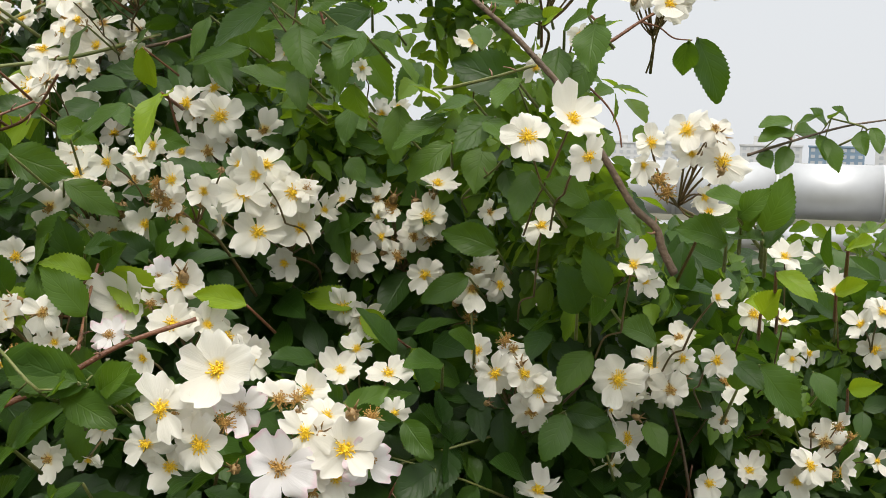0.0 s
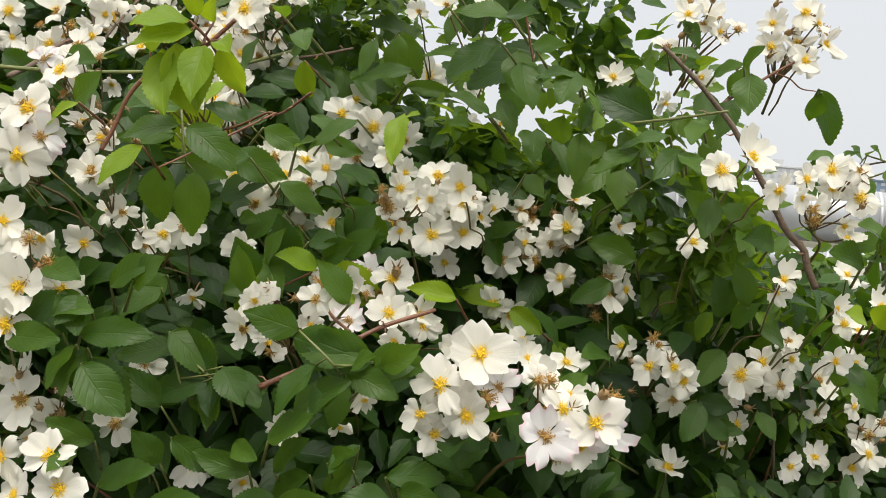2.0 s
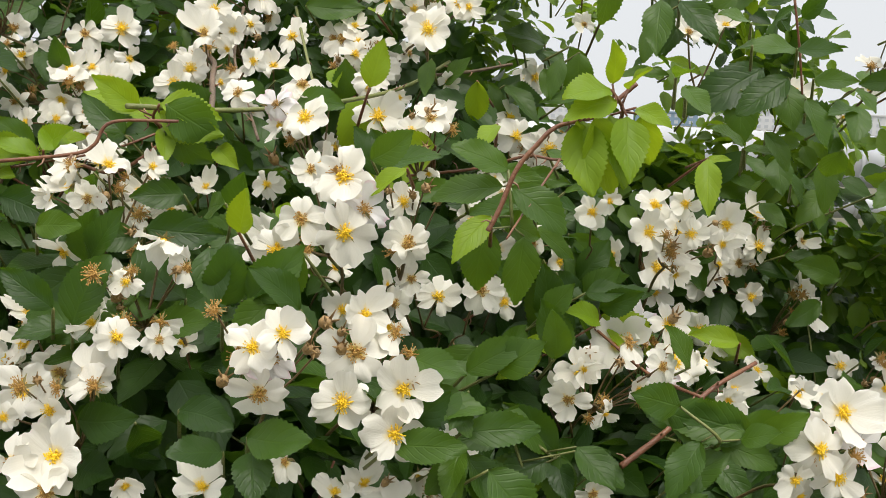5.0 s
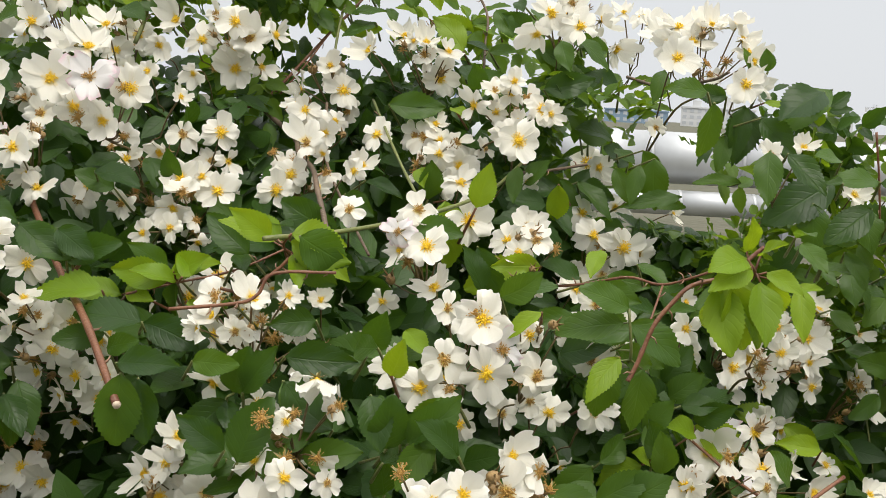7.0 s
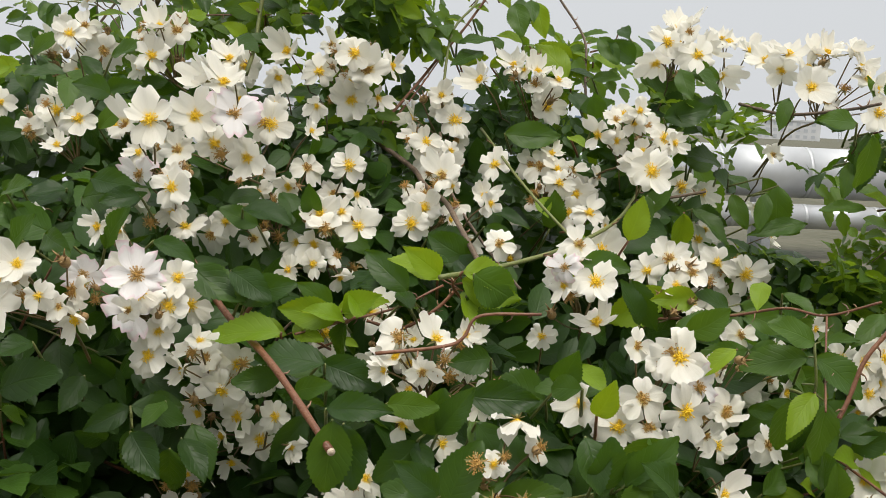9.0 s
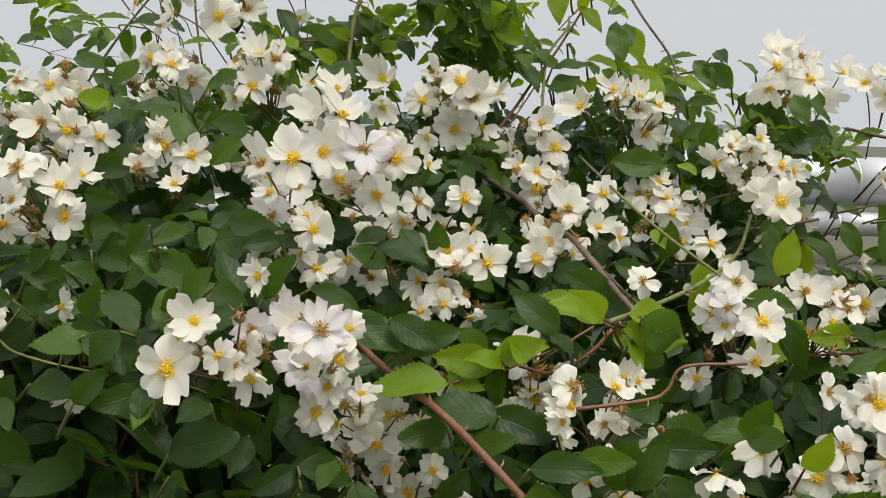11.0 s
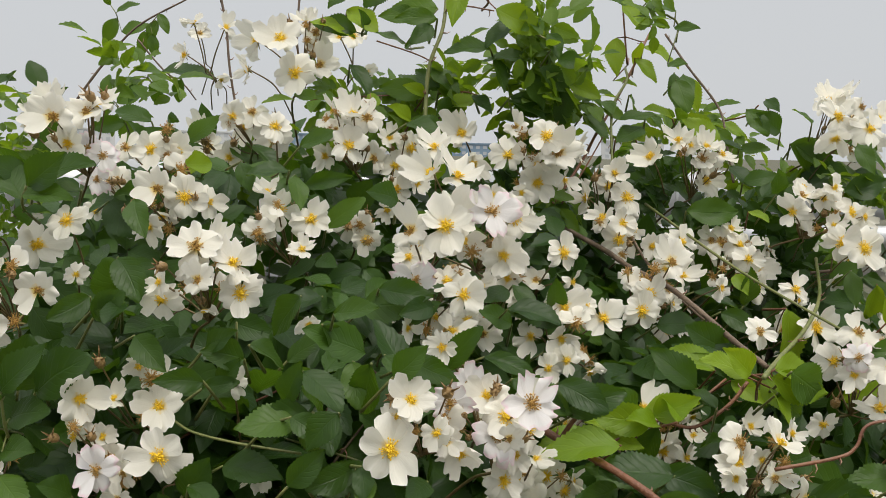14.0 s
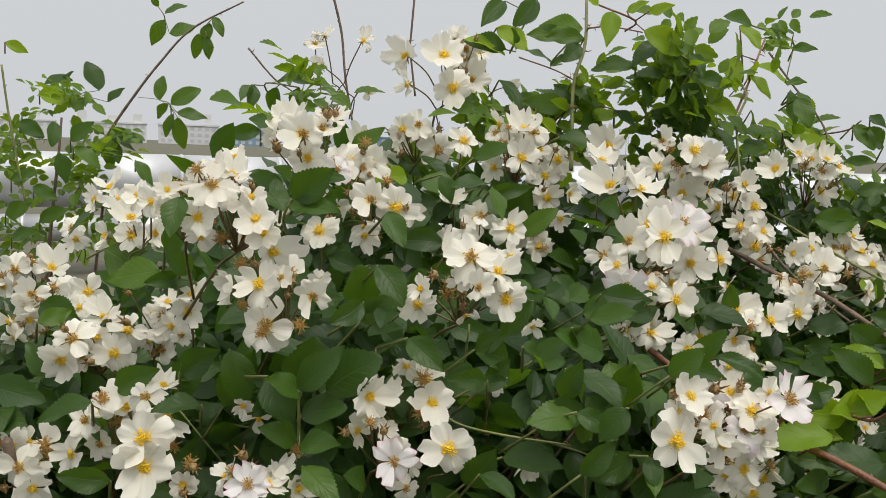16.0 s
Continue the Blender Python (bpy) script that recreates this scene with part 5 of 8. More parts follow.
spray("dark", (-0.857, 1.647, 1.678), (-0.863,1.609,1.692,-0.844,1.581,1.676,0.88,21))
spray("mid", (-0.733, 1.568, 1.634), (-0.741,1.537,1.649,-0.723,1.518,1.621,0.96,-19))
spray("mid", (-0.868, 1.645, 1.603), (-0.872,1.619,1.619,-0.850,1.594,1.634,0.92,-1))
spray("mid", (-0.844, 1.630, 1.597), (-0.849,1.601,1.613,-0.831,1.572,1.601,0.89,18))
spray("mid", (-0.875, 1.645, 1.560), (-0.880,1.612,1.577,-0.858,1.586,1.593,0.97,21))
spray("mid", (-0.838, 1.622, 1.554), (-0.843,1.595,1.571,-0.821,1.570,1.587,0.98,15))
spray("mid", (-0.869, 1.639, 1.532), (-0.873,1.613,1.549,-0.851,1.586,1.562,0.99,-1))
spray("dark", (-0.821, 1.608, 1.519), (-0.826,1.580,1.537,-0.805,1.553,1.550,0.93,0))
spray("dark", (-0.640, 1.346, 1.725), (-0.647,1.313,1.736,-0.647,1.327,1.708,1.00,14), (-0.667,1.328,1.738,-0.676,1.312,1.713,0.90,-24), (-0.669,1.331,1.738,-0.686,1.319,1.720,0.91,16), (-0.627,1.297,1.736,-0.630,1.312,1.710,0.94,3), (-0.645,1.317,1.742,-0.595,1.287,1.746,0.87,-27))
spray("dark", (-0.666, 1.239, 1.674), (-0.677,1.214,1.689,-0.707,1.233,1.704,1.03,8))
spray("dark", (-0.688, 1.252, 1.672), (-0.700,1.221,1.687,-0.732,1.230,1.683,0.98,-25))
spray("dark", (-0.824, 0.851, 1.618), (-0.836,0.825,1.633,-0.845,0.847,1.659,0.96,11), (-0.835,0.817,1.642,-0.818,0.795,1.661,1.03,20), (-0.837,0.818,1.637,-0.818,0.791,1.640,0.88,-5), (-0.836,0.829,1.626,-0.814,0.838,1.628,0.87,-28))
spray("dark", (-0.883, 0.920, 1.587), (-0.890,0.894,1.605,-0.883,0.872,1.623,0.96,17))
spray("young", (-0.710, 0.930, 1.638), (-0.723,0.907,1.654,-0.700,0.916,1.655,1.08,18))
spray("dark", (-0.528, 1.032, 1.774), (-0.552,1.014,1.807,-0.578,1.012,1.783,0.87,3), (-0.525,1.004,1.810,-0.549,0.999,1.787,0.95,-18), (-0.553,1.009,1.764,-0.586,1.025,1.773,0.96,-10), (-0.546,1.004,1.762,-0.557,0.993,1.781,1.07,25))
spray("mid", (-0.488, 1.013, 1.756), (-0.505,0.987,1.779,-0.539,0.995,1.779,0.93,-17), (-0.514,0.995,1.756,-0.540,0.992,1.767,0.94,28), (-0.517,0.990,1.752,-0.515,0.969,1.760,0.91,8), (-0.493,0.978,1.785,-0.528,0.993,1.788,0.96,-16))
spray("mid", (-0.445, 0.960, 1.738), (-0.466,0.936,1.750,-0.499,0.955,1.751,0.88,10))
spray("mid", (-0.467, 1.016, 1.724), (-0.484,0.996,1.738,-0.472,0.972,1.719,0.92,-11))
spray("mid", (-0.477, 0.993, 1.681), (-0.498,0.967,1.695,-0.472,0.972,1.714,0.92,10))
spray("dark", (-0.448, 0.983, 1.700), (-0.469,0.958,1.714,-0.464,0.934,1.699,0.87,-11))
spray("mid", (-0.486, 1.033, 1.700), (-0.507,1.010,1.715,-0.537,1.019,1.729,0.94,11), (-0.487,1.004,1.715,-0.502,1.026,1.739,0.95,17), (-0.515,1.016,1.712,-0.552,1.038,1.709,0.92,23))
spray("young", (-0.465, 0.953, 1.783), (-0.469,0.924,1.781,-0.435,0.902,1.765,1.04,21), (-0.495,0.935,1.796,-0.508,0.924,1.766,0.87,5), (-0.481,0.933,1.797,-0.478,0.912,1.805,0.97,10), (-0.472,0.915,1.796,-0.467,0.892,1.801,0.91,26), (-0.504,0.943,1.801,-0.527,0.937,1.807,0.97,-8))
spray("mid", (-0.405, 0.947, 1.730), (-0.430,0.921,1.742,-0.466,0.944,1.751,0.92,23))
spray("dark", (-0.437, 0.965, 1.731), (-0.457,0.942,1.744,-0.456,0.922,1.719,0.91,-23))
spray("mid", (-0.413, 0.953, 1.722), (-0.436,0.928,1.735,-0.427,0.910,1.705,1.01,-4))
spray("dark", (-0.428, 0.957, 1.696), (-0.448,0.935,1.709,-0.426,0.911,1.699,0.92,-17))
spray("dark", (-0.409, 0.939, 1.742), (-0.434,0.911,1.736,-0.406,0.906,1.717,1.01,6), (-0.424,0.913,1.764,-0.428,0.893,1.746,0.87,13), (-0.450,0.930,1.773,-0.477,0.926,1.755,0.93,21), (-0.418,0.909,1.745,-0.406,0.884,1.737,0.94,21))
spray("young", (-0.286, 0.987, 1.757), (-0.317,0.965,1.772,-0.324,0.952,1.739,1.02,12), (-0.298,0.954,1.769,-0.292,0.968,1.748,0.96,-12), (-0.315,0.971,1.734,-0.307,0.948,1.734,0.93,-23), (-0.311,0.966,1.802,-0.305,0.944,1.780,0.95,-1))
spray("mid", (-0.267, 0.943, 1.770), (-0.323,0.940,1.799,-0.354,0.940,1.807,0.92,-7), (-0.310,0.934,1.800,-0.314,0.915,1.807,0.91,-21), (-0.287,0.921,1.793,-0.317,0.918,1.798,0.96,26), (-0.287,0.923,1.780,-0.280,0.899,1.780,0.92,13), (-0.295,0.920,1.747,-0.294,0.898,1.749,0.89,14))
spray("young", (-0.252, 0.940, 1.725), (-0.271,0.923,1.738,-0.269,0.906,1.709,1.01,16))
spray("young", (-0.197, 0.961, 1.674), (-0.223,0.939,1.688,-0.255,0.948,1.705,0.96,-21))
spray("young", (-0.239, 0.969, 1.687), (-0.264,0.947,1.701,-0.295,0.948,1.711,0.93,25))
spray("young", (-0.274, 0.980, 1.667), (-0.297,0.958,1.682,-0.285,0.935,1.688,0.89,18))
spray("mid", (-0.187, 0.926, 1.696), (-0.217,0.902,1.710,-0.210,0.880,1.690,1.04,17))
spray("dark", (-0.171, 0.919, 1.706), (-0.197,0.899,1.720,-0.201,0.878,1.709,0.90,25))
spray("mid", (-0.876, 0.951, 1.569), (-0.886,0.917,1.588,-0.919,0.937,1.583,0.98,-2))
spray("dark", (-0.857, 0.943, 1.567), (-0.868,0.909,1.586,-0.885,0.901,1.604,1.08,-18))
spray("mid", (-0.952, 0.991, 1.531), (-0.956,0.963,1.550,-0.932,0.966,1.558,0.98,14))
spray("dark", (-0.884, 0.835, 1.501), (-0.892,0.811,1.522,-0.920,0.811,1.525,1.00,26))
spray("mid", (-0.847, 0.765, 1.477), (-0.859,0.738,1.501,-0.849,0.713,1.490,0.90,-3))
spray("dark", (-0.865, 0.945, 1.566), (-0.874,0.914,1.585,-0.897,0.908,1.582,0.89,-28))
spray("dark", (-0.884, 0.879, 1.511), (-0.891,0.856,1.532,-0.875,0.832,1.549,0.99,12))
spray("dark", (-0.859, 0.857, 1.528), (-0.868,0.832,1.549,-0.862,0.817,1.516,1.09,-4))
spray("dark", (-0.924, 0.883, 1.503), (-0.931,0.856,1.525,-0.916,0.831,1.540,0.98,17))
spray("dark", (-0.939, 0.875, 1.499), (-0.945,0.850,1.520,-0.976,0.860,1.513,0.94,23))
spray("dark", (-0.939, 0.834, 1.461), (-0.945,0.806,1.485,-0.973,0.808,1.490,0.99,-27))
spray("dark", (-0.842, 0.784, 1.500), (-0.856,0.753,1.540,-0.841,0.735,1.567,0.96,-13), (-0.854,0.753,1.537,-0.877,0.748,1.549,1.06,15), (-0.851,0.759,1.524,-0.840,0.734,1.534,1.03,1), (-0.854,0.759,1.508,-0.876,0.753,1.521,1.00,-6), (-0.856,0.750,1.509,-0.848,0.725,1.518,1.03,-6))
spray("mid", (-0.706, 0.695, 1.509), (-0.728,0.668,1.532,-0.759,0.669,1.534,1.06,17), (-0.726,0.671,1.531,-0.704,0.677,1.513,1.07,14))
spray("mid", (-0.704, 0.712, 1.532), (-0.724,0.685,1.554,-0.701,0.687,1.531,0.96,-20))
spray("mid", (-0.667, 0.714, 1.533), (-0.690,0.688,1.555,-0.696,0.670,1.537,1.05,16))
spray("dark", (-0.705, 0.687, 1.474), (-0.725,0.662,1.499,-0.692,0.657,1.509,0.89,22))
spray("dark", (-0.647, 0.721, 1.534), (-0.667,0.698,1.555,-0.662,0.674,1.546,0.91,-8))
spray("dark", (-0.680, 0.737, 1.552), (-0.697,0.715,1.571,-0.679,0.721,1.548,0.88,-11))
spray("dark", (-0.726, 0.724, 1.545), (-0.742,0.702,1.565,-0.717,0.708,1.553,0.97,-23))
spray("dark", (-0.747, 0.729, 1.526), (-0.766,0.701,1.548,-0.791,0.696,1.551,0.87,-26))
spray("dark", (-0.468, 0.798, 1.533), (-0.487,0.780,1.552,-0.521,0.801,1.555,0.81,-26))
spray("dark", (-0.407, 0.785, 1.512), (-0.433,0.763,1.533,-0.406,0.745,1.509,0.88,-17))
spray("dark", (-0.389, 0.757, 1.526), (-0.410,0.741,1.545,-0.391,0.726,1.514,1.06,-1))
spray("dark", (-0.415, 0.744, 1.486), (-0.441,0.724,1.508,-0.478,0.747,1.517,0.91,16))
spray("young", (-0.424, 0.666, 1.515), (-0.449,0.649,1.535,-0.481,0.652,1.550,1.01,19), (-0.452,0.643,1.538,-0.477,0.637,1.556,0.93,-19), (-0.441,0.637,1.537,-0.408,0.621,1.527,1.04,25), (-0.441,0.635,1.542,-0.406,0.634,1.537,1.07,-5), (-0.438,0.641,1.529,-0.437,0.620,1.514,0.87,-27))
spray("young", (-0.504, 0.699, 1.482), (-0.508,0.673,1.513,-0.485,0.652,1.525,0.93,-12), (-0.505,0.661,1.508,-0.532,0.655,1.518,0.92,26), (-0.520,0.674,1.504,-0.533,0.698,1.507,0.91,19), (-0.532,0.680,1.503,-0.521,0.656,1.499,0.98,10), (-0.536,0.682,1.496,-0.571,0.688,1.498,0.99,21))
spray("mid", (-0.489, 0.706, 1.491), (-0.509,0.676,1.514,-0.532,0.669,1.530,0.96,-12))
spray("dark", (-0.440, 0.708, 1.500), (-0.459,0.682,1.522,-0.485,0.691,1.548,1.01,-9))
spray("dark", (-0.382, 0.741, 1.517), (-0.401,0.718,1.537,-0.432,0.719,1.554,1.16,-25))
spray("dark", (-0.430, 0.751, 1.489), (-0.448,0.725,1.511,-0.475,0.746,1.521,0.89,16))
spray("dark", (-0.449, 0.678, 1.494), (-0.465,0.657,1.515,-0.465,0.678,1.526,0.93,12))
spray("dark", (-0.826, 0.873, 1.627), (-0.828,0.844,1.643,-0.801,0.822,1.659,0.98,-19))
spray("mid", (-0.817, 0.886, 1.633), (-0.819,0.852,1.648,-0.834,0.841,1.661,0.93,11))
spray("dark", (-0.799, 0.874, 1.622), (-0.801,0.845,1.638,-0.831,0.847,1.640,0.94,24))
spray("dark", (-0.655, 0.894, 1.635), (-0.662,0.868,1.651,-0.692,0.867,1.649,0.92,23))
spray("dark", (-0.640, 1.022, 1.653), (-0.649,0.987,1.668,-0.633,0.962,1.652,0.92,-27))
spray("dark", (-0.626, 0.776, 1.621), (-0.637,0.748,1.637,-0.658,0.738,1.643,1.17,-21))
spray("mid", (-0.629, 0.888, 1.596), (-0.640,0.854,1.613,-0.624,0.834,1.634,0.87,6))
spray("dark", (-0.681, 0.914, 1.588), (-0.689,0.879,1.606,-0.724,0.893,1.609,0.88,-14))
spray("dark", (-0.776, 0.829, 1.619), (-0.780,0.796,1.635,-0.780,0.774,1.618,0.95,10))
spray("mid", (-0.652, 0.892, 1.632), (-0.660,0.862,1.648,-0.661,0.841,1.629,0.88,-25))
spray("mid", (-0.682, 1.076, 1.654), (-0.689,1.040,1.669,-0.666,1.024,1.693,0.92,-3))
spray("young", (-0.707, 1.036, 1.644), (-0.712,1.006,1.659,-0.693,0.980,1.647,0.95,1))
spray("young", (-0.580, 1.053, 1.760), (-0.590,1.021,1.771,-0.555,1.005,1.767,0.93,-26))
spray("young", (-0.549, 1.046, 1.772), (-0.558,1.018,1.783,-0.541,0.994,1.765,1.07,3))
spray("mid", (-0.487, 0.995, 1.763), (-0.499,0.967,1.775,-0.533,0.975,1.776,0.87,-19))
spray("dark", (-0.491, 0.997, 1.758), (-0.504,0.967,1.769,-0.526,0.956,1.756,0.97,-11))
spray("dark", (-0.547, 1.041, 1.724), (-0.558,1.011,1.737,-0.548,0.988,1.715,0.91,-18))
spray("dark", (-0.473, 1.017, 1.704), (-0.484,0.991,1.718,-0.495,1.015,1.738,0.93,-15))
spray("mid", (-0.481, 1.018, 1.724), (-0.492,0.993,1.737,-0.481,0.969,1.722,0.95,-4))
spray("mid", (-0.486, 1.019, 1.701), (-0.499,0.987,1.714,-0.534,1.004,1.721,0.98,-24))
spray("dark", (-0.483, 0.987, 1.671), (-0.496,0.957,1.685,-0.523,0.954,1.696,0.87,15))
spray("dark", (-0.806, 0.807, 1.564), (-0.809,0.769,1.584,-0.831,0.762,1.575,1.02,-26))
spray("dark", (-0.787, 0.822, 1.584), (-0.791,0.787,1.603,-0.786,0.764,1.584,1.07,8))
spray("dark", (-0.789, 0.806, 1.560), (-0.792,0.771,1.580,-0.805,0.755,1.575,1.15,23))
spray("dark", (-0.684, 0.791, 1.562), (-0.691,0.764,1.580,-0.703,0.782,1.554,1.04,20))
spray("dark", (-0.699, 0.672, 1.488), (-0.706,0.647,1.511,-0.731,0.640,1.506,0.89,-24))
spray("dark", (-0.607, 0.764, 1.555), (-0.620,0.732,1.575,-0.643,0.723,1.574,1.08,-12))
spray("dark", (-0.638, 0.778, 1.565), (-0.648,0.749,1.584,-0.625,0.725,1.584,0.93,10))
spray("mid", (-0.688, 0.728, 1.560), (-0.696,0.700,1.579,-0.685,0.675,1.588,0.89,-7))
spray("dark", (-0.816, 0.792, 1.537), (-0.818,0.762,1.557,-0.834,0.750,1.547,0.92,-15))
spray("mid", (-0.695, 0.664, 1.487), (-0.705,0.632,1.512,-0.716,0.615,1.503,0.90,5))
spray("dark", (-0.671, 0.644, 1.486), (-0.680,0.620,1.509,-0.696,0.605,1.509,1.09,5))
spray("dark", (-0.771, 0.720, 1.475), (-0.776,0.690,1.499,-0.769,0.666,1.494,0.88,-19))
spray("dark", (-0.713, 0.695, 1.513), (-0.720,0.671,1.534,-0.750,0.671,1.530,1.06,-9), (-0.719,0.669,1.534,-0.718,0.647,1.522,1.21,-6))
spray("dark", (-0.714, 0.707, 1.533), (-0.723,0.674,1.555,-0.712,0.649,1.544,1.03,-20))
spray("dark", (-0.680, 0.694, 1.538), (-0.689,0.667,1.558,-0.692,0.680,1.527,0.95,27))
spray("dark", (-0.521, 0.816, 1.555), (-0.535,0.787,1.574,-0.557,0.777,1.572,0.98,7))
spray("dark", (-0.469, 0.865, 1.541), (-0.482,0.841,1.559,-0.489,0.864,1.572,0.96,1))
spray("mid", (-0.482, 0.822, 1.536), (-0.496,0.798,1.555,-0.520,0.821,1.557,0.87,17))
spray("dark", (-0.524, 0.804, 1.532), (-0.539,0.774,1.553,-0.563,0.768,1.566,0.96,-4))
spray("dark", (-0.529, 0.673, 1.455), (-0.546,0.646,1.480,-0.574,0.640,1.479,0.90,-19))
spray("dark", (-0.465, 0.662, 1.455), (-0.486,0.634,1.480,-0.531,0.655,1.481,0.74,10))
spray("dark", (-0.400, 0.662, 1.440), (-0.419,0.641,1.464,-0.396,0.620,1.466,1.03,19))
spray("dark", (-0.196, 0.832, 1.559), (-0.219,0.809,1.577,-0.195,0.788,1.565,0.94,28))
spray("mid", (-0.337, 0.623, 1.450), (-0.362,0.600,1.475,-0.400,0.608,1.480,0.94,14))
spray("dark", (-0.454, 0.667, 1.477), (-0.476,0.639,1.502,-0.478,0.660,1.495,0.88,11))
spray("young", (-0.193, 0.773, 1.551), (-0.214,0.753,1.569,-0.210,0.763,1.539,0.99,0))
spray("young", (-0.283, 0.841, 1.556), (-0.306,0.813,1.574,-0.310,0.794,1.561,0.98,24))
spray("young", (-0.321, 0.963, 1.668), (-0.341,0.933,1.682,-0.369,0.932,1.698,0.99,24))
spray("young", (-0.319, 0.962, 1.665), (-0.334,0.939,1.680,-0.317,0.917,1.687,0.92,7))
spray("young", (-0.227, 0.928, 1.657), (-0.243,0.908,1.672,-0.268,0.923,1.704,1.10,-6))
spray("young", (-0.252, 0.861, 1.605), (-0.274,0.835,1.622,-0.272,0.813,1.617,1.03,-15))
spray("young", (-0.269, 0.991, 1.754), (-0.289,0.962,1.766,-0.256,0.945,1.754,0.98,-21))
spray("young", (-0.277, 0.992, 1.743), (-0.297,0.963,1.755,-0.287,0.941,1.737,0.96,-6))
spray("mid", (-0.329, 0.967, 1.688), (-0.344,0.944,1.702,-0.375,0.945,1.713,0.93,24))
spray("mid", (-0.265, 0.950, 1.728), (-0.286,0.921,1.740,-0.289,0.907,1.708,1.07,-10))
spray("mid", (-0.311, 0.956, 1.706), (-0.327,0.931,1.719,-0.307,0.941,1.705,0.87,-11))
spray("mid", (-0.292, 0.953, 1.691), (-0.307,0.932,1.705,-0.307,0.910,1.697,0.92,-15))
spray("mid", (-0.166, 0.900, 1.666), (-0.191,0.873,1.680,-0.150,0.853,1.659,1.13,21))
spray("mid", (-0.183, 0.808, 1.665), (-0.205,0.787,1.680,-0.205,0.768,1.658,1.03,20))
spray("dark", (-0.163, 0.915, 1.675), (-0.186,0.890,1.690,-0.215,0.890,1.707,1.12,-18))
spray("mid", (-0.176, 0.866, 1.683), (-0.199,0.842,1.697,-0.197,0.862,1.714,0.94,26))
spray("mid", (-0.197, 0.933, 1.659), (-0.219,0.907,1.674,-0.205,0.885,1.678,0.89,3))
spray("dark", (-0.195, 0.810, 1.625), (-0.216,0.789,1.641,-0.179,0.773,1.653,0.92,23))
spray("mid", (-0.227, 0.895, 1.630), (-0.250,0.868,1.646,-0.230,0.847,1.655,0.98,8))
spray("mid", (-0.307, 0.877, 1.605), (-0.324,0.854,1.622,-0.282,0.835,1.625,0.90,14))
spray("mid", (-0.322, 0.576, 1.499), (-0.337,0.554,1.519,-0.323,0.535,1.535,1.03,25))
spray("mid", (-0.426, 0.666, 1.506), (-0.438,0.635,1.527,-0.410,0.637,1.509,1.05,26))
spray("mid", (-0.181, 0.670, 1.505), (-0.201,0.645,1.524,-0.188,0.623,1.517,0.98,-26))
spray("mid", (-0.426, 0.653, 1.523), (-0.438,0.625,1.542,-0.407,0.622,1.524,1.17,23))
spray("dark", (-0.300, 0.681, 1.514), (-0.314,0.656,1.533,-0.297,0.645,1.499,0.86,20))
spray("dark", (-0.406, 0.535, 1.453), (-0.423,0.505,1.479,-0.422,0.486,1.458,1.15,-2))
spray("mid", (-0.360, 0.530, 1.452), (-0.380,0.501,1.477,-0.393,0.515,1.449,1.14,-19))
spray("dark", (-0.367, 0.505, 1.429), (-0.385,0.478,1.455,-0.406,0.470,1.476,0.92,11))
spray("mid", (-0.413, 0.714, 1.433), (-0.426,0.683,1.457,-0.381,0.665,1.453,0.94,15))
spray("dark", (-0.415, 0.645, 1.471), (-0.428,0.616,1.493,-0.457,0.610,1.492,1.02,-21))
spray("dark", (-0.397, 0.559, 1.473), (-0.414,0.528,1.497,-0.424,0.551,1.494,0.94,-18))
spray("dark", (-0.224, 0.671, 1.495), (-0.244,0.644,1.515,-0.272,0.638,1.528,0.97,18))
spray("mid", (-0.226, 0.638, 1.431), (-0.243,0.616,1.453,-0.235,0.594,1.455,0.87,26))
spray("mid", (-0.442, 0.610, 1.443), (-0.452,0.586,1.465,-0.432,0.569,1.440,1.20,-15))
spray("mid", (-0.445, 0.574, 1.410), (-0.455,0.550,1.435,-0.442,0.565,1.452,1.03,-12))
spray("young", (-0.395, 0.545, 1.462), (-0.408,0.522,1.484,-0.408,0.506,1.505,0.91,4))
spray("young", (-0.363, 0.627, 1.468), (-0.376,0.604,1.489,-0.370,0.582,1.481,0.99,-2))
spray("dark", (-0.591, 0.718, 1.519), (-0.595,0.682,1.539,-0.570,0.662,1.520,0.96,-8))
spray("dark", (-0.567, 0.703, 1.517), (-0.573,0.668,1.538,-0.557,0.643,1.527,0.90,11))
spray("dark", (-0.519, 0.652, 1.469), (-0.527,0.621,1.492,-0.564,0.636,1.500,0.99,18))
spray("dark", (-0.513, 0.672, 1.454), (-0.520,0.642,1.477,-0.492,0.622,1.482,0.89,-4))
spray("dark", (-0.533, 0.590, 1.460), (-0.542,0.556,1.485,-0.517,0.534,1.491,0.87,0))
spray("mid", (-0.532, 0.580, 1.456), (-0.540,0.550,1.481,-0.543,0.546,1.443,1.08,-12))
spray("mid", (-0.538, 0.647, 1.456), (-0.545,0.615,1.479,-0.535,0.592,1.488,0.90,19))
spray("dark", (-0.521, 0.681, 1.430), (-0.527,0.658,1.452,-0.549,0.656,1.424,0.93,-21))
spray("young", (-0.541, 0.675, 1.484), (-0.548,0.642,1.506,-0.589,0.657,1.507,1.00,21))
spray("young", (-0.500, 0.695, 1.488), (-0.509,0.663,1.509,-0.544,0.677,1.514,0.91,-21))
spray("young", (-0.499, 0.693, 1.493), (-0.506,0.667,1.513,-0.490,0.645,1.527,1.00,9))
spray("young", (-0.427, 0.716, 1.511), (-0.437,0.690,1.530,-0.459,0.713,1.542,0.98,7))
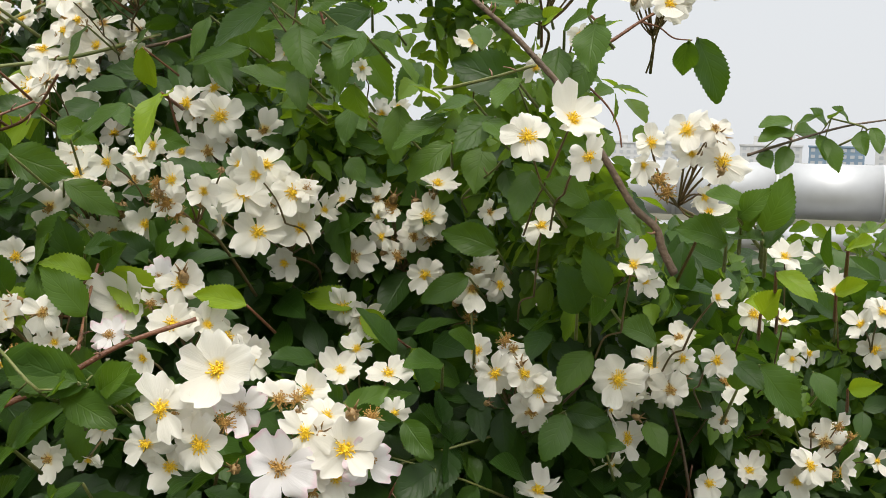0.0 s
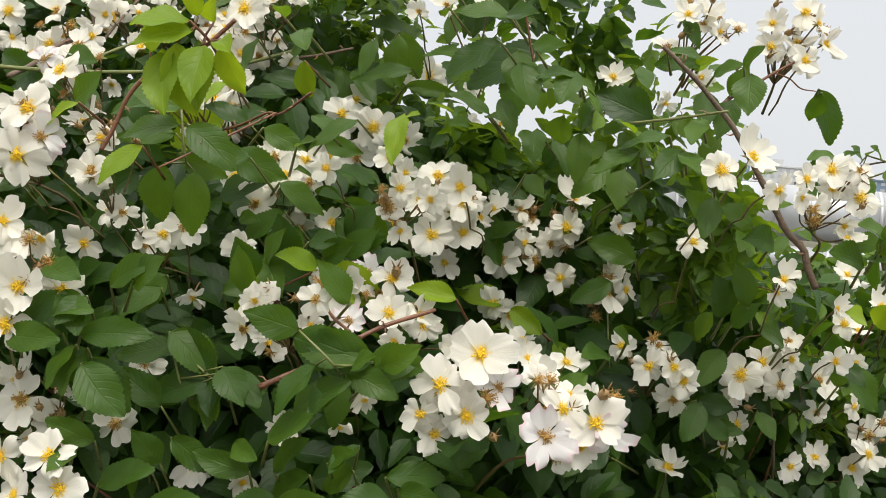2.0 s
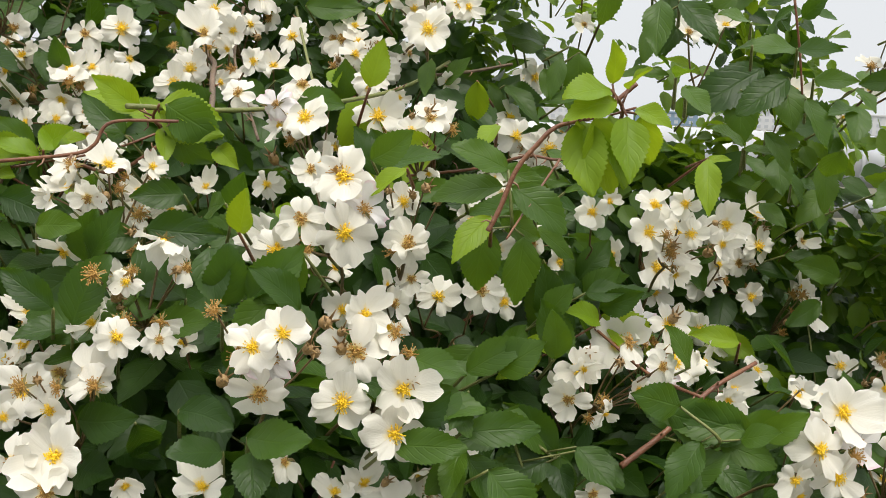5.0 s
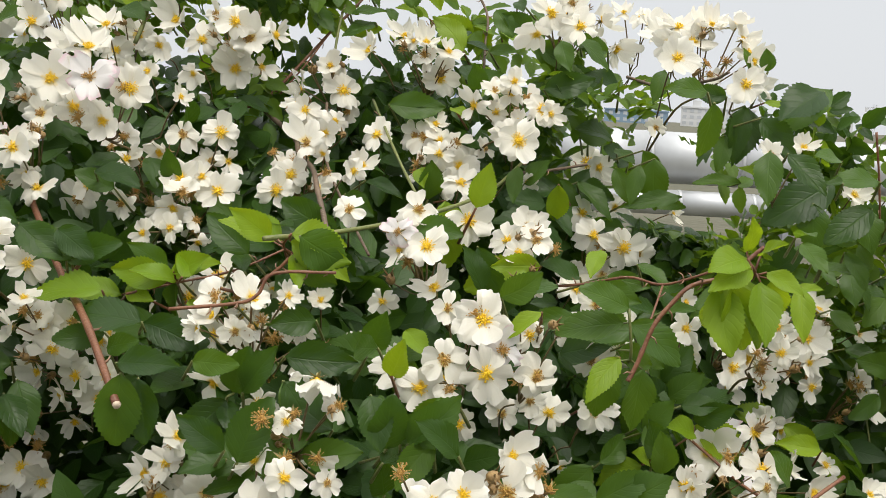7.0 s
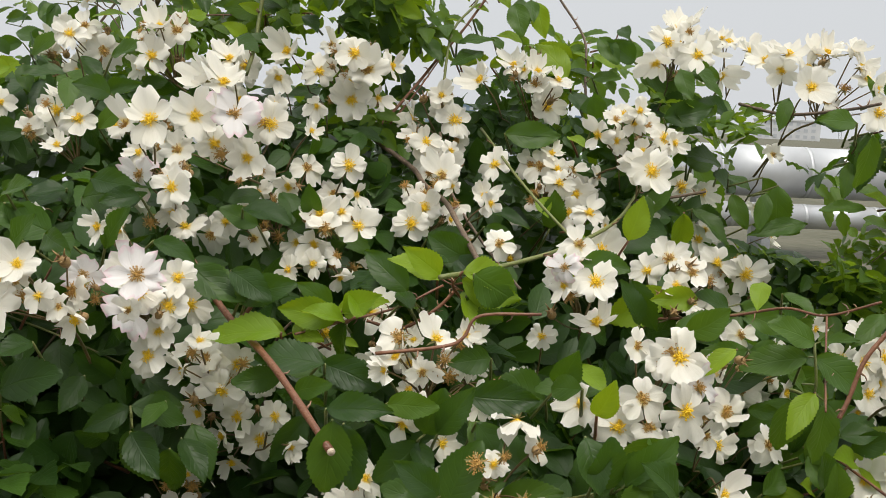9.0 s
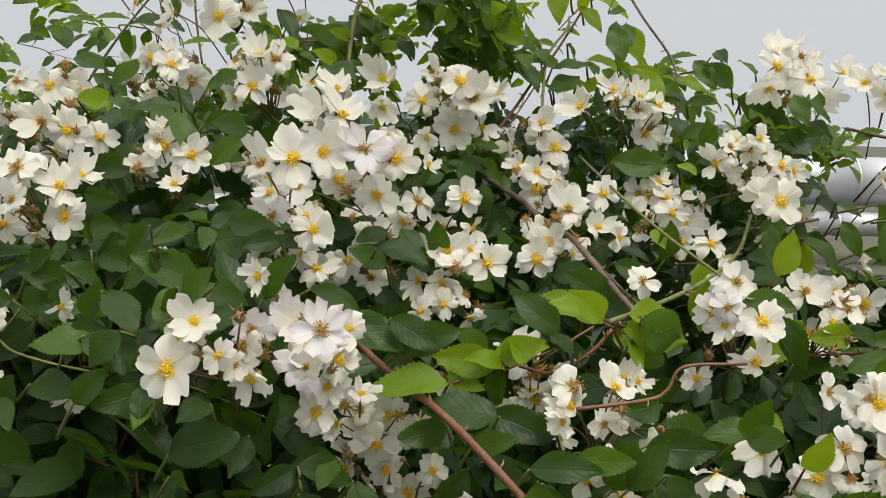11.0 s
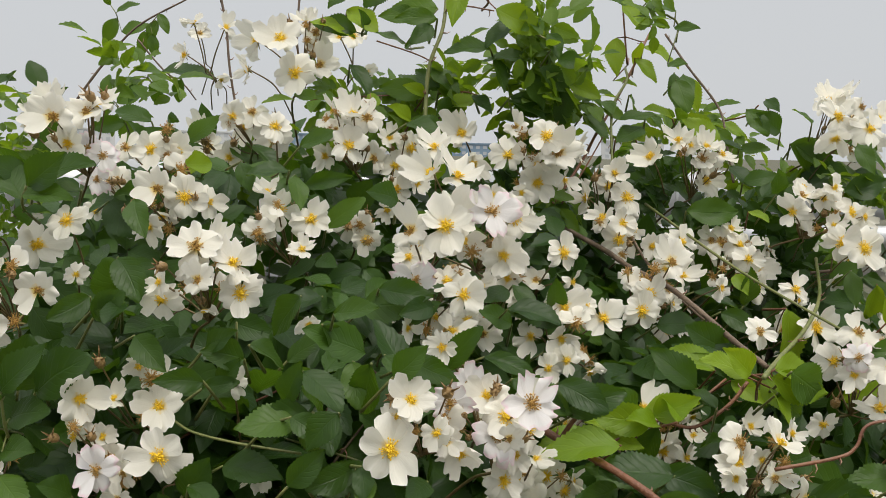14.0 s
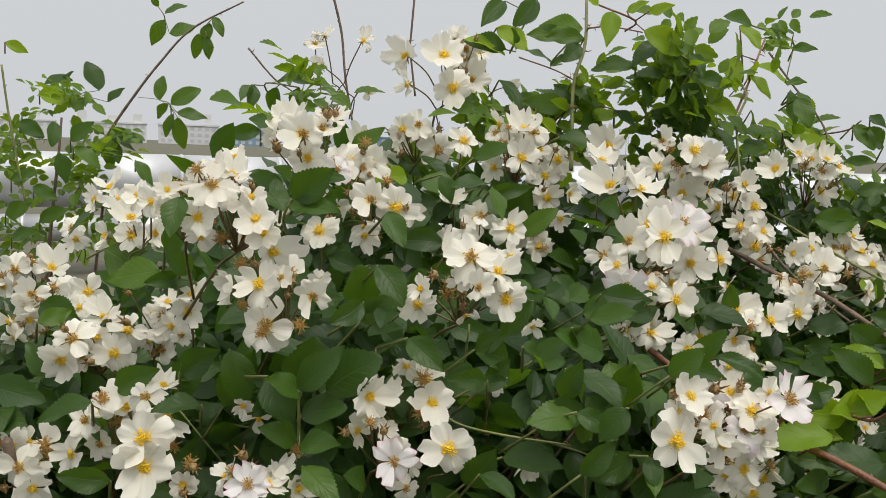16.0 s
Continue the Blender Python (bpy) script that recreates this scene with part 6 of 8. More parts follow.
spray("dark", (-0.627, 0.675, 1.438), (-0.630,0.647,1.465,-0.654,0.639,1.456,0.99,-20), (-0.630,0.645,1.466,-0.598,0.644,1.458,1.04,-8), (-0.629,0.640,1.455,-0.624,0.645,1.419,1.08,26))
spray("mid", (-0.605, 0.674, 1.416), (-0.609,0.640,1.442,-0.607,0.654,1.412,1.08,-3))
spray("dark", (-0.599, 0.679, 1.421), (-0.601,0.655,1.443,-0.590,0.632,1.428,1.01,-23))
spray("dark", (-0.698, 0.676, 1.455), (-0.696,0.640,1.480,-0.671,0.617,1.494,1.05,5))
spray("mid", (-0.698, 0.675, 1.444), (-0.696,0.638,1.469,-0.682,0.651,1.459,1.04,-27))
spray("dark", (-0.654, 0.683, 1.460), (-0.654,0.653,1.482,-0.667,0.638,1.466,0.92,-19))
spray("dark", (-0.497, 0.693, 1.486), (-0.505,0.662,1.507,-0.508,0.676,1.480,0.92,25))
spray("dark", (-0.471, 0.612, 1.432), (-0.483,0.582,1.456,-0.508,0.575,1.439,1.06,-22), (-0.479,0.583,1.460,-0.476,0.567,1.486,1.09,12), (-0.483,0.585,1.455,-0.481,0.563,1.444,0.90,-5))
spray("dark", (-0.652, 0.795, 1.553), (-0.653,0.761,1.571,-0.631,0.736,1.577,1.16,10))
spray("dark", (-0.662, 0.839, 1.555), (-0.662,0.804,1.573,-0.689,0.800,1.569,1.00,21))
spray("dark", (-0.631, 0.795, 1.561), (-0.633,0.764,1.578,-0.597,0.751,1.583,0.71,-28))
spray("dark", (-0.547, 0.790, 1.548), (-0.552,0.758,1.566,-0.526,0.735,1.563,1.02,-22))
spray("dark", (-0.489, 0.819, 1.540), (-0.497,0.785,1.558,-0.505,0.771,1.579,1.07,-17))
spray("dark", (-0.509, 0.840, 1.556), (-0.514,0.814,1.573,-0.510,0.791,1.557,1.08,-19))
spray("mid", (-0.668, 0.983, 1.636), (-0.668,0.954,1.650,-0.642,0.929,1.645,1.08,-10))
spray("dark", (-0.649, 1.082, 1.654), (-0.650,1.047,1.668,-0.625,1.023,1.654,0.94,-8))
spray("dark", (-0.686, 1.014, 1.638), (-0.685,0.982,1.652,-0.670,0.956,1.639,0.88,3))
spray("young", (-0.566, 0.981, 1.691), (-0.569,0.951,1.704,-0.550,0.964,1.711,0.95,18))
spray("young", (-0.508, 1.012, 1.678), (-0.513,0.983,1.691,-0.536,0.977,1.704,1.04,5))
spray("young", (-0.393, 0.947, 1.714), (-0.404,0.913,1.726,-0.389,0.889,1.713,0.88,28))
spray("young", (-0.479, 1.005, 1.690), (-0.485,0.977,1.703,-0.460,0.956,1.713,0.91,-18))
spray("young", (-0.493, 1.017, 1.702), (-0.498,0.987,1.714,-0.520,0.977,1.721,0.87,-23))
spray("dark", (-0.437, 0.970, 1.701), (-0.445,0.937,1.713,-0.413,0.923,1.698,0.92,21))
spray("dark", (-0.398, 0.948, 1.712), (-0.409,0.913,1.723,-0.410,0.912,1.686,0.89,2))
spray("mid", (-0.362, 0.965, 1.689), (-0.372,0.936,1.701,-0.360,0.912,1.684,0.96,-11))
spray("mid", (-0.163, 0.835, 1.672), (-0.177,0.814,1.686,-0.154,0.796,1.664,1.06,-24))
spray("dark", (-0.124, 0.868, 1.638), (-0.140,0.843,1.652,-0.184,0.860,1.653,1.01,-23))
spray("mid", (-0.119, 0.865, 1.646), (-0.139,0.836,1.660,-0.132,0.814,1.646,1.08,-2))
spray("mid", (-0.157, 0.964, 1.698), (-0.171,0.938,1.711,-0.165,0.916,1.693,1.09,14))
spray("mid", (-0.214, 0.811, 1.549), (-0.229,0.786,1.566,-0.218,0.769,1.588,1.08,-25))
spray("mid", (-0.173, 0.843, 1.554), (-0.191,0.815,1.571,-0.178,0.801,1.540,1.12,10))
spray("dark", (-0.156, 0.829, 1.548), (-0.174,0.802,1.566,-0.139,0.799,1.555,0.97,1))
spray("mid", (-0.126, 0.823, 1.581), (-0.143,0.799,1.597,-0.136,0.777,1.590,1.11,-21))
spray("mid", (-0.137, 0.872, 1.588), (-0.152,0.849,1.603,-0.117,0.850,1.614,1.09,15))
spray("mid", (-0.169, 0.609, 1.620), (-0.192,0.584,1.635,-0.192,0.588,1.600,0.91,-21))
spray("mid", (-0.153, 0.644, 1.627), (-0.177,0.616,1.642,-0.209,0.610,1.645,0.90,-8))
spray("dark", (-0.272, 0.874, 1.607), (-0.283,0.852,1.622,-0.318,0.854,1.626,0.90,22))
spray("dark", (-0.237, 0.911, 1.645), (-0.251,0.884,1.659,-0.243,0.861,1.645,1.17,-11))
spray("mid", (-0.171, 0.900, 1.666), (-0.187,0.873,1.680,-0.154,0.859,1.664,1.09,-3))
spray("mid", (-0.287, 0.933, 1.721), (-0.301,0.900,1.732,-0.303,0.880,1.708,1.15,15))
spray("mid", (-0.263, 0.950, 1.728), (-0.278,0.918,1.739,-0.284,0.897,1.721,0.90,4))
spray("mid", (-0.274, 0.940, 1.686), (-0.284,0.917,1.699,-0.290,0.899,1.710,1.06,-26))
spray("mid", (-0.331, 0.958, 1.686), (-0.343,0.925,1.698,-0.318,0.905,1.705,0.88,-22))
spray("mid", (-0.309, 0.947, 1.678), (-0.322,0.916,1.691,-0.353,0.912,1.682,1.14,27))
spray("mid", (-0.133, 0.807, 1.565), (-0.150,0.783,1.582,-0.148,0.764,1.558,0.88,28))
spray("young", (-0.206, 0.985, 1.690), (-0.218,0.961,1.704,-0.205,0.943,1.675,1.22,26))
spray("young", (-0.169, 1.001, 1.685), (-0.183,0.976,1.699,-0.164,0.953,1.691,0.93,-8))
spray("young", (-0.242, 0.472, 1.537), (-0.268,0.447,1.545,-0.268,0.431,1.514,0.99,10), (-0.264,0.441,1.548,-0.253,0.441,1.513,0.94,3), (-0.254,0.449,1.548,-0.251,0.432,1.518,0.90,-16), (-0.250,0.440,1.548,-0.254,0.423,1.521,0.93,-7), (-0.242,0.441,1.549,-0.231,0.451,1.525,0.97,27), (-0.271,0.445,1.545,-0.264,0.457,1.520,0.90,-1), (-0.258,0.441,1.559,-0.283,0.429,1.559,1.12,13), (-0.243,0.445,1.552,-0.239,0.423,1.548,0.88,5), (-0.255,0.446,1.562,-0.262,0.431,1.578,0.82,-6), (-0.247,0.446,1.560,-0.248,0.427,1.570,0.77,-17), (-0.256,0.439,1.554,-0.283,0.429,1.547,0.89,-5))
spray("mid", (-0.261, 0.555, 1.483), (-0.272,0.525,1.518,-0.300,0.522,1.532,1.02,4), (-0.273,0.528,1.509,-0.309,0.538,1.506,0.95,10), (-0.268,0.529,1.509,-0.241,0.512,1.491,1.10,-3), (-0.273,0.531,1.493,-0.244,0.536,1.482,1.02,13), (-0.280,0.527,1.487,-0.282,0.532,1.452,1.04,-11), (-0.262,0.522,1.484,-0.262,0.523,1.446,1.06,-20))
spray("young", (-0.279, 0.526, 1.478), (-0.288,0.502,1.496,-0.310,0.492,1.476,0.87,-2))
spray("young", (-0.243, 0.626, 1.525), (-0.252,0.600,1.540,-0.268,0.583,1.530,0.95,23))
spray("mid", (-0.182, 0.543, 1.597), (-0.196,0.517,1.609,-0.206,0.501,1.582,0.94,18))
spray("dark", (-0.172, 0.541, 1.598), (-0.190,0.509,1.608,-0.178,0.488,1.588,0.88,-1))
spray("dark", (-0.070, 0.584, 1.561), (-0.090,0.554,1.575,-0.123,0.551,1.557,0.92,5))
spray("mid", (-0.055, 0.584, 1.550), (-0.076,0.555,1.564,-0.068,0.537,1.539,1.11,-25))
spray("mid", (-0.068, 0.580, 1.578), (-0.084,0.557,1.592,-0.120,0.555,1.595,0.91,13))
spray("dark", (-0.068, 0.580, 1.579), (-0.088,0.551,1.592,-0.073,0.530,1.592,0.95,4))
spray("mid", (-0.052, 0.583, 1.562), (-0.070,0.558,1.576,-0.055,0.537,1.577,0.95,14))
spray("mid", (-0.069, 0.624, 1.518), (-0.087,0.597,1.533,-0.111,0.589,1.548,0.96,27))
spray("mid", (-0.069, 0.627, 1.516), (-0.088,0.598,1.532,-0.082,0.577,1.534,1.00,-21))
spray("mid", (-0.067, 0.606, 1.528), (-0.082,0.584,1.543,-0.077,0.563,1.525,0.90,-3))
spray("mid", (-0.039, 0.675, 1.511), (-0.056,0.648,1.526,-0.047,0.627,1.515,0.95,-19))
spray("mid", (-0.033, 0.641, 1.511), (-0.052,0.613,1.527,-0.058,0.595,1.506,0.99,15))
spray("mid", (-0.199, 0.491, 1.553), (-0.214,0.464,1.567,-0.218,0.445,1.575,0.88,-27))
spray("mid", (-0.189, 0.497, 1.549), (-0.204,0.471,1.563,-0.203,0.450,1.554,0.93,-1))
spray("mid", (-0.108, 0.570, 1.592), (-0.122,0.548,1.604,-0.147,0.537,1.610,0.93,17))
spray("mid", (-0.107, 0.568, 1.579), (-0.124,0.542,1.591,-0.126,0.563,1.591,0.90,-2))
spray("mid", (-0.006, 0.661, 1.494), (-0.023,0.636,1.511,-0.014,0.615,1.509,1.01,-20))
spray("mid", (-0.170, 0.491, 1.374), (-0.199,0.474,1.402,-0.163,0.461,1.393,1.02,25), (-0.196,0.466,1.407,-0.224,0.458,1.416,1.01,-26), (-0.167,0.456,1.392,-0.160,0.437,1.403,1.12,-13), (-0.186,0.461,1.390,-0.209,0.451,1.370,1.07,27))
spray("dark", (-0.236, 0.531, 1.351), (-0.237,0.495,1.379,-0.223,0.475,1.363,1.09,-12), (-0.242,0.508,1.371,-0.270,0.518,1.395,1.08,-26), (-0.267,0.513,1.386,-0.298,0.508,1.381,0.92,-2), (-0.245,0.508,1.369,-0.276,0.504,1.360,1.21,2), (-0.242,0.507,1.368,-0.245,0.487,1.356,1.11,16))
spray("dark", (-0.261, 0.524, 1.329), (-0.270,0.502,1.353,-0.292,0.495,1.375,1.02,6))
spray("dark", (-0.297, 0.515, 1.358), (-0.307,0.487,1.382,-0.309,0.468,1.366,1.18,9))
spray("mid", (-0.163, 0.663, 1.411), (-0.174,0.639,1.430,-0.155,0.624,1.452,1.14,7))
spray("dark", (-0.173, 0.610, 1.414), (-0.188,0.581,1.434,-0.169,0.562,1.447,0.98,25))
spray("dark", (-0.163, 0.663, 1.411), (-0.177,0.632,1.432,-0.190,0.655,1.441,1.08,14))
spray("dark", (-0.218, 0.579, 1.398), (-0.229,0.555,1.419,-0.239,0.546,1.446,1.10,15))
spray("young", (-0.019, 0.694, 1.367), (-0.055,0.672,1.399,-0.091,0.682,1.407,0.94,11), (-0.049,0.670,1.397,-0.029,0.651,1.383,0.94,17), (-0.026,0.667,1.380,-0.063,0.679,1.384,0.87,21), (-0.017,0.662,1.376,0.007,0.648,1.351,0.92,-2))
spray("dark", (-0.493, 0.558, 1.425), (-0.491,0.525,1.447,-0.513,0.522,1.466,0.99,-5))
spray("dark", (-0.484, 0.563, 1.416), (-0.483,0.535,1.437,-0.470,0.527,1.471,1.06,4))
spray("dark", (-0.487, 0.585, 1.410), (-0.486,0.555,1.432,-0.511,0.548,1.429,1.05,20))
spray("dark", (-0.428, 0.584, 1.425), (-0.430,0.553,1.446,-0.453,0.573,1.466,1.13,-5))
spray("dark", (-0.412, 0.531, 1.432), (-0.415,0.499,1.453,-0.416,0.486,1.480,1.15,23))
spray("mid", (-0.445, 0.585, 1.411), (-0.446,0.553,1.433,-0.421,0.531,1.442,0.92,2))
spray("dark", (-0.414, 0.528, 1.425), (-0.417,0.498,1.446,-0.401,0.514,1.449,0.94,-17))
spray("dark", (-0.433, 0.534, 1.380), (-0.435,0.504,1.403,-0.416,0.480,1.403,1.02,-2))
spray("dark", (-0.416, 0.488, 1.373), (-0.420,0.453,1.399,-0.441,0.442,1.406,1.09,19))
spray("dark", (-0.403, 0.484, 1.373), (-0.408,0.450,1.400,-0.410,0.430,1.387,1.34,-7))
spray("mid", (-0.406, 0.481, 1.381), (-0.410,0.450,1.406,-0.390,0.427,1.413,1.00,-4))
spray("dark", (-0.481, 0.563, 1.367), (-0.480,0.530,1.392,-0.457,0.507,1.399,1.07,25))
spray("dark", (-0.482, 0.576, 1.337), (-0.481,0.544,1.363,-0.465,0.520,1.368,1.23,-7))
spray("dark", (-0.453, 0.556, 1.367), (-0.454,0.529,1.390,-0.448,0.543,1.366,1.12,-26))
spray("mid", (-0.462, 0.582, 1.397), (-0.462,0.549,1.420,-0.498,0.556,1.418,0.88,25))
spray("dark", (-0.402, 0.522, 1.437), (-0.406,0.493,1.457,-0.386,0.479,1.483,1.07,19))
spray("mid", (-0.486, 0.830, 1.537), (-0.485,0.797,1.552,-0.454,0.782,1.536,0.91,-5))
spray("dark", (-0.473, 0.688, 1.501), (-0.472,0.661,1.517,-0.455,0.675,1.516,1.05,-22))
spray("dark", (-0.411, 0.758, 1.523), (-0.414,0.721,1.539,-0.400,0.697,1.524,1.11,7))
spray("young", (-0.506, 0.683, 1.497), (-0.503,0.648,1.513,-0.494,0.666,1.528,1.22,23))
spray("young", (-0.400, 0.738, 1.500), (-0.402,0.712,1.516,-0.392,0.688,1.505,0.88,12))
spray("young", (-0.254, 0.723, 1.504), (-0.264,0.690,1.520,-0.305,0.700,1.496,0.96,-26))
spray("young", (-0.271, 0.661, 1.509), (-0.281,0.627,1.525,-0.313,0.624,1.525,0.96,-28))
spray("dark", (-0.452, 0.634, 1.452), (-0.452,0.603,1.471,-0.479,0.596,1.468,1.07,-20))
spray("dark", (-0.449, 0.634, 1.456), (-0.449,0.598,1.476,-0.409,0.585,1.475,0.90,14))
spray("dark", (-0.413, 0.722, 1.469), (-0.415,0.689,1.487,-0.452,0.700,1.479,0.93,-2))
spray("dark", (-0.527, 0.666, 1.471), (-0.525,0.639,1.488,-0.499,0.615,1.479,0.97,12))
spray("mid", (-0.504, 0.616, 1.459), (-0.502,0.581,1.479,-0.486,0.556,1.483,0.91,22))
spray("dark", (-0.360, 0.659, 1.532), (-0.364,0.633,1.547,-0.344,0.610,1.548,0.99,10))
spray("dark", (-0.412, 0.803, 1.529), (-0.414,0.777,1.544,-0.398,0.754,1.550,1.19,-9))
spray("dark", (-0.292, 0.893, 1.594), (-0.296,0.868,1.608,-0.294,0.862,1.569,0.76,4))
spray("dark", (-0.379, 0.777, 1.542), (-0.383,0.745,1.557,-0.371,0.721,1.546,0.92,24))
spray("mid", (-0.263, 0.637, 1.479), (-0.252,0.609,1.494,-0.214,0.608,1.482,0.95,17))
spray("mid", (-0.229, 0.639, 1.462), (-0.219,0.611,1.478,-0.187,0.614,1.461,1.00,-12))
spray("mid", (-0.149, 0.763, 1.582), (-0.143,0.734,1.593,-0.142,0.730,1.553,1.11,18))
spray("mid", (-0.148, 0.791, 1.588), (-0.142,0.755,1.598,-0.123,0.752,1.564,0.94,1))
spray("mid", (-0.067, 0.674, 1.558), (-0.064,0.643,1.570,-0.066,0.633,1.534,1.02,12))
spray("mid", (0.006, 0.666, 1.491), (0.005,0.635,1.506,-0.021,0.623,1.487,0.96,-8))
spray("mid", (-0.057, 0.657, 1.480), (-0.055,0.624,1.496,-0.046,0.604,1.484,0.97,8))
spray("dark", (-0.181, 0.681, 1.422), (-0.172,0.647,1.440,-0.156,0.637,1.467,1.15,17))
spray("mid", (-0.176, 0.681, 1.419), (-0.167,0.646,1.437,-0.147,0.662,1.447,0.99,6))
spray("dark", (-0.182, 0.671, 1.411), (-0.173,0.638,1.430,-0.196,0.628,1.448,1.06,4))
spray("dark", (-0.047, 0.683, 1.576), (-0.045,0.648,1.586,-0.099,0.646,1.559,0.84,-4))
spray("dark", (-0.072, 0.718, 1.429), (-0.068,0.687,1.446,-0.046,0.673,1.460,1.06,-20))
spray("dark", (-0.015, 0.637, 1.539), (-0.014,0.608,1.551,-0.026,0.589,1.532,0.89,-16))
spray("mid", (-0.204, 0.736, 1.492), (-0.194,0.700,1.507,-0.167,0.682,1.502,0.89,22))
spray("mid", (-0.246, 0.675, 1.499), (-0.234,0.641,1.513,-0.206,0.625,1.502,0.94,15))
spray("dark", (0.144, 0.634, 1.556), (0.137,0.602,1.567,0.138,0.616,1.546,1.03,-26))
spray("dark", (0.155, 0.659, 1.560), (0.149,0.633,1.572,0.165,0.629,1.535,0.86,-9))
spray("mid", (0.021, 0.660, 1.564), (0.020,0.632,1.576,0.021,0.610,1.563,0.87,-18))
spray("dark", (0.057, 0.660, 1.572), (0.055,0.630,1.583,0.031,0.645,1.581,1.02,-21))
spray("mid", (0.070, 0.659, 1.552), (0.067,0.629,1.564,0.063,0.611,1.539,1.12,-11))
spray("mid", (0.073, 0.660, 1.562), (0.069,0.624,1.573,0.078,0.606,1.584,1.14,-12))
spray("young", (0.059, 0.660, 1.567), (0.056,0.629,1.578,0.064,0.610,1.584,0.91,21))
spray("mid", (0.303, 0.935, 1.509), (0.298,0.907,1.535,0.268,0.891,1.535,0.88,12), (0.298,0.901,1.525,0.265,0.887,1.521,0.97,13), (0.285,0.900,1.522,0.297,0.920,1.534,0.91,-2), (0.303,0.908,1.534,0.314,0.891,1.542,0.90,-17), (0.300,0.909,1.525,0.328,0.926,1.531,1.05,7), (0.296,0.908,1.513,0.284,0.889,1.494,1.07,-21), (0.274,0.909,1.510,0.274,0.888,1.497,1.00,18))
spray("mid", (0.350, 0.936, 1.516), (0.328,0.909,1.533,0.312,0.892,1.547,0.98,8), (0.329,0.902,1.538,0.328,0.883,1.547,0.96,-28), (0.344,0.904,1.536,0.330,0.886,1.549,0.87,8), (0.326,0.906,1.521,0.337,0.891,1.495,1.17,-27), (0.322,0.908,1.524,0.323,0.888,1.507,0.92,-18), (0.358,0.909,1.528,0.354,0.889,1.510,0.95,17), (0.368,0.909,1.531,0.367,0.889,1.514,0.96,-2))
spray("mid", (0.169, 0.554, 1.448), (0.160,0.523,1.465,0.168,0.513,1.494,1.12,1))
spray("mid", (0.162, 0.555, 1.461), (0.155,0.531,1.477,0.134,0.513,1.487,0.88,2))
spray("dark", (0.172, 0.556, 1.439), (0.162,0.523,1.457,0.178,0.539,1.482,0.91,-21))
spray("mid", (0.152, 0.561, 1.441), (0.146,0.537,1.458,0.120,0.521,1.467,0.99,-12))
spray("dark", (0.170, 0.555, 1.444), (0.160,0.522,1.461,0.148,0.541,1.465,1.00,20))
spray("mid", (0.158, 0.556, 1.451), (0.151,0.530,1.467,0.153,0.512,1.482,1.04,4))
spray("dark", (0.098, 0.582, 1.451), (0.093,0.550,1.468,0.067,0.533,1.469,0.98,-25))
spray("mid", (0.075, 0.683, 1.442), (0.072,0.654,1.459,0.064,0.674,1.477,1.13,4))
spray("mid", (-0.173, 0.497, 1.368), (-0.156,0.464,1.393,-0.193,0.465,1.403,1.09,-28), (-0.157,0.473,1.395,-0.129,0.457,1.393,1.19,24), (-0.172,0.471,1.383,-0.190,0.457,1.366,0.95,11), (-0.170,0.471,1.386,-0.145,0.453,1.379,0.98,6))
spray("young", (-0.215, 0.607, 1.399), (-0.190,0.574,1.427,-0.215,0.563,1.437,0.96,7), (-0.186,0.582,1.430,-0.148,0.580,1.407,0.94,11), (-0.220,0.576,1.409,-0.235,0.561,1.422,0.93,7), (-0.223,0.579,1.406,-0.248,0.594,1.390,1.09,6))
spray("mid", (-0.181, 0.532, 1.397), (-0.170,0.503,1.417,-0.187,0.493,1.442,1.05,25))
spray("mid", (-0.045, 0.582, 1.344), (-0.043,0.557,1.365,-0.014,0.570,1.373,0.96,-25))
spray("dark", (-0.045, 0.546, 1.344), (-0.043,0.515,1.367,-0.020,0.499,1.371,1.10,20))
spray("dark", (-0.052, 0.576, 1.346), (-0.049,0.546,1.368,-0.063,0.529,1.378,0.88,-21))
spray("mid", (-0.018, 0.586, 1.333), (-0.017,0.556,1.356,-0.004,0.537,1.343,1.10,8))
spray("dark", (0.000, 0.591, 1.305), (0.000,0.559,1.329,-0.019,0.542,1.322,1.22,-18))
spray("dark", (-0.069, 0.596, 1.364), (-0.066,0.565,1.386,-0.085,0.548,1.394,1.00,20))
spray("mid", (0.003, 0.613, 1.361), (0.003,0.582,1.382,-0.017,0.565,1.387,1.07,15))
spray("mid", (0.115, 0.659, 1.305), (0.111,0.634,1.327,0.081,0.622,1.337,1.17,-15))
spray("mid", (0.210, 0.677, 1.353), (0.200,0.646,1.374,0.232,0.643,1.344,1.05,-14))
spray("mid", (0.022, 0.627, 1.371), (0.021,0.603,1.390,0.011,0.584,1.401,0.97,-19))
spray("mid", (0.079, 0.633, 1.327), (0.075,0.600,1.351,0.062,0.584,1.330,1.16,-17))
spray("mid", (0.094, 0.637, 1.365), (0.089,0.604,1.387,0.070,0.589,1.366,1.02,-15))
spray("dark", (0.183, 0.639, 1.362), (0.173,0.606,1.383,0.185,0.588,1.374,1.14,-9))
spray("dark", (0.183, 0.678, 1.324), (0.176,0.651,1.346,0.150,0.634,1.353,1.05,0))
spray("mid", (0.129, 0.618, 1.377), (0.123,0.588,1.397,0.102,0.571,1.409,1.09,-2))
spray("dark", (0.090, 0.619, 1.388), (0.085,0.586,1.408,0.093,0.569,1.426,1.14,-13))
spray("dark", (0.080, 0.606, 1.394), (0.077,0.581,1.413,0.068,0.569,1.441,1.25,22))
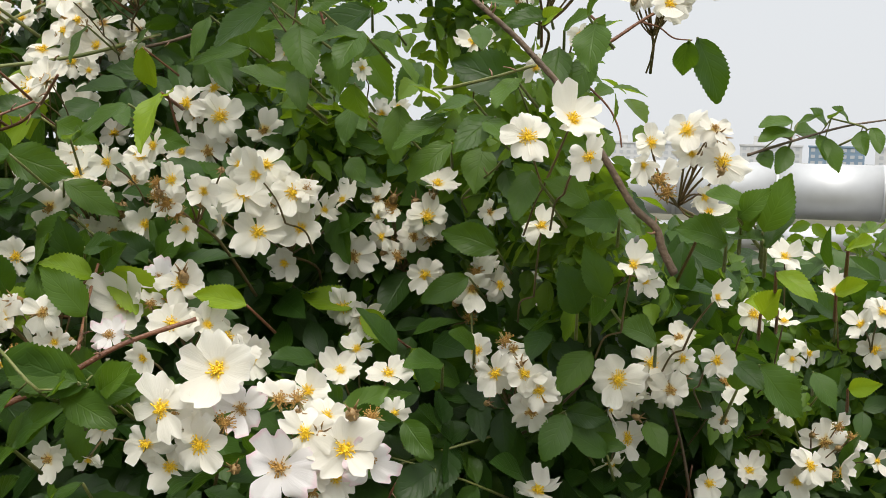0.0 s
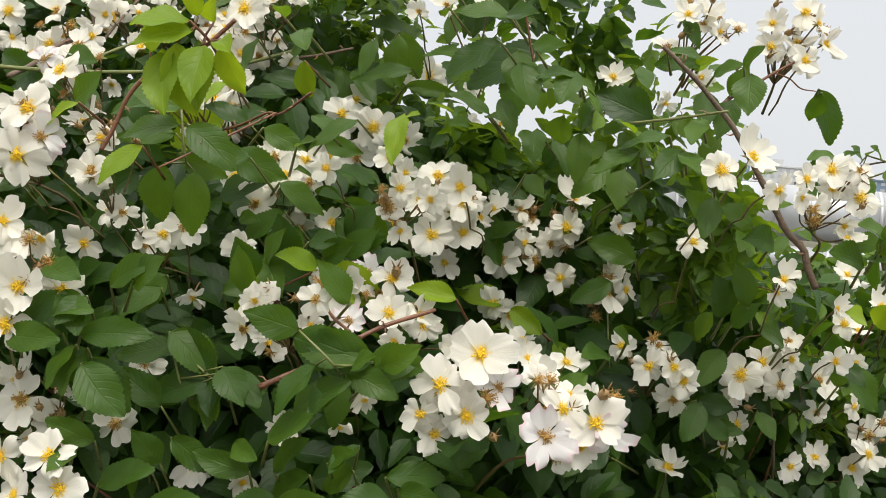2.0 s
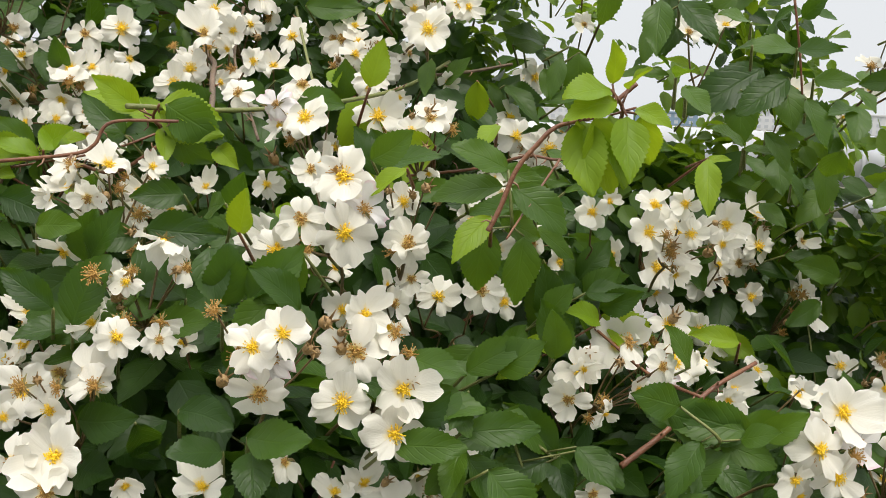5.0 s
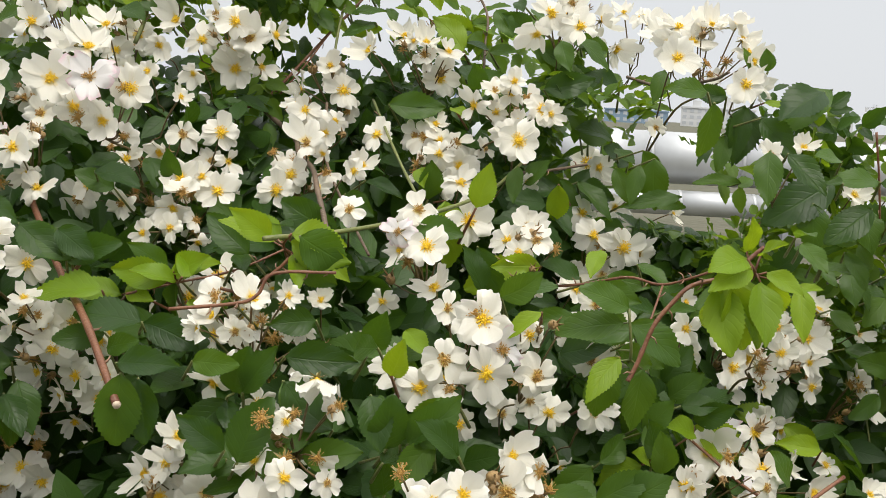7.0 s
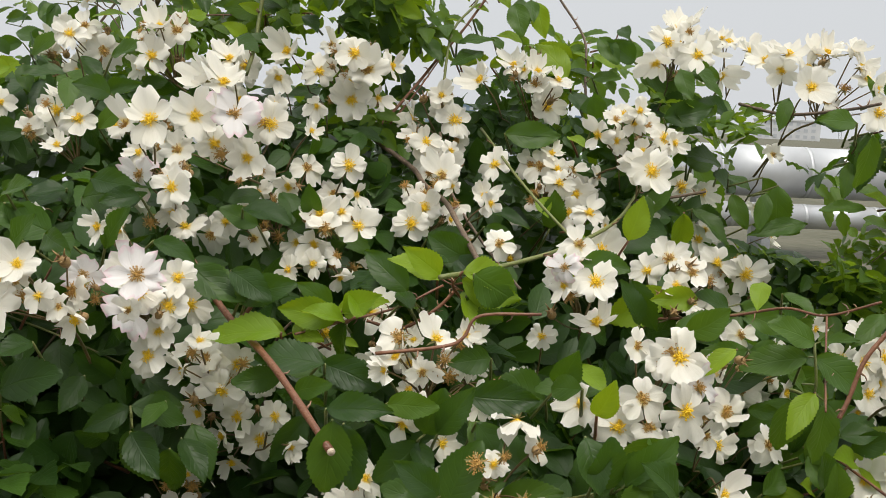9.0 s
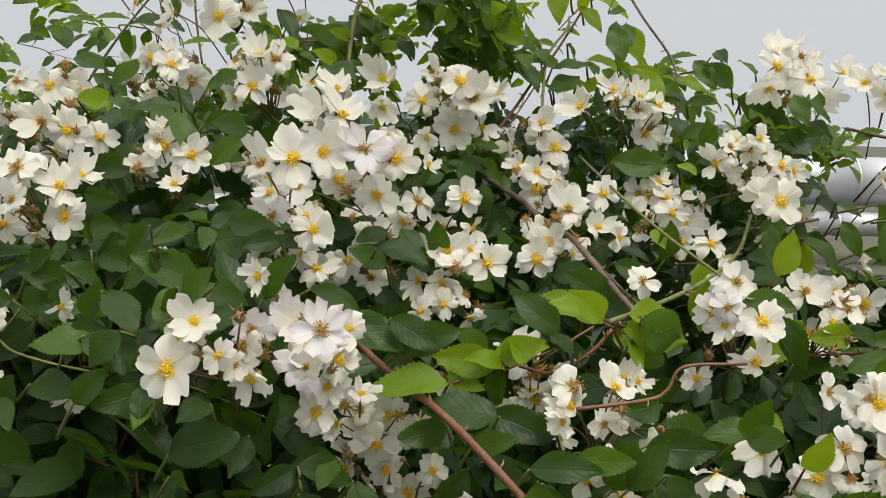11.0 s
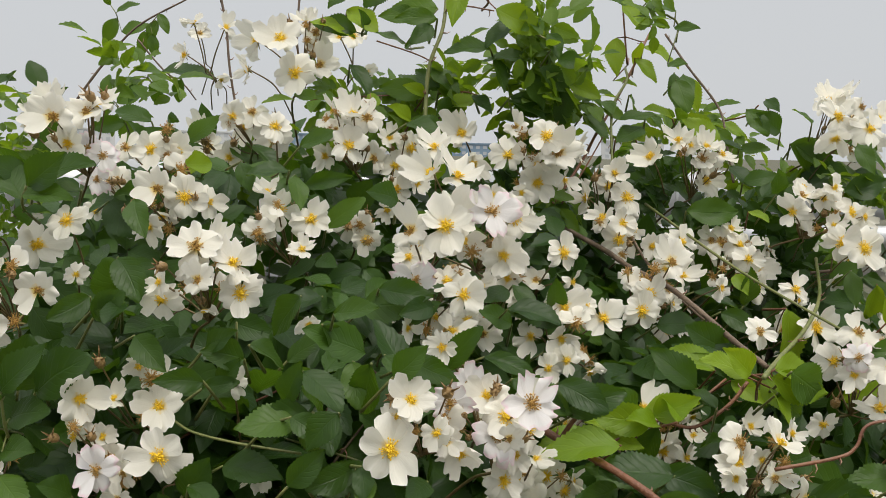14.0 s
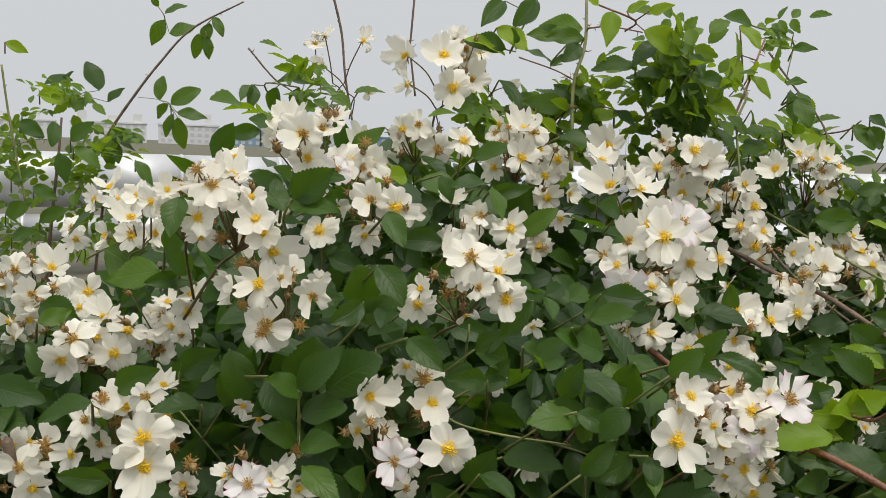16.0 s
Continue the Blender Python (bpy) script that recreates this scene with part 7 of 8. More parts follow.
spray("mid", (0.134, 0.655, 1.320), (0.128,0.628,1.341,0.137,0.610,1.327,1.04,-21))
spray("mid", (0.251, 0.693, 1.345), (0.240,0.663,1.367,0.251,0.646,1.349,1.07,-22))
spray("young", (0.184, 0.599, 1.398), (0.176,0.571,1.417,0.179,0.553,1.432,1.17,16))
spray("young", (0.181, 0.564, 1.427), (0.172,0.536,1.444,0.188,0.519,1.435,0.94,-11))
spray("young", (0.215, 0.555, 1.440), (0.202,0.520,1.458,0.206,0.501,1.464,0.88,-1))
spray("young", (0.222, 0.585, 1.412), (0.212,0.559,1.431,0.220,0.541,1.439,0.88,12))
spray("young", (0.274, 0.691, 1.335), (0.262,0.661,1.357,0.276,0.645,1.364,0.98,22))
spray("mid", (-0.252, 0.537, 1.350), (-0.270,0.516,1.393,-0.239,0.505,1.374,1.01,-22), (-0.278,0.513,1.351,-0.249,0.515,1.369,1.08,-18), (-0.241,0.505,1.371,-0.247,0.491,1.345,1.09,25), (-0.232,0.501,1.375,-0.216,0.479,1.366,1.06,-22))
spray("mid", (-0.304, 0.505, 1.366), (-0.305,0.473,1.389,-0.324,0.462,1.372,1.15,-22))
spray("mid", (-0.302, 0.508, 1.361), (-0.303,0.475,1.384,-0.280,0.474,1.357,1.07,-26))
spray("mid", (-0.319, 0.512, 1.397), (-0.319,0.479,1.418,-0.308,0.456,1.404,1.01,-18))
spray("mid", (-0.277, 0.561, 1.395), (-0.279,0.537,1.414,-0.301,0.526,1.402,1.01,9))
spray("mid", (-0.209, 0.642, 1.416), (-0.213,0.617,1.434,-0.198,0.621,1.404,1.20,-1))
spray("mid", (-0.318, 0.507, 1.373), (-0.318,0.473,1.396,-0.341,0.463,1.395,0.90,25))
spray("mid", (-0.332, 0.516, 1.411), (-0.331,0.488,1.430,-0.311,0.464,1.430,0.92,-13))
spray("mid", (-0.246, 0.613, 1.386), (-0.249,0.587,1.406,-0.225,0.596,1.422,0.91,20))
spray("mid", (-0.264, 0.523, 1.297), (-0.267,0.490,1.324,-0.279,0.476,1.344,0.97,10))
spray("mid", (-0.198, 0.505, 1.301), (-0.204,0.477,1.327,-0.194,0.459,1.351,0.92,-19))
spray("mid", (-0.169, 0.493, 1.311), (-0.176,0.466,1.336,-0.168,0.446,1.351,0.90,-10))
spray("mid", (-0.221, 0.518, 1.314), (-0.227,0.487,1.339,-0.216,0.465,1.338,0.86,8))
spray("mid", (-0.346, 0.509, 1.387), (-0.333,0.474,1.408,-0.304,0.457,1.417,0.94,-25))
spray("mid", (-0.296, 0.520, 1.402), (-0.286,0.486,1.422,-0.272,0.469,1.441,1.13,-6))
spray("mid", (-0.229, 0.615, 1.408), (-0.224,0.579,1.428,-0.216,0.564,1.452,1.06,-22))
spray("mid", (-0.317, 0.499, 1.376), (-0.308,0.470,1.397,-0.274,0.457,1.403,0.87,9))
spray("mid", (-0.320, 0.500, 1.364), (-0.311,0.473,1.385,-0.316,0.455,1.371,1.00,20))
spray("mid", (-0.311, 0.478, 1.365), (-0.302,0.449,1.386,-0.278,0.435,1.366,1.14,-11))
spray("mid", (-0.311, 0.470, 1.321), (-0.302,0.443,1.345,-0.310,0.424,1.341,0.93,-6))
spray("mid", (-0.303, 0.494, 1.295), (-0.295,0.470,1.318,-0.270,0.453,1.335,0.91,-11))
spray("mid", (-0.212, 0.494, 1.324), (-0.208,0.466,1.347,-0.189,0.450,1.368,0.90,-16))
spray("mid", (-0.161, 0.495, 1.323), (-0.160,0.468,1.346,-0.176,0.451,1.341,0.94,27))
spray("mid", (-0.153, 0.495, 1.372), (-0.160,0.462,1.394,-0.200,0.472,1.403,0.96,-1))
spray("mid", (-0.252, 0.547, 1.346), (-0.252,0.517,1.368,-0.283,0.513,1.355,0.89,4))
spray("mid", (-0.250, 0.552, 1.347), (-0.251,0.522,1.369,-0.243,0.529,1.336,0.87,-6))
spray("mid", (-0.270, 0.541, 1.373), (-0.270,0.516,1.392,-0.241,0.520,1.379,0.98,-1))
spray("mid", (-0.312, 0.503, 1.369), (-0.309,0.466,1.392,-0.323,0.451,1.376,0.98,27))
spray("mid", (-0.305, 0.507, 1.361), (-0.303,0.482,1.381,-0.287,0.462,1.361,0.96,-16))
spray("mid", (-0.309, 0.508, 1.396), (-0.306,0.470,1.417,-0.318,0.454,1.406,0.93,-17))
spray("mid", (-0.230, 0.526, 1.339), (-0.232,0.493,1.362,-0.213,0.507,1.367,0.87,-11))
spray("mid", (-0.192, 0.503, 1.339), (-0.196,0.472,1.362,-0.173,0.458,1.385,0.93,-9))
spray("mid", (-0.277, 0.525, 1.301), (-0.276,0.493,1.326,-0.291,0.505,1.293,0.92,23))
spray("mid", (-0.272, 0.513, 1.273), (-0.272,0.478,1.301,-0.245,0.460,1.316,0.97,-5))
spray("mid", (-0.197, 0.505, 1.286), (-0.201,0.476,1.311,-0.230,0.469,1.307,0.98,-18))
spray("mid", (-0.197, 0.505, 1.286), (-0.201,0.472,1.312,-0.175,0.453,1.319,0.91,16))
spray("mid", (-0.180, 0.499, 1.304), (-0.185,0.470,1.328,-0.211,0.486,1.310,0.92,11))
spray("mid", (-0.156, 0.495, 1.309), (-0.162,0.465,1.333,-0.182,0.484,1.318,0.96,2))
spray("mid", (-0.134, 0.490, 1.295), (-0.142,0.456,1.321,-0.168,0.446,1.325,0.99,-1))
spray("mid", (-0.131, 0.491, 1.301), (-0.138,0.460,1.326,-0.120,0.439,1.329,0.87,23))
spray("mid", (-0.277, 0.572, 1.402), (-0.277,0.543,1.421,-0.304,0.542,1.397,0.95,-18))
spray("mid", (-0.301, 0.520, 1.401), (-0.299,0.494,1.420,-0.279,0.476,1.440,0.94,3))
spray("mid", (-0.228, 0.572, 1.394), (-0.230,0.545,1.413,-0.238,0.534,1.440,0.94,-13))
spray("mid", (-0.220, 0.611, 1.415), (-0.223,0.579,1.433,-0.213,0.558,1.412,0.96,14))
spray("mid", (-0.188, 0.675, 1.425), (-0.191,0.647,1.443,-0.176,0.625,1.433,0.87,-14))
spray("mid", (-0.162, 0.675, 1.421), (-0.166,0.645,1.439,-0.149,0.624,1.447,0.94,22))
spray("mid", (-0.167, 0.715, 1.448), (-0.171,0.685,1.465,-0.163,0.667,1.439,0.95,24))
spray("mid", (-0.348, 0.496, 1.373), (-0.343,0.464,1.395,-0.318,0.442,1.400,0.90,12))
spray("mid", (-0.299, 0.495, 1.318), (-0.297,0.465,1.342,-0.320,0.457,1.353,0.97,-26))
spray("mid", (-0.262, 0.527, 1.314), (-0.263,0.500,1.336,-0.239,0.480,1.325,0.90,23))
spray("mid", (-0.216, 0.516, 1.298), (-0.218,0.483,1.324,-0.248,0.478,1.334,0.89,-23))
spray("mid", (-0.137, 0.495, 1.306), (-0.145,0.460,1.332,-0.111,0.464,1.334,0.88,6))
spray("mid", (-0.145, 0.497, 1.369), (-0.151,0.466,1.390,-0.136,0.447,1.406,0.87,16))
spray("mid", (-0.036, 0.539, 1.350), (-0.047,0.510,1.371,-0.023,0.522,1.383,0.92,22))
spray("mid", (0.031, 0.680, 1.405), (0.018,0.647,1.424,-0.010,0.637,1.411,0.94,-24))
spray("mid", (0.101, 0.652, 1.306), (0.088,0.627,1.327,0.109,0.609,1.332,0.90,1))
spray("mid", (0.107, 0.624, 1.271), (0.094,0.600,1.294,0.104,0.581,1.276,0.98,-19))
spray("mid", (0.046, 0.675, 1.424), (0.035,0.650,1.441,-0.000,0.651,1.451,0.97,-26))
spray("mid", (0.079, 0.648, 1.416), (0.068,0.624,1.433,0.103,0.613,1.417,0.88,-4))
spray("mid", (0.107, 0.604, 1.403), (0.091,0.575,1.422,0.079,0.568,1.452,0.98,5))
spray("mid", (-0.563, 0.698, 1.500), (-0.565,0.664,1.520,-0.595,0.678,1.542,0.90,4))
spray("dark", (-0.567, 0.704, 1.499), (-0.568,0.668,1.520,-0.542,0.647,1.534,0.95,13))
spray("mid", (-0.614, 0.672, 1.446), (-0.612,0.637,1.470,-0.626,0.621,1.464,0.89,18))
spray("mid", (-0.598, 0.707, 1.433), (-0.598,0.676,1.456,-0.626,0.673,1.457,0.95,-6))
spray("dark", (-0.632, 0.673, 1.428), (-0.630,0.640,1.453,-0.617,0.618,1.433,0.99,7))
spray("mid", (-0.594, 0.696, 1.424), (-0.594,0.662,1.449,-0.585,0.643,1.423,0.96,-14))
spray("mid", (-0.594, 0.715, 1.400), (-0.594,0.684,1.425,-0.608,0.700,1.395,0.88,-2))
spray("dark", (-0.528, 0.588, 1.452), (-0.531,0.562,1.475,-0.530,0.546,1.446,0.98,7))
spray("mid", (-0.510, 0.684, 1.458), (-0.513,0.655,1.480,-0.549,0.668,1.488,0.94,-9))
spray("dark", (-0.466, 0.582, 1.402), (-0.472,0.554,1.427,-0.507,0.568,1.440,0.92,3))
spray("mid", (-0.465, 0.557, 1.404), (-0.471,0.531,1.430,-0.457,0.542,1.456,0.90,-19))
spray("dark", (-0.447, 0.601, 1.446), (-0.454,0.571,1.469,-0.437,0.556,1.441,0.97,-16))
spray("dark", (-0.384, 0.685, 1.440), (-0.392,0.659,1.462,-0.430,0.673,1.459,0.87,0))
spray("dark", (-0.470, 0.603, 1.439), (-0.476,0.572,1.463,-0.465,0.556,1.490,0.92,6))
spray("mid", (-0.383, 0.516, 1.433), (-0.394,0.490,1.458,-0.414,0.480,1.439,0.96,-13))
spray("mid", (-0.381, 0.522, 1.444), (-0.394,0.490,1.469,-0.379,0.507,1.476,0.90,27))
spray("mid", (-0.407, 0.529, 1.436), (-0.417,0.502,1.461,-0.411,0.522,1.476,0.93,28))
spray("dark", (-0.400, 0.522, 1.432), (-0.408,0.500,1.455,-0.392,0.483,1.477,0.93,-10))
spray("mid", (-0.188, 0.634, 1.428), (-0.205,0.608,1.451,-0.219,0.607,1.409,0.97,8))
spray("mid", (-0.199, 0.632, 1.437), (-0.214,0.608,1.459,-0.248,0.617,1.438,0.90,7))
spray("mid", (-0.164, 0.681, 1.431), (-0.181,0.653,1.454,-0.147,0.638,1.432,0.90,10))
spray("mid", (-0.160, 0.682, 1.448), (-0.176,0.658,1.469,-0.145,0.643,1.443,0.92,21))
spray("mid", (-0.222, 0.600, 1.473), (-0.236,0.577,1.493,-0.273,0.589,1.491,0.87,-2))
spray("mid", (-0.133, 0.743, 1.452), (-0.148,0.719,1.473,-0.184,0.734,1.492,0.95,13))
spray("mid", (-0.311, 0.611, 1.494), (-0.323,0.587,1.513,-0.299,0.569,1.527,0.88,-18))
spray("mid", (-0.171, 0.837, 1.553), (-0.185,0.810,1.570,-0.179,0.795,1.538,0.94,-4))
spray("mid", (-0.237, 0.776, 1.565), (-0.251,0.747,1.582,-0.261,0.731,1.558,0.87,23))
spray("mid", (-0.120, 0.896, 1.586), (-0.135,0.868,1.602,-0.154,0.869,1.631,0.92,-10))
spray("mid", (-0.133, 0.843, 1.662), (-0.149,0.815,1.676,-0.181,0.816,1.687,0.95,-23))
spray("mid", (-0.131, 0.886, 1.638), (-0.147,0.854,1.652,-0.194,0.870,1.649,0.91,-4))
spray("mid", (-0.065, 0.976, 1.584), (-0.080,0.948,1.600,-0.048,0.930,1.552,0.87,1))
spray("mid", (-0.066, 0.605, 1.562), (-0.074,0.581,1.574,-0.075,0.563,1.547,1.09,0))
spray("mid", (-0.031, 0.583, 1.549), (-0.043,0.550,1.561,-0.055,0.532,1.545,1.13,-4))
spray("mid", (-0.028, 0.584, 1.546), (-0.040,0.553,1.558,-0.067,0.542,1.559,0.74,20))
spray("mid", (0.034, 0.608, 1.570), (0.020,0.576,1.581,0.033,0.555,1.582,0.94,-21))
spray("mid", (0.092, 0.621, 1.566), (0.079,0.596,1.578,0.080,0.579,1.591,1.01,-7))
spray("mid", (0.097, 0.619, 1.563), (0.083,0.592,1.574,0.076,0.574,1.549,1.15,9))
spray("mid", (0.050, 0.571, 1.526), (0.036,0.544,1.539,0.024,0.525,1.528,1.05,16))
spray("mid", (0.037, 0.564, 1.505), (0.026,0.541,1.519,0.005,0.525,1.503,1.04,-10))
spray("mid", (0.014, 0.581, 1.503), (0.002,0.554,1.517,-0.027,0.544,1.508,0.99,19))
spray("mid", (0.035, 0.565, 1.503), (0.022,0.537,1.517,0.031,0.515,1.510,1.00,-20))
spray("mid", (0.060, 0.564, 1.476), (0.045,0.535,1.492,0.036,0.517,1.472,0.95,-6))
spray("mid", (0.095, 0.580, 1.459), (0.077,0.548,1.476,0.054,0.537,1.489,0.94,-8))
spray("mid", (0.029, 0.567, 1.513), (0.015,0.537,1.527,-0.014,0.553,1.523,0.81,28))
spray("mid", (0.036, 0.695, 1.490), (0.026,0.672,1.505,0.020,0.655,1.478,1.32,-12))
spray("mid", (-0.038, 0.582, 1.522), (-0.047,0.556,1.535,-0.044,0.571,1.515,1.16,-2))
spray("mid", (-0.026, 0.666, 1.508), (-0.037,0.632,1.521,-0.026,0.612,1.502,0.87,-28))
spray("mid", (-0.013, 0.637, 1.512), (-0.025,0.603,1.526,-0.028,0.587,1.497,0.97,-5))
spray("mid", (0.071, 0.597, 1.460), (0.058,0.572,1.476,0.039,0.561,1.494,1.02,-25))
spray("mid", (0.178, 0.568, 1.454), (0.157,0.538,1.471,0.141,0.558,1.472,0.98,-10))
spray("mid", (0.167, 0.550, 1.455), (0.147,0.522,1.472,0.155,0.506,1.487,1.04,2))

# rose leaves set between the trusses
spray("mid", (0.111, 0.637, 1.301), (0.102,0.612,1.324,0.079,0.604,1.342,1.00,12))
spray("dark", (0.065, 0.636, 1.335), (0.076,0.611,1.350,0.100,0.603,1.347,1.00,23))
spray("mid", (0.176, 0.638, 1.338), (0.177,0.612,1.365,0.178,0.606,1.387,1.10,21))
spray("young", (0.217, 0.671, 1.390), (0.208,0.641,1.409,0.188,0.623,1.419,1.10,-1))
spray("mid", (-0.166, 0.490, 1.365), (-0.155,0.467,1.386,-0.132,0.463,1.398,0.90,7))
spray("young", (-0.303, 0.785, 1.549), (-0.302,0.761,1.553,-0.295,0.751,1.504,1.30,-20))
spray("dark", (0.269, 0.767, 1.309), (0.273,0.741,1.335,0.284,0.730,1.358,1.00,-13))
spray("dark", (0.294, 0.774, 1.368), (0.285,0.748,1.391,0.260,0.738,1.408,1.00,3))
spray("dark", (-0.000, 0.710, 1.440), (0.009,0.681,1.453,0.036,0.661,1.445,0.90,-14))
spray("mid", (-0.037, 0.770, 1.480), (-0.025,0.745,1.498,0.029,0.730,1.507,0.70,21))
spray("mid", (-0.154, 0.535, 1.361), (-0.165,0.514,1.383,-0.192,0.516,1.399,1.00,-17))
spray("mid", (-0.172, 0.535, 1.370), (-0.172,0.508,1.375,-0.174,0.497,1.347,1.00,-18))
spray("mid", (-0.142, 0.532, 1.371), (-0.134,0.501,1.387,-0.123,0.486,1.386,1.00,-19))
spray("dark", (-0.208, 0.635, 1.397), (-0.211,0.608,1.424,-0.217,0.593,1.456,1.10,19))
spray("dark", (0.059, 0.709, 1.522), (0.048,0.686,1.543,0.005,0.685,1.562,1.30,-14))
spray("young", (-0.317, 0.542, 1.506), (-0.327,0.520,1.517,-0.349,0.521,1.505,0.80,19))
spray("dark", (-0.346, 0.502, 1.376), (-0.340,0.473,1.399,-0.322,0.454,1.420,1.10,23))
spray("dark", (-0.413, 0.556, 1.426), (-0.405,0.525,1.441,-0.390,0.507,1.440,1.10,9))
spray("dark", (-0.400, 0.566, 1.387), (-0.403,0.539,1.413,-0.410,0.527,1.437,1.20,22))
spray("dark", (-0.308, 0.665, 1.477), (-0.313,0.643,1.505,-0.324,0.642,1.535,1.00,24))
spray("dark", (-0.207, 0.610, 1.425), (-0.197,0.582,1.443,-0.176,0.569,1.447,1.10,-10))
spray("mid", (-0.269, 0.594, 1.488), (-0.281,0.571,1.504,-0.319,0.569,1.501,0.60,-17))
spray("mid", (-0.214, 0.626, 1.482), (-0.209,0.594,1.502,-0.199,0.573,1.510,0.70,-22))
spray("mid", (-0.161, 0.604, 1.512), (-0.172,0.579,1.522,-0.202,0.571,1.505,0.70,5))
spray("young", (-0.141, 0.574, 1.520), (-0.145,0.544,1.527,-0.154,0.523,1.501,0.80,9))
spray("young", (-0.146, 0.584, 1.508), (-0.143,0.550,1.526,-0.138,0.533,1.529,0.90,-9))
spray("young", (-0.091, 0.581, 1.398), (-0.103,0.560,1.416,-0.134,0.565,1.422,0.80,-1))
spray("dark", (-0.069, 0.746, 1.631), (-0.073,0.720,1.636,-0.090,0.704,1.594,1.00,0))
spray("dark", (-0.089, 0.730, 1.625), (-0.101,0.709,1.643,-0.128,0.710,1.647,1.00,-23))
spray("dark", (-0.073, 0.718, 1.636), (-0.076,0.696,1.663,-0.080,0.695,1.680,1.20,-24))
spray("dark", (-0.098, 0.705, 1.620), (-0.092,0.677,1.628,-0.070,0.656,1.601,0.90,17))
spray("dark", (-0.036, 0.690, 1.640), (-0.047,0.666,1.650,-0.090,0.657,1.629,1.10,14))
spray("dark", (-0.122, 0.843, 1.627), (-0.133,0.820,1.647,-0.164,0.818,1.660,1.00,4))
spray("dark", (-0.180, 0.830, 1.558), (-0.175,0.800,1.568,-0.155,0.768,1.546,0.80,-23))
spray("dark", (-0.121, 0.851, 1.584), (-0.132,0.828,1.604,-0.166,0.823,1.616,1.30,23))
spray("dark", (-0.105, 0.852, 1.562), (-0.115,0.827,1.584,-0.138,0.820,1.599,1.40,13))
spray("mid", (-0.142, 0.805, 1.543), (-0.132,0.778,1.558,-0.095,0.759,1.555,0.60,22))
spray("dark", (-0.256, 0.845, 1.611), (-0.260,0.819,1.637,-0.268,0.809,1.658,1.20,-7))
spray("dark", (-0.511, 0.820, 1.507), (-0.502,0.791,1.528,-0.477,0.771,1.541,1.00,14))
spray("dark", (-0.407, 0.601, 1.460), (-0.406,0.572,1.486,-0.403,0.555,1.510,1.00,12))
spray("young", (-0.721, 0.991, 1.628), (-0.713,0.961,1.649,-0.699,0.947,1.660,1.40,18))
spray("dark", (-0.770, 0.980, 1.616), (-0.766,0.949,1.626,-0.756,0.919,1.607,1.30,23))
spray("dark", (-0.655, 0.918, 1.639), (-0.656,0.888,1.646,-0.659,0.866,1.621,1.10,-8))
spray("dark", (-0.582, 0.986, 1.596), (-0.577,0.958,1.621,-0.567,0.943,1.643,1.40,21))
spray("dark", (-0.643, 0.938, 1.620), (-0.636,0.907,1.639,-0.614,0.880,1.648,0.70,22))
spray("mid", (-0.634, 0.970, 1.647), (-0.627,0.941,1.668,-0.608,0.919,1.682,0.90,-9))
spray("dark", (-0.540, 0.984, 1.674), (-0.533,0.952,1.688,-0.516,0.926,1.684,1.20,-16))
spray("dark", (-0.778, 0.844, 1.550), (-0.783,0.816,1.575,-0.794,0.803,1.598,1.50,-18))
spray("mid", (-0.813, 0.809, 1.558), (-0.806,0.778,1.576,-0.793,0.761,1.580,1.20,25))
spray("dark", (-0.728, 0.745, 1.535), (-0.739,0.720,1.554,-0.762,0.713,1.561,1.20,-23))
spray("dark", (-0.710, 0.658, 1.535), (-0.719,0.637,1.542,-0.735,0.639,1.526,1.20,1))
spray("dark", (-0.731, 0.707, 1.513), (-0.731,0.678,1.539,-0.730,0.665,1.560,1.00,-13))
spray("dark", (-0.665, 0.881, 1.542), (-0.656,0.851,1.559,-0.633,0.827,1.561,0.90,16))
spray("dark", (-0.694, 0.668, 1.533), (-0.690,0.638,1.557,-0.683,0.622,1.574,1.10,-4))
spray("dark", (-0.677, 0.681, 1.547), (-0.674,0.648,1.561,-0.666,0.622,1.558,0.90,21))
spray("dark", (-0.645, 0.704, 1.526), (-0.643,0.674,1.550,-0.637,0.652,1.574,0.70,0))
spray("dark", (-0.637, 0.768, 1.540), (-0.631,0.739,1.564,-0.620,0.728,1.579,1.20,-19))
spray("dark", (-0.610, 0.878, 1.540), (-0.614,0.854,1.567,-0.622,0.850,1.584,1.30,23))
spray("dark", (-0.707, 0.660, 1.509), (-0.710,0.630,1.517,-0.714,0.619,1.506,1.20,14))
spray("dark", (-0.817, 0.756, 1.467), (-0.826,0.728,1.489,-0.841,0.717,1.500,1.20,-3))
spray("dark", (-0.777, 0.736, 1.465), (-0.775,0.706,1.489,-0.770,0.686,1.510,1.20,17))
spray("dark", (-0.844, 0.782, 1.514), (-0.839,0.753,1.538,-0.822,0.729,1.560,1.20,-2))
spray("dark", (-0.771, 0.748, 1.522), (-0.762,0.719,1.540,-0.747,0.707,1.545,0.80,18))
spray("young", (-0.502, 0.738, 1.474), (-0.494,0.707,1.487,-0.486,0.698,1.484,0.90,-2))
spray("young", (-0.424, 0.690, 1.525), (-0.423,0.661,1.532,-0.419,0.643,1.512,1.20,11))
spray("dark", (-0.623, 0.709, 1.540), (-0.616,0.678,1.554,-0.597,0.653,1.547,0.70,-10))
spray("dark", (-0.359, 0.840, 1.548), (-0.352,0.809,1.562,-0.331,0.782,1.558,0.70,-18))
spray("mid", (-0.301, 0.833, 1.521), (-0.301,0.807,1.549,-0.302,0.795,1.579,1.30,25))
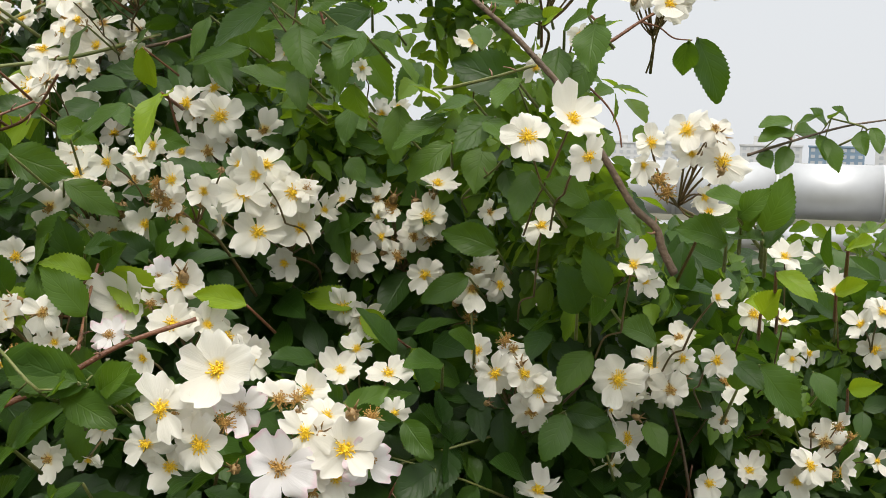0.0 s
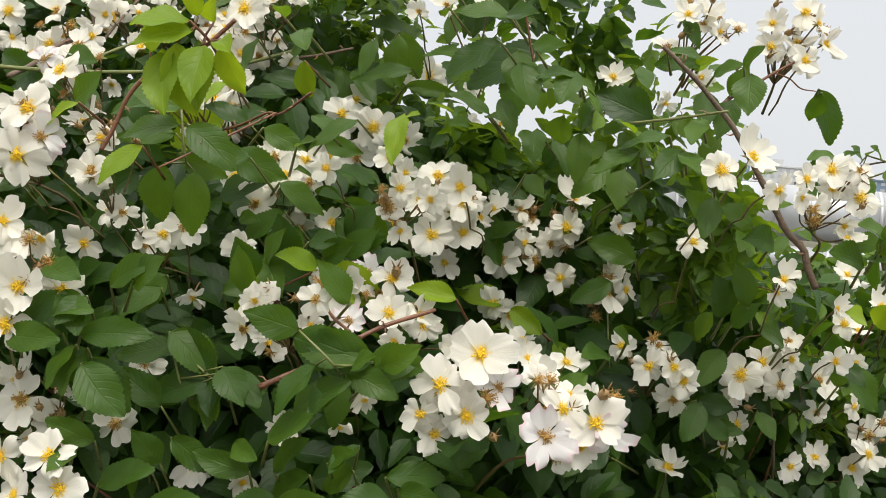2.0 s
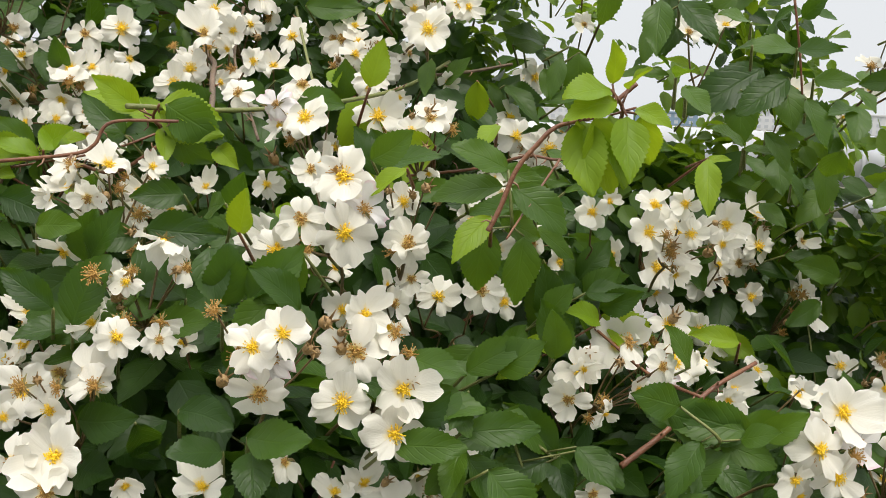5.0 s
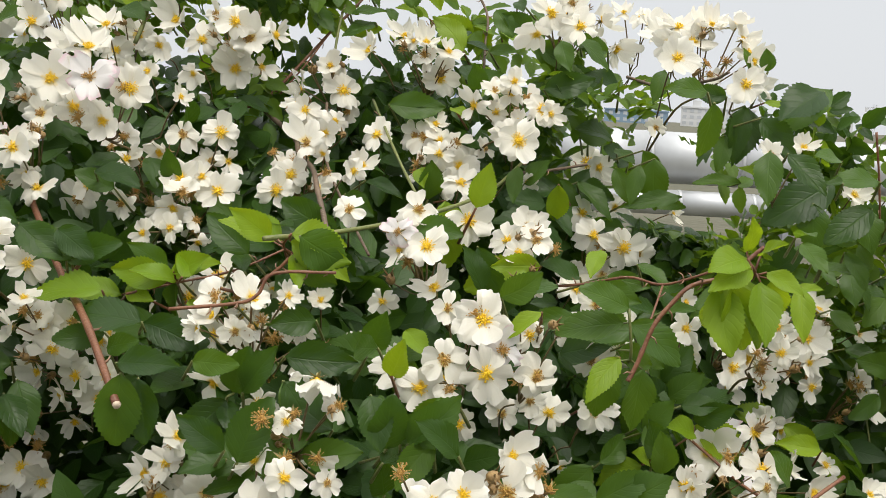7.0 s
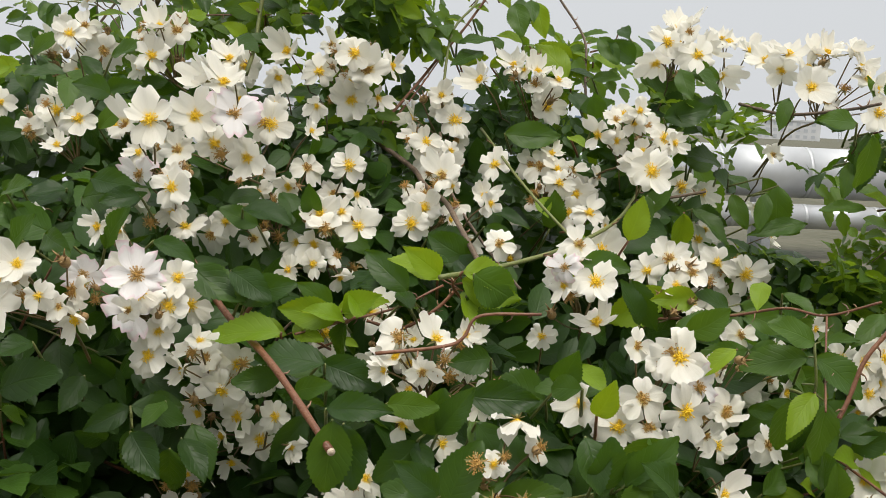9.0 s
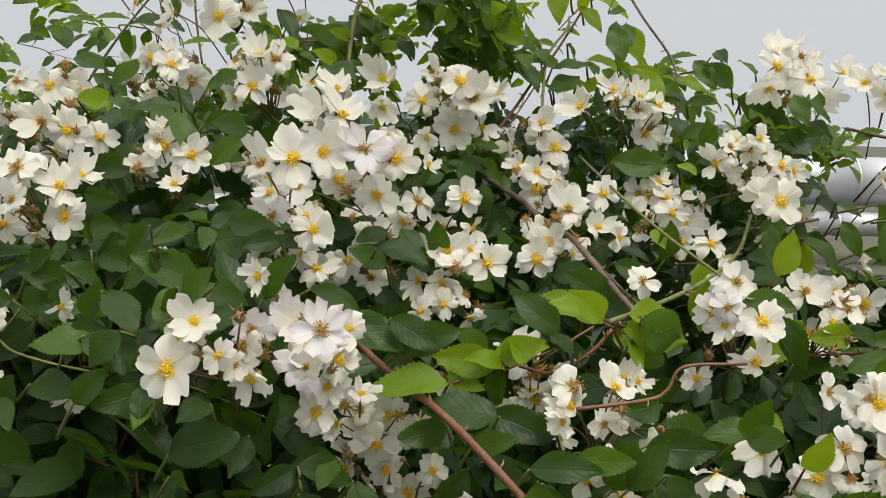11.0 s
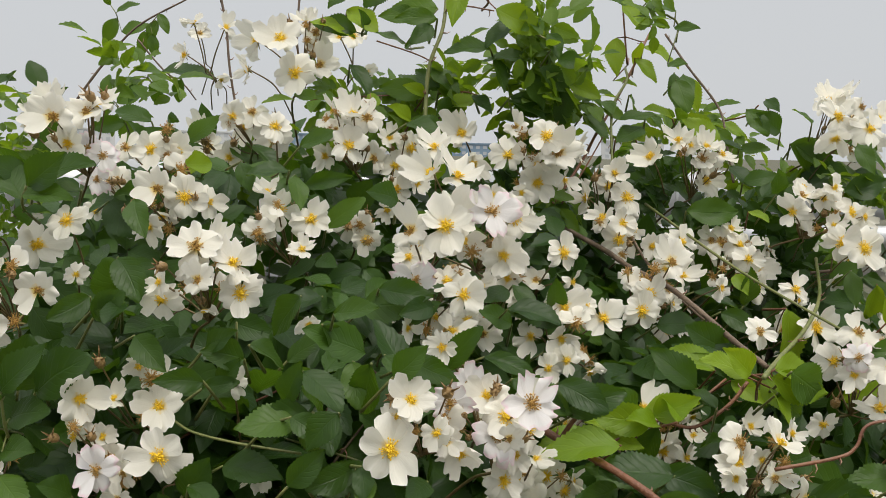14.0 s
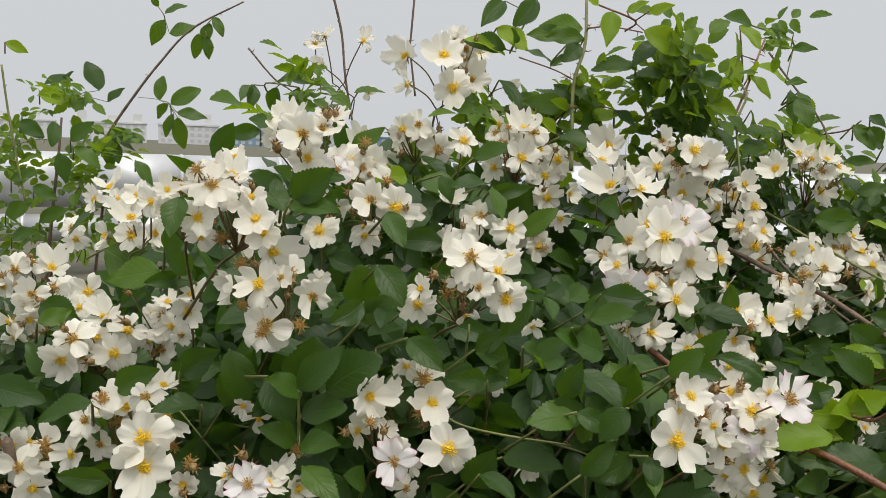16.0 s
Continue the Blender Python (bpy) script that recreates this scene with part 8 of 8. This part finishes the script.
spray("young", (-0.317, 0.685, 1.531), (-0.315,0.661,1.558,-0.309,0.655,1.588,1.00,6))
spray("dark", (-0.374, 0.646, 1.443), (-0.386,0.625,1.463,-0.420,0.631,1.475,1.30,-8))
spray("dark", (-0.764, 0.728, 1.488), (-0.758,0.695,1.505,-0.740,0.666,1.509,1.00,-11))
spray("dark", (-0.746, 0.676, 1.481), (-0.740,0.648,1.506,-0.728,0.635,1.524,1.00,19))
spray("mid", (-0.886, 1.137, 1.573), (-0.878,1.107,1.584,-0.843,1.067,1.562,1.00,14))
spray("dark", (-0.852, 0.933, 1.561), (-0.863,0.914,1.580,-0.890,0.922,1.587,1.00,10))
spray("dark", (-0.827, 0.797, 1.520), (-0.836,0.774,1.544,-0.849,0.772,1.555,1.30,13))
spray("dark", (-0.837, 0.924, 1.507), (-0.849,0.902,1.523,-0.878,0.903,1.521,1.00,10))
spray("dark", (-0.880, 0.939, 1.478), (-0.877,0.911,1.504,-0.868,0.892,1.538,1.00,0))
spray("dark", (-0.869, 0.876, 1.482), (-0.865,0.850,1.509,-0.850,0.836,1.546,1.00,9))
spray("dark", (-0.846, 0.806, 1.507), (-0.845,0.778,1.534,-0.842,0.761,1.563,1.40,23))
spray("dark", (-0.862, 0.820, 1.534), (-0.859,0.791,1.540,-0.850,0.772,1.516,1.20,4))
spray("dark", (-0.820, 0.873, 1.623), (-0.829,0.846,1.644,-0.850,0.837,1.657,1.20,2))
spray("dark", (-0.905, 0.823, 1.636), (-0.910,0.794,1.644,-0.921,0.779,1.626,1.00,8))
spray("dark", (-0.951, 1.053, 1.540), (-0.944,1.021,1.553,-0.926,0.994,1.544,1.20,16))
spray("dark", (-0.899, 1.022, 1.533), (-0.893,0.991,1.555,-0.883,0.975,1.565,1.00,15))
spray("dark", (-0.776, 0.860, 1.590), (-0.775,0.829,1.598,-0.771,0.808,1.579,1.30,7))
spray("dark", (-0.811, 0.807, 1.547), (-0.806,0.778,1.571,-0.795,0.763,1.586,1.10,17))
spray("dark", (-0.745, 0.717, 1.500), (-0.743,0.684,1.522,-0.738,0.666,1.532,1.20,17))
spray("dark", (-0.741, 0.692, 1.524), (-0.734,0.661,1.536,-0.723,0.646,1.529,1.20,9))
spray("dark", (-0.859, 0.766, 1.483), (-0.852,0.736,1.495,-0.838,0.722,1.486,1.00,23))
spray("dark", (-0.763, 0.758, 1.538), (-0.758,0.727,1.560,-0.747,0.709,1.572,0.90,1))
spray("dark", (-0.794, 0.782, 1.553), (-0.790,0.749,1.565,-0.783,0.723,1.553,1.00,17))
spray("dark", (-0.693, 0.911, 1.650), (-0.691,0.883,1.656,-0.687,0.873,1.636,1.00,-1))
spray("dark", (-0.757, 0.750, 1.516), (-0.753,0.721,1.541,-0.747,0.708,1.556,1.00,11))
spray("dark", (-0.715, 0.769, 1.524), (-0.708,0.739,1.547,-0.695,0.723,1.563,0.90,-17))
spray("dark", (-0.083, 0.727, 1.633), (-0.087,0.705,1.637,-0.099,0.693,1.594,0.66,0))
spray("dark", (-0.072, 0.722, 1.625), (-0.076,0.700,1.629,-0.053,0.677,1.599,0.62,10))
spray("dark", (-0.097, 0.733, 1.637), (-0.101,0.711,1.641,-0.129,0.711,1.646,0.85,0))
spray("mid", (-0.076, 0.728, 1.655), (-0.080,0.706,1.659,-0.091,0.702,1.680,1.00,20))
spray("mid", (-0.021, 0.707, 1.649), (-0.025,0.685,1.653,-0.070,0.686,1.621,0.95,10))
spray("young", (-0.069, 0.723, 1.636), (-0.073,0.701,1.640,-0.059,0.684,1.635,0.90,-20))
spray("mid", (-0.096, 0.729, 1.610), (-0.100,0.707,1.614,-0.110,0.696,1.590,0.90,0))
spray("mid", (-0.085, 0.720, 1.575), (-0.089,0.698,1.579,-0.125,0.700,1.583,0.60,10))
spray("young", (-0.064, 0.712, 1.577), (-0.068,0.690,1.581,-0.094,0.691,1.593,0.80,10))
spray("mid", (-0.026, 0.698, 1.570), (-0.030,0.676,1.574,-0.054,0.672,1.561,1.10,0))
spray("mid", (-0.127, 0.733, 1.562), (-0.131,0.711,1.566,-0.178,0.716,1.560,0.50,0))
spray("mid", (-0.156, 0.747, 1.584), (-0.160,0.725,1.588,-0.172,0.714,1.560,0.80,0))
spray("mid", (-0.140, 0.751, 1.656), (-0.144,0.729,1.660,-0.156,0.719,1.637,0.90,-10))
spray("mid", (0.086, 0.647, 1.557), (0.082,0.625,1.561,0.089,0.616,1.582,1.00,0))
spray("mid", (0.090, 0.646, 1.555), (0.086,0.624,1.559,0.072,0.612,1.533,1.10,0))
spray("dark", (0.065, 0.649, 1.577), (0.061,0.627,1.581,0.031,0.618,1.576,0.75,0))
spray("dark", (0.050, 0.653, 1.608), (0.046,0.631,1.612,0.056,0.619,1.593,0.80,0))

# ---- the mass of the bush ----
# height of the closed foliage along the bush, and its front face as the flowers give it
TOP_X = (-3.0, -1.25, -1.0, -0.85, -0.75, -0.5, -0.3, -0.2, -0.1, 0.0, 0.06, 0.15, 0.28, 0.45, 0.8, 2.2)
TOP_Z = (1.50, 1.54, 1.575, 1.60, 1.645, 1.65, 1.630, 1.610, 1.568, 1.51, 1.47, 1.44, 1.42, 1.385, 1.35, 1.28)
AT = np.array([tuple(p) for p in FLOWER_AT])
q = random.Random(9)


def front(x, z):
    """Depth of the bush's front face at a place, drawn from the flowers round it."""
    d2 = (AT[:, 0] - x) ** 2 + (AT[:, 2] - z) ** 2
    w = 1 / (d2 + 0.0012)
    near = d2 < 0.05
    flowers = float((w * AT[:, 1] * near).sum() / (w * near).sum()) if near.any() else None
    plain_face = 0.80 if x > 0.2 else 0.72 + 0.18 * max(0.0, min(1.0, (-x - 0.4) / 0.6))
    if flowers is None:
        return plain_face
    return flowers


OPEN = [np.array(unit((math.sin(radians(a)), -math.cos(radians(a)), rise))) for a, rise in ((9, 0.04), (0, 0.07), (-9, 0.10), (-18, 0.14), (-27, 0.18), (-37, 0.20))]     # the ways that the flowers look out

SUNWARD = np.array(unit((math.sin(radians(SUN_AZ)) * 0.5, math.cos(radians(SUN_AZ)) * 0.5, 0.9)))


def clear(p, reach=0.026, ahead=0.30):
    """Whether this place shades no flower from the open side of the bush."""
    d = np.array(p) - AT
    for way, far in [(way, ahead) for way in OPEN] + [(SUNWARD, 0.12)]:
        along = d @ way
        off = ((d - along[:, None] * way) ** 2).sum(1)
        if ((along > -0.004) & (along < far) & (off < reach * reach)).any():
            return False
    return True


def top(x):
    return float(np.interp(x, TOP_X, TOP_Z)) + 0.02 * math.sin(x * 37) + 0.012 * math.sin(x * 91 + 1)


# rose leaves near the face, each a part
made = 0
while made < 50:
    x, z = q.uniform(-1.15, 0.42), q.uniform(1.20, 1.66)
    if z > top(x) - 0.01:
        continue
    y = front(x, z) + q.uniform(0.012, 0.075)
    way = unit((q.uniform(-1, 1), q.uniform(-0.9, -0.1), q.uniform(-0.9, 0.5)))
    if z + way.z * 0.07 > top(x) + 0.012 or (x > 0.05 and y < 0.60):
        continue
    if not all(clear((x + way.x * k, y + way.y * k, z + way.z * k), 0.024) for k in (-0.02, 0.025, 0.06)):
        continue
    up = unit((q.uniform(-0.5, 0.5), q.uniform(-0.9, -0.3), q.uniform(0.3, 1.0)))
    compound_leaf((x - way.x * 0.05, y - way.y * 0.05 + 0.01, z - way.z * 0.05), way, up, q.choice((5, 5, 7)), q.uniform(0.028, 0.040), q.choice(("dark", "dark", "dark", "mid")), q)
    made += 1

# the leaves past those, joined: fine ones at the face, plainer ones deep inside
def template(stations, halves, toothed):
    v, uv, f = [], [], []
    for i in range(stations + 1):
        t = i / stations
        w = 0.28 * (math.sin(math.pi * t ** 0.80) ** 0.85 * (1.06 - 0.16 * t) if 0 < t < 1 else 0.0)
        for j in range(-halves, halves + 1):
            s = j / halves
            x = w * s * (1 + (0.06 if i % 2 else -0.06) * (toothed and abs(j) == halves))
            v.append((x, t + (0.03 if toothed and abs(j) == halves and i % 2 else 0), 0.32 * abs(x) - 0.15 * t * t + 0.012 * math.sin(9 * t + 2 * j)))
            uv.append((0.5 + s / 2, t))
    row = 2 * halves + 1
    for i in range(stations):
        for j in range(row - 1):
            k = i * row + j
            f.append((k, k + 1, k + row + 1, k + row))
    return np.array(v), np.array(uv), np.array(f)


FINE, PLAIN = template(10, 2, True), template(5, 1, False)
MASS = {}


def strew(key, shape, at, way, up, n, size):
    """One rose leaf added to a joined mesh."""
    base = Matrix.Translation(at) @ frame_leaf(way, up)
    for place, a, long in leaf_frame(n, size, q):
        m = base @ Matrix.Translation(place) @ Matrix.Rotation(-a, 4, "Z") @ Matrix.Rotation(q.uniform(-0.5, 0.5), 4, "Y") @ Matrix.Rotation(q.uniform(-0.4, 0.2), 4, "X") @ Matrix.Scale(long, 4)
        m = np.array(m)
        MASS.setdefault(key, (shape, []))[1].append(shape[0] @ m[:3, :3].T + m[:3, 3])


def scatter(key, shape, count, xs, zs, depth, size):
    """Rose leaves strewn through a stretch of the bush, behind its face."""
    done = tries = 0
    while done < count and tries < 60000:
        x, z = q.uniform(*xs), q.uniform(*zs)
        if z > top(x):
            continue
        y = front(x, z) + depth[0] + (depth[1] - depth[0]) * q.random() ** 1.4
        way = unit((q.uniform(-1, 1), q.uniform(-1, 0.4), q.uniform(-0.8, 0.6)))
        tries += 1
        if z + way.z * 0.08 > top(x) + 0.012 or (x > 0.05 and y < 0.60):
            continue
        if not all(clear((x + way.x * k, y + way.y * k, z + way.z * k), 0.022) for k in (0.02, 0.06)):
            continue
        done += 1
        up = unit((q.uniform(-0.6, 0.6), q.uniform(-0.9, 0.0), q.uniform(0.3, 1.0)))
        strew(key, shape, (x, y, z), way, up, q.choice((5, 7)), q.uniform(*size))


def tuft(centre, reach, count, tone):
    """A loose tuft of leaves round a centre."""
    count = int(count * 1.2)
    for i in range(count * 20):
        off = Vector((q.gauss(0, 0.5), q.gauss(0, 0.5), q.gauss(0, 0.5))) * reach
        off *= min(1.0, 1.1 * reach / max(off.length, 1e-6))
        way = unit(off + Vector((q.uniform(-0.05, 0.05), q.uniform(-0.06, 0.02), q.uniform(-0.05, 0.05))))
        at = Vector(centre) + off * 0.8 - way * 0.03
        if at.z + way.z * 0.07 > centre[2] + reach:
            continue
        if not all(clear(at + way * k, 0.023) for k in (0.0, 0.02, 0.04, 0.06)):
            continue
        up = unit((q.uniform(-0.6, 0.6), q.uniform(-0.9, 0.0), q.uniform(0.3, 1.0)))
        strew("tuft_" + tone, FINE, at, way, up, q.choice((5, 5, 7)), q.uniform(0.015, 0.025))
        count -= 1
        if count == 0:
            break


scatter("face", FINE, 750, (-1.20, 0.50), (1.16, 1.66), (0.006, 0.09), (0.026, 0.038))
scatter("mass", PLAIN, 3800, (-1.30, 0.70), (1.12, 1.68), (0.050, 0.36), (0.026, 0.038))
scatter("mass", PLAIN, 900, (-1.30, 0.60), (1.12, 1.62), (0.22, 0.50), (0.030, 0.042))
scatter("mass", PLAIN, 1300, (-2.6, -1.30), (0.35, 1.6), (0.02, 0.45), (0.026, 0.036))
scatter("mass", PLAIN, 1300, (0.70, 2.0), (0.35, 1.5), (0.02, 0.45), (0.026, 0.036))
scatter("mass", PLAIN, 2200, (-1.3, 0.7), (0.30, 1.14), (0.02, 0.45), (0.026, 0.036))

# ---- tufts of leaves that stand out of the mass: centre, reach, number, tone ----
tuft((-0.410, 0.964, 1.739), .06, 8, "mid")
tuft((-0.442, 0.947, 1.765), .05, 5, "mid")
tuft((-0.381, 0.944, 1.701), .045, 5, "mid")
tuft((-0.544, 1.027, 1.722), .05, 8, "mid")
tuft((-0.488, 1.033, 1.709), .05, 9, "mid")
tuft((-0.629, 1.066, 1.676), .05, 8, "mid")
tuft((-0.216, 0.917, 1.659), .035, 4, "mid")
tuft((-0.205, 0.798, 1.657), .03, 3, "mid")
tuft((-0.467, 1.017, 1.709), .06, 13, "mid")
tuft((-0.168, 0.989, 1.684), .05, 6, "mid")
tuft((-0.162, 0.863, 1.662), .04, 5, "mid")
tuft((-0.110, 0.898, 1.597), .05, 6, "mid")
tuft((-0.396, 0.935, 1.702), .05, 9, "mid")
tuft((-0.563, 1.002, 1.710), .05, 9, "mid")
tuft((-0.208, 0.607, 1.583), .05, 5, "mid")
tuft((-0.138, 0.796, 1.583), .05, 5, "mid")
tuft((-0.424, 0.933, 1.648), .06, 10, "dark")
tuft((-0.302, 0.895, 1.611), .06, 10, "dark")
tuft((-0.147, 0.903, 1.610), .07, 12, "mid")
tuft((-0.155, 0.780, 1.621), .05, 4, "mid")
tuft((0.020, 0.710, 1.493), .04, 4, "mid")
tuft((-0.130, 0.617, 1.516), .05, 5, "mid")
tuft((-0.090, 0.739, 1.580), .07, 9, "mid")
tuft((0.018, 0.620, 1.514), .07, 6, "mid")
tuft((-0.199, 0.819, 1.586), .05, 9, "dark")
tuft((0.047, 0.600, 1.482), .07, 12, "mid")
tuft((-0.831, 1.702, 1.690), .07, 9, "mid")
tuft((-0.813, 1.682, 1.609), .09, 14, "mid")
tuft((-0.853, 1.700, 1.556), .07, 10, "mid")
tuft((-0.354, 0.971, 1.749), .05, 5, "mid")
tuft((-0.434, 0.932, 1.767), .05, 5, "mid")
tuft((-0.425, 0.974, 1.698), .06, 7, "mid")
tuft((-0.647, 1.048, 1.700), .05, 6, "mid")
tuft((0.257, 0.674, 1.387), .05, 9, "mid")
tuft((0.281, 0.709, 1.342), .07, 12, "mid")
tuft((0.255, 0.723, 1.342), .05, 8, "mid")
tuft((0.157, 0.611, 1.402), .06, 8, "mid")
tuft((0.248, 0.610, 1.421), .035, 6, "mid")
tuft((-0.192, 0.752, 1.555), .06, 10, "dark")
tuft((-0.212, 0.657, 1.558), .06, 10, "dark")
tuft((-0.268, 0.712, 1.555), .06, 9, "dark")
tuft((-0.204, 0.603, 1.557), .06, 9, "dark")
tuft((-0.202, 0.848, 1.597), .05, 8, "dark")
tuft((-0.269, 0.880, 1.615), .05, 8, "dark")
tuft((-0.144, 0.880, 1.570), .05, 9, "mid")
tuft((-0.090, 0.682, 1.519), .06, 12, "mid")
tuft((-0.094, 0.911, 1.583), .05, 6, "mid")
tuft((-0.049, 0.701, 1.494), .05, 8, "mid")
tuft((-0.311, 0.928, 1.627), .05, 10, "dark")
tuft((-0.215, 0.976, 1.691), .05, 9, "mid")
tuft((-0.664, 1.067, 1.665), .05, 10, "dark")
tuft((-0.253, 0.962, 1.663), .06, 12, "dark")
tuft((-0.358, 0.923, 1.642), .05, 8, "dark")
tuft((-0.416, 0.928, 1.643), .045, 8, "mid")
tuft((-0.624, 0.935, 1.655), .04, 5, "dark")
tuft((-0.175, 0.844, 1.598), .05, 9, "dark")
tuft((-0.117, 0.835, 1.590), .05, 8, "mid")
tuft((0.067, 0.700, 1.464), .05, 8, "mid")
tuft((0.089, 0.646, 1.453), .05, 8, "mid")
tuft((-0.765, 1.656, 1.641), .06, 9, "mid")
tuft((-0.732, 1.640, 1.672), .045, 6, "mid")
tuft((-0.804, 1.691, 1.743), .05, 7, "mid")
tuft((-0.776, 1.654, 1.559), .06, 8, "mid")
tuft((-0.110, 0.860, 1.588), .05, 8, "mid")
tuft((-0.170, 0.656, 1.584), .04, 6, "mid")
tuft((0.060, 0.690, 1.462), .05, 9, "mid")
tuft((0.019, 0.721, 1.439), .05, 8, "mid")
tuft((0.075, 0.677, 1.425), .05, 8, "mid")
tuft((0.245, 0.729, 1.329), .06, 8, "mid")
tuft((0.243, 0.729, 1.312), .05, 6, "mid")
tuft((-0.163, 0.738, 1.570), .05, 9, "dark")
tuft((-0.189, 0.637, 1.591), .04, 5, "dark")
tuft((-0.209, 0.561, 1.560), .05, 10, "dark")
tuft((-0.207, 0.500, 1.565), .05, 7, "mid")
tuft((0.311, 0.789, 1.346), 0.05, 8, "mid")
tuft((0.329, 0.786, 1.317), 0.05, 8, "mid")
tuft((0.297, 0.810, 1.359), 0.05, 8, "mid")
tuft((0.254, 0.767, 1.332), 0.045, 7, "mid")
tuft((0.403, 0.994, 1.399), 0.06, 8, "mid")
tuft((0.375, 0.997, 1.430), 0.06, 8, "mid")
tuft((0.218, 0.775, 1.419), 0.045, 7, "mid")
tuft((0.228, 0.757, 1.442), 0.04, 6, "mid")
tuft((-0.107, 0.832, 1.567), 0.05, 9, "dark")
tuft((-0.112, 0.775, 1.538), 0.05, 9, "dark")
tuft((-0.126, 0.835, 1.540), 0.05, 9, "dark")
tuft((-0.077, 0.791, 1.581), 0.045, 7, "dark")
tuft((-0.075, 0.763, 1.545), 0.05, 8, "mid")
tuft((-0.054, 0.706, 1.573), 0.045, 7, "mid")
tuft((-0.067, 0.653, 1.545), 0.045, 7, "mid")
tuft((-0.076, 0.708, 1.533), 0.05, 8, "mid")
tuft((0.075, 0.603, 1.467), 0.05, 8, "mid")
tuft((0.055, 0.646, 1.442), 0.05, 8, "mid")
tuft((0.136, 0.580, 1.392), 0.045, 7, "mid")
tuft((0.197, 0.585, 1.295), 0.05, 8, "mid")
tuft((0.143, 0.608, 1.288), 0.05, 8, "mid")
tuft((0.149, 0.662, 1.412), 0.05, 8, "mid")
tuft((-0.102, 0.701, 1.570), 0.030, 7, "mid")
tuft((-0.072, 0.688, 1.554), 0.035, 8, "mid")
tuft((-0.003, 0.720, 1.575), 0.035, 8, "mid")
tuft((-0.115, 0.724, 1.549), 0.030, 7, "mid")
tuft((-0.145, 0.737, 1.565), 0.030, 7, "mid")
tuft((-0.035, 0.719, 1.634), 0.030, 6, "dark")
tuft((0.007, 0.722, 1.613), 0.035, 7, "dark")
tuft((-0.100, 0.767, 1.587), 0.030, 5, "mid")
tuft((-0.007, 0.714, 1.609), 0.050, 6, "mid")
tuft((0.046, 0.709, 1.583), 0.045, 5, "mid")
tuft((0.082, 0.705, 1.564), 0.040, 4, "mid")
tuft((0.041, 0.705, 1.540), 0.040, 7, "mid")
tuft((-0.109, 0.829, 1.586), 0.030, 5, "mid")
tuft((-0.097, 0.787, 1.556), 0.030, 6, "mid")
tuft((-0.065, 0.778, 1.577), 0.030, 5, "mid")
tuft((-0.100, 0.689, 1.554), 0.035, 6, "mid")
tuft((-0.129, 0.685, 1.546), 0.030, 6, "mid")
tuft((-0.116, 0.785, 1.537), 0.030, 5, "dark")
tuft((-0.045, 0.743, 1.608), 0.030, 5, "dark")
tuft((-0.815, 0.890, 1.713), 0.030, 4, "mid")
tuft((-0.793, 0.880, 1.706), 0.030, 4, "mid")
tuft((-0.747, 0.997, 1.727), 0.030, 4, "mid")
tuft((-0.806, 0.881, 1.688), 0.030, 4, "mid")
tuft((-0.708, 1.052, 1.715), 0.030, 4, "mid")
tuft((-0.436, 0.922, 1.759), 0.040, 6, "mid")
tuft((-0.398, 0.911, 1.742), 0.040, 6, "mid")
tuft((-0.320, 0.892, 1.779), 0.030, 4, "mid")
tuft((-0.102, 0.890, 1.585), 0.050, 10, "dark")
tuft((-0.088, 0.859, 1.551), 0.050, 12, "mid")
tuft((-0.058, 0.846, 1.534), 0.050, 11, "mid")
tuft((-0.036, 0.816, 1.531), 0.050, 11, "mid")
tuft((-0.009, 0.796, 1.534), 0.050, 11, "mid")
tuft((-0.090, 0.891, 1.623), 0.040, 7, "mid")
tuft((-0.041, 0.823, 1.569), 0.035, 5, "mid")

for key, (shape, parts) in MASS.items():
    n = len(parts)
    big_f = (shape[2][None] + (np.arange(n) * len(shape[0]))[:, None, None]).reshape(-1, 4)
    ob = mesh_object("foliage", np.concatenate(parts), big_f.tolist(), [LEAF_TUFT if key == "tuft_mid" else LEAF_MASS], bush, uvs=np.tile(shape[1], (n, 1)))
    tagged(ob, "loose tufts of fresh green rose leaves" if key == "tuft_mid" else "dense dark green rose leaves of the bush", kind="stuff")

# thin twigs that arch between the leaves near the face
for i in range(90):
    x, z = q.uniform(-1.1, 0.36), q.uniform(1.24, 1.60)
    if z > top(x) - 0.02:
        continue
    y = front(x, z) + q.uniform(0.015, 0.06)
    a, reach = q.uniform(-2.6, -0.5), q.uniform(0.05, 0.13)
    foot, tip = Vector((x, y + 0.03, z)) + Vector((math.cos(a), 0.2, math.sin(a))) * reach, Vector((x, y, z)) - Vector((math.cos(a), 0.1, math.sin(a))) * reach * 0.5
    if clear((foot + tip) / 2, 0.016) and clear(tip, 0.016):
        ob = cane([foot, (foot + tip) / 2 + Vector((q.uniform(-0.012, 0.012), -0.006, q.uniform(-0.004, 0.012))), tip], 0.0013, 0.0007, q.choice((CANE_RED, CANE_GREEN, CANE, CANE_RED)), 4)
        ob.name = "twig"

# canes from the ground up into the mass
for i in range(16):
    x = -1.9 + i * 0.22 + q.uniform(-0.06, 0.06)
    y = 1.0 + q.uniform(-0.08, 0.12)
    h = top(x) - 0.10
    lean = q.uniform(-0.25, 0.25)
    cane([(x * 0.9, y + 0.05, -0.03), (x * 0.95 + lean * 0.2, y, h * 0.5), (x + lean * 0.6, y - 0.05, h * 0.85), (x + lean, y - 0.12, h)], 0.008, 0.0035, rnd.choice((CANE, CANE, CANE_GREEN)), 14)
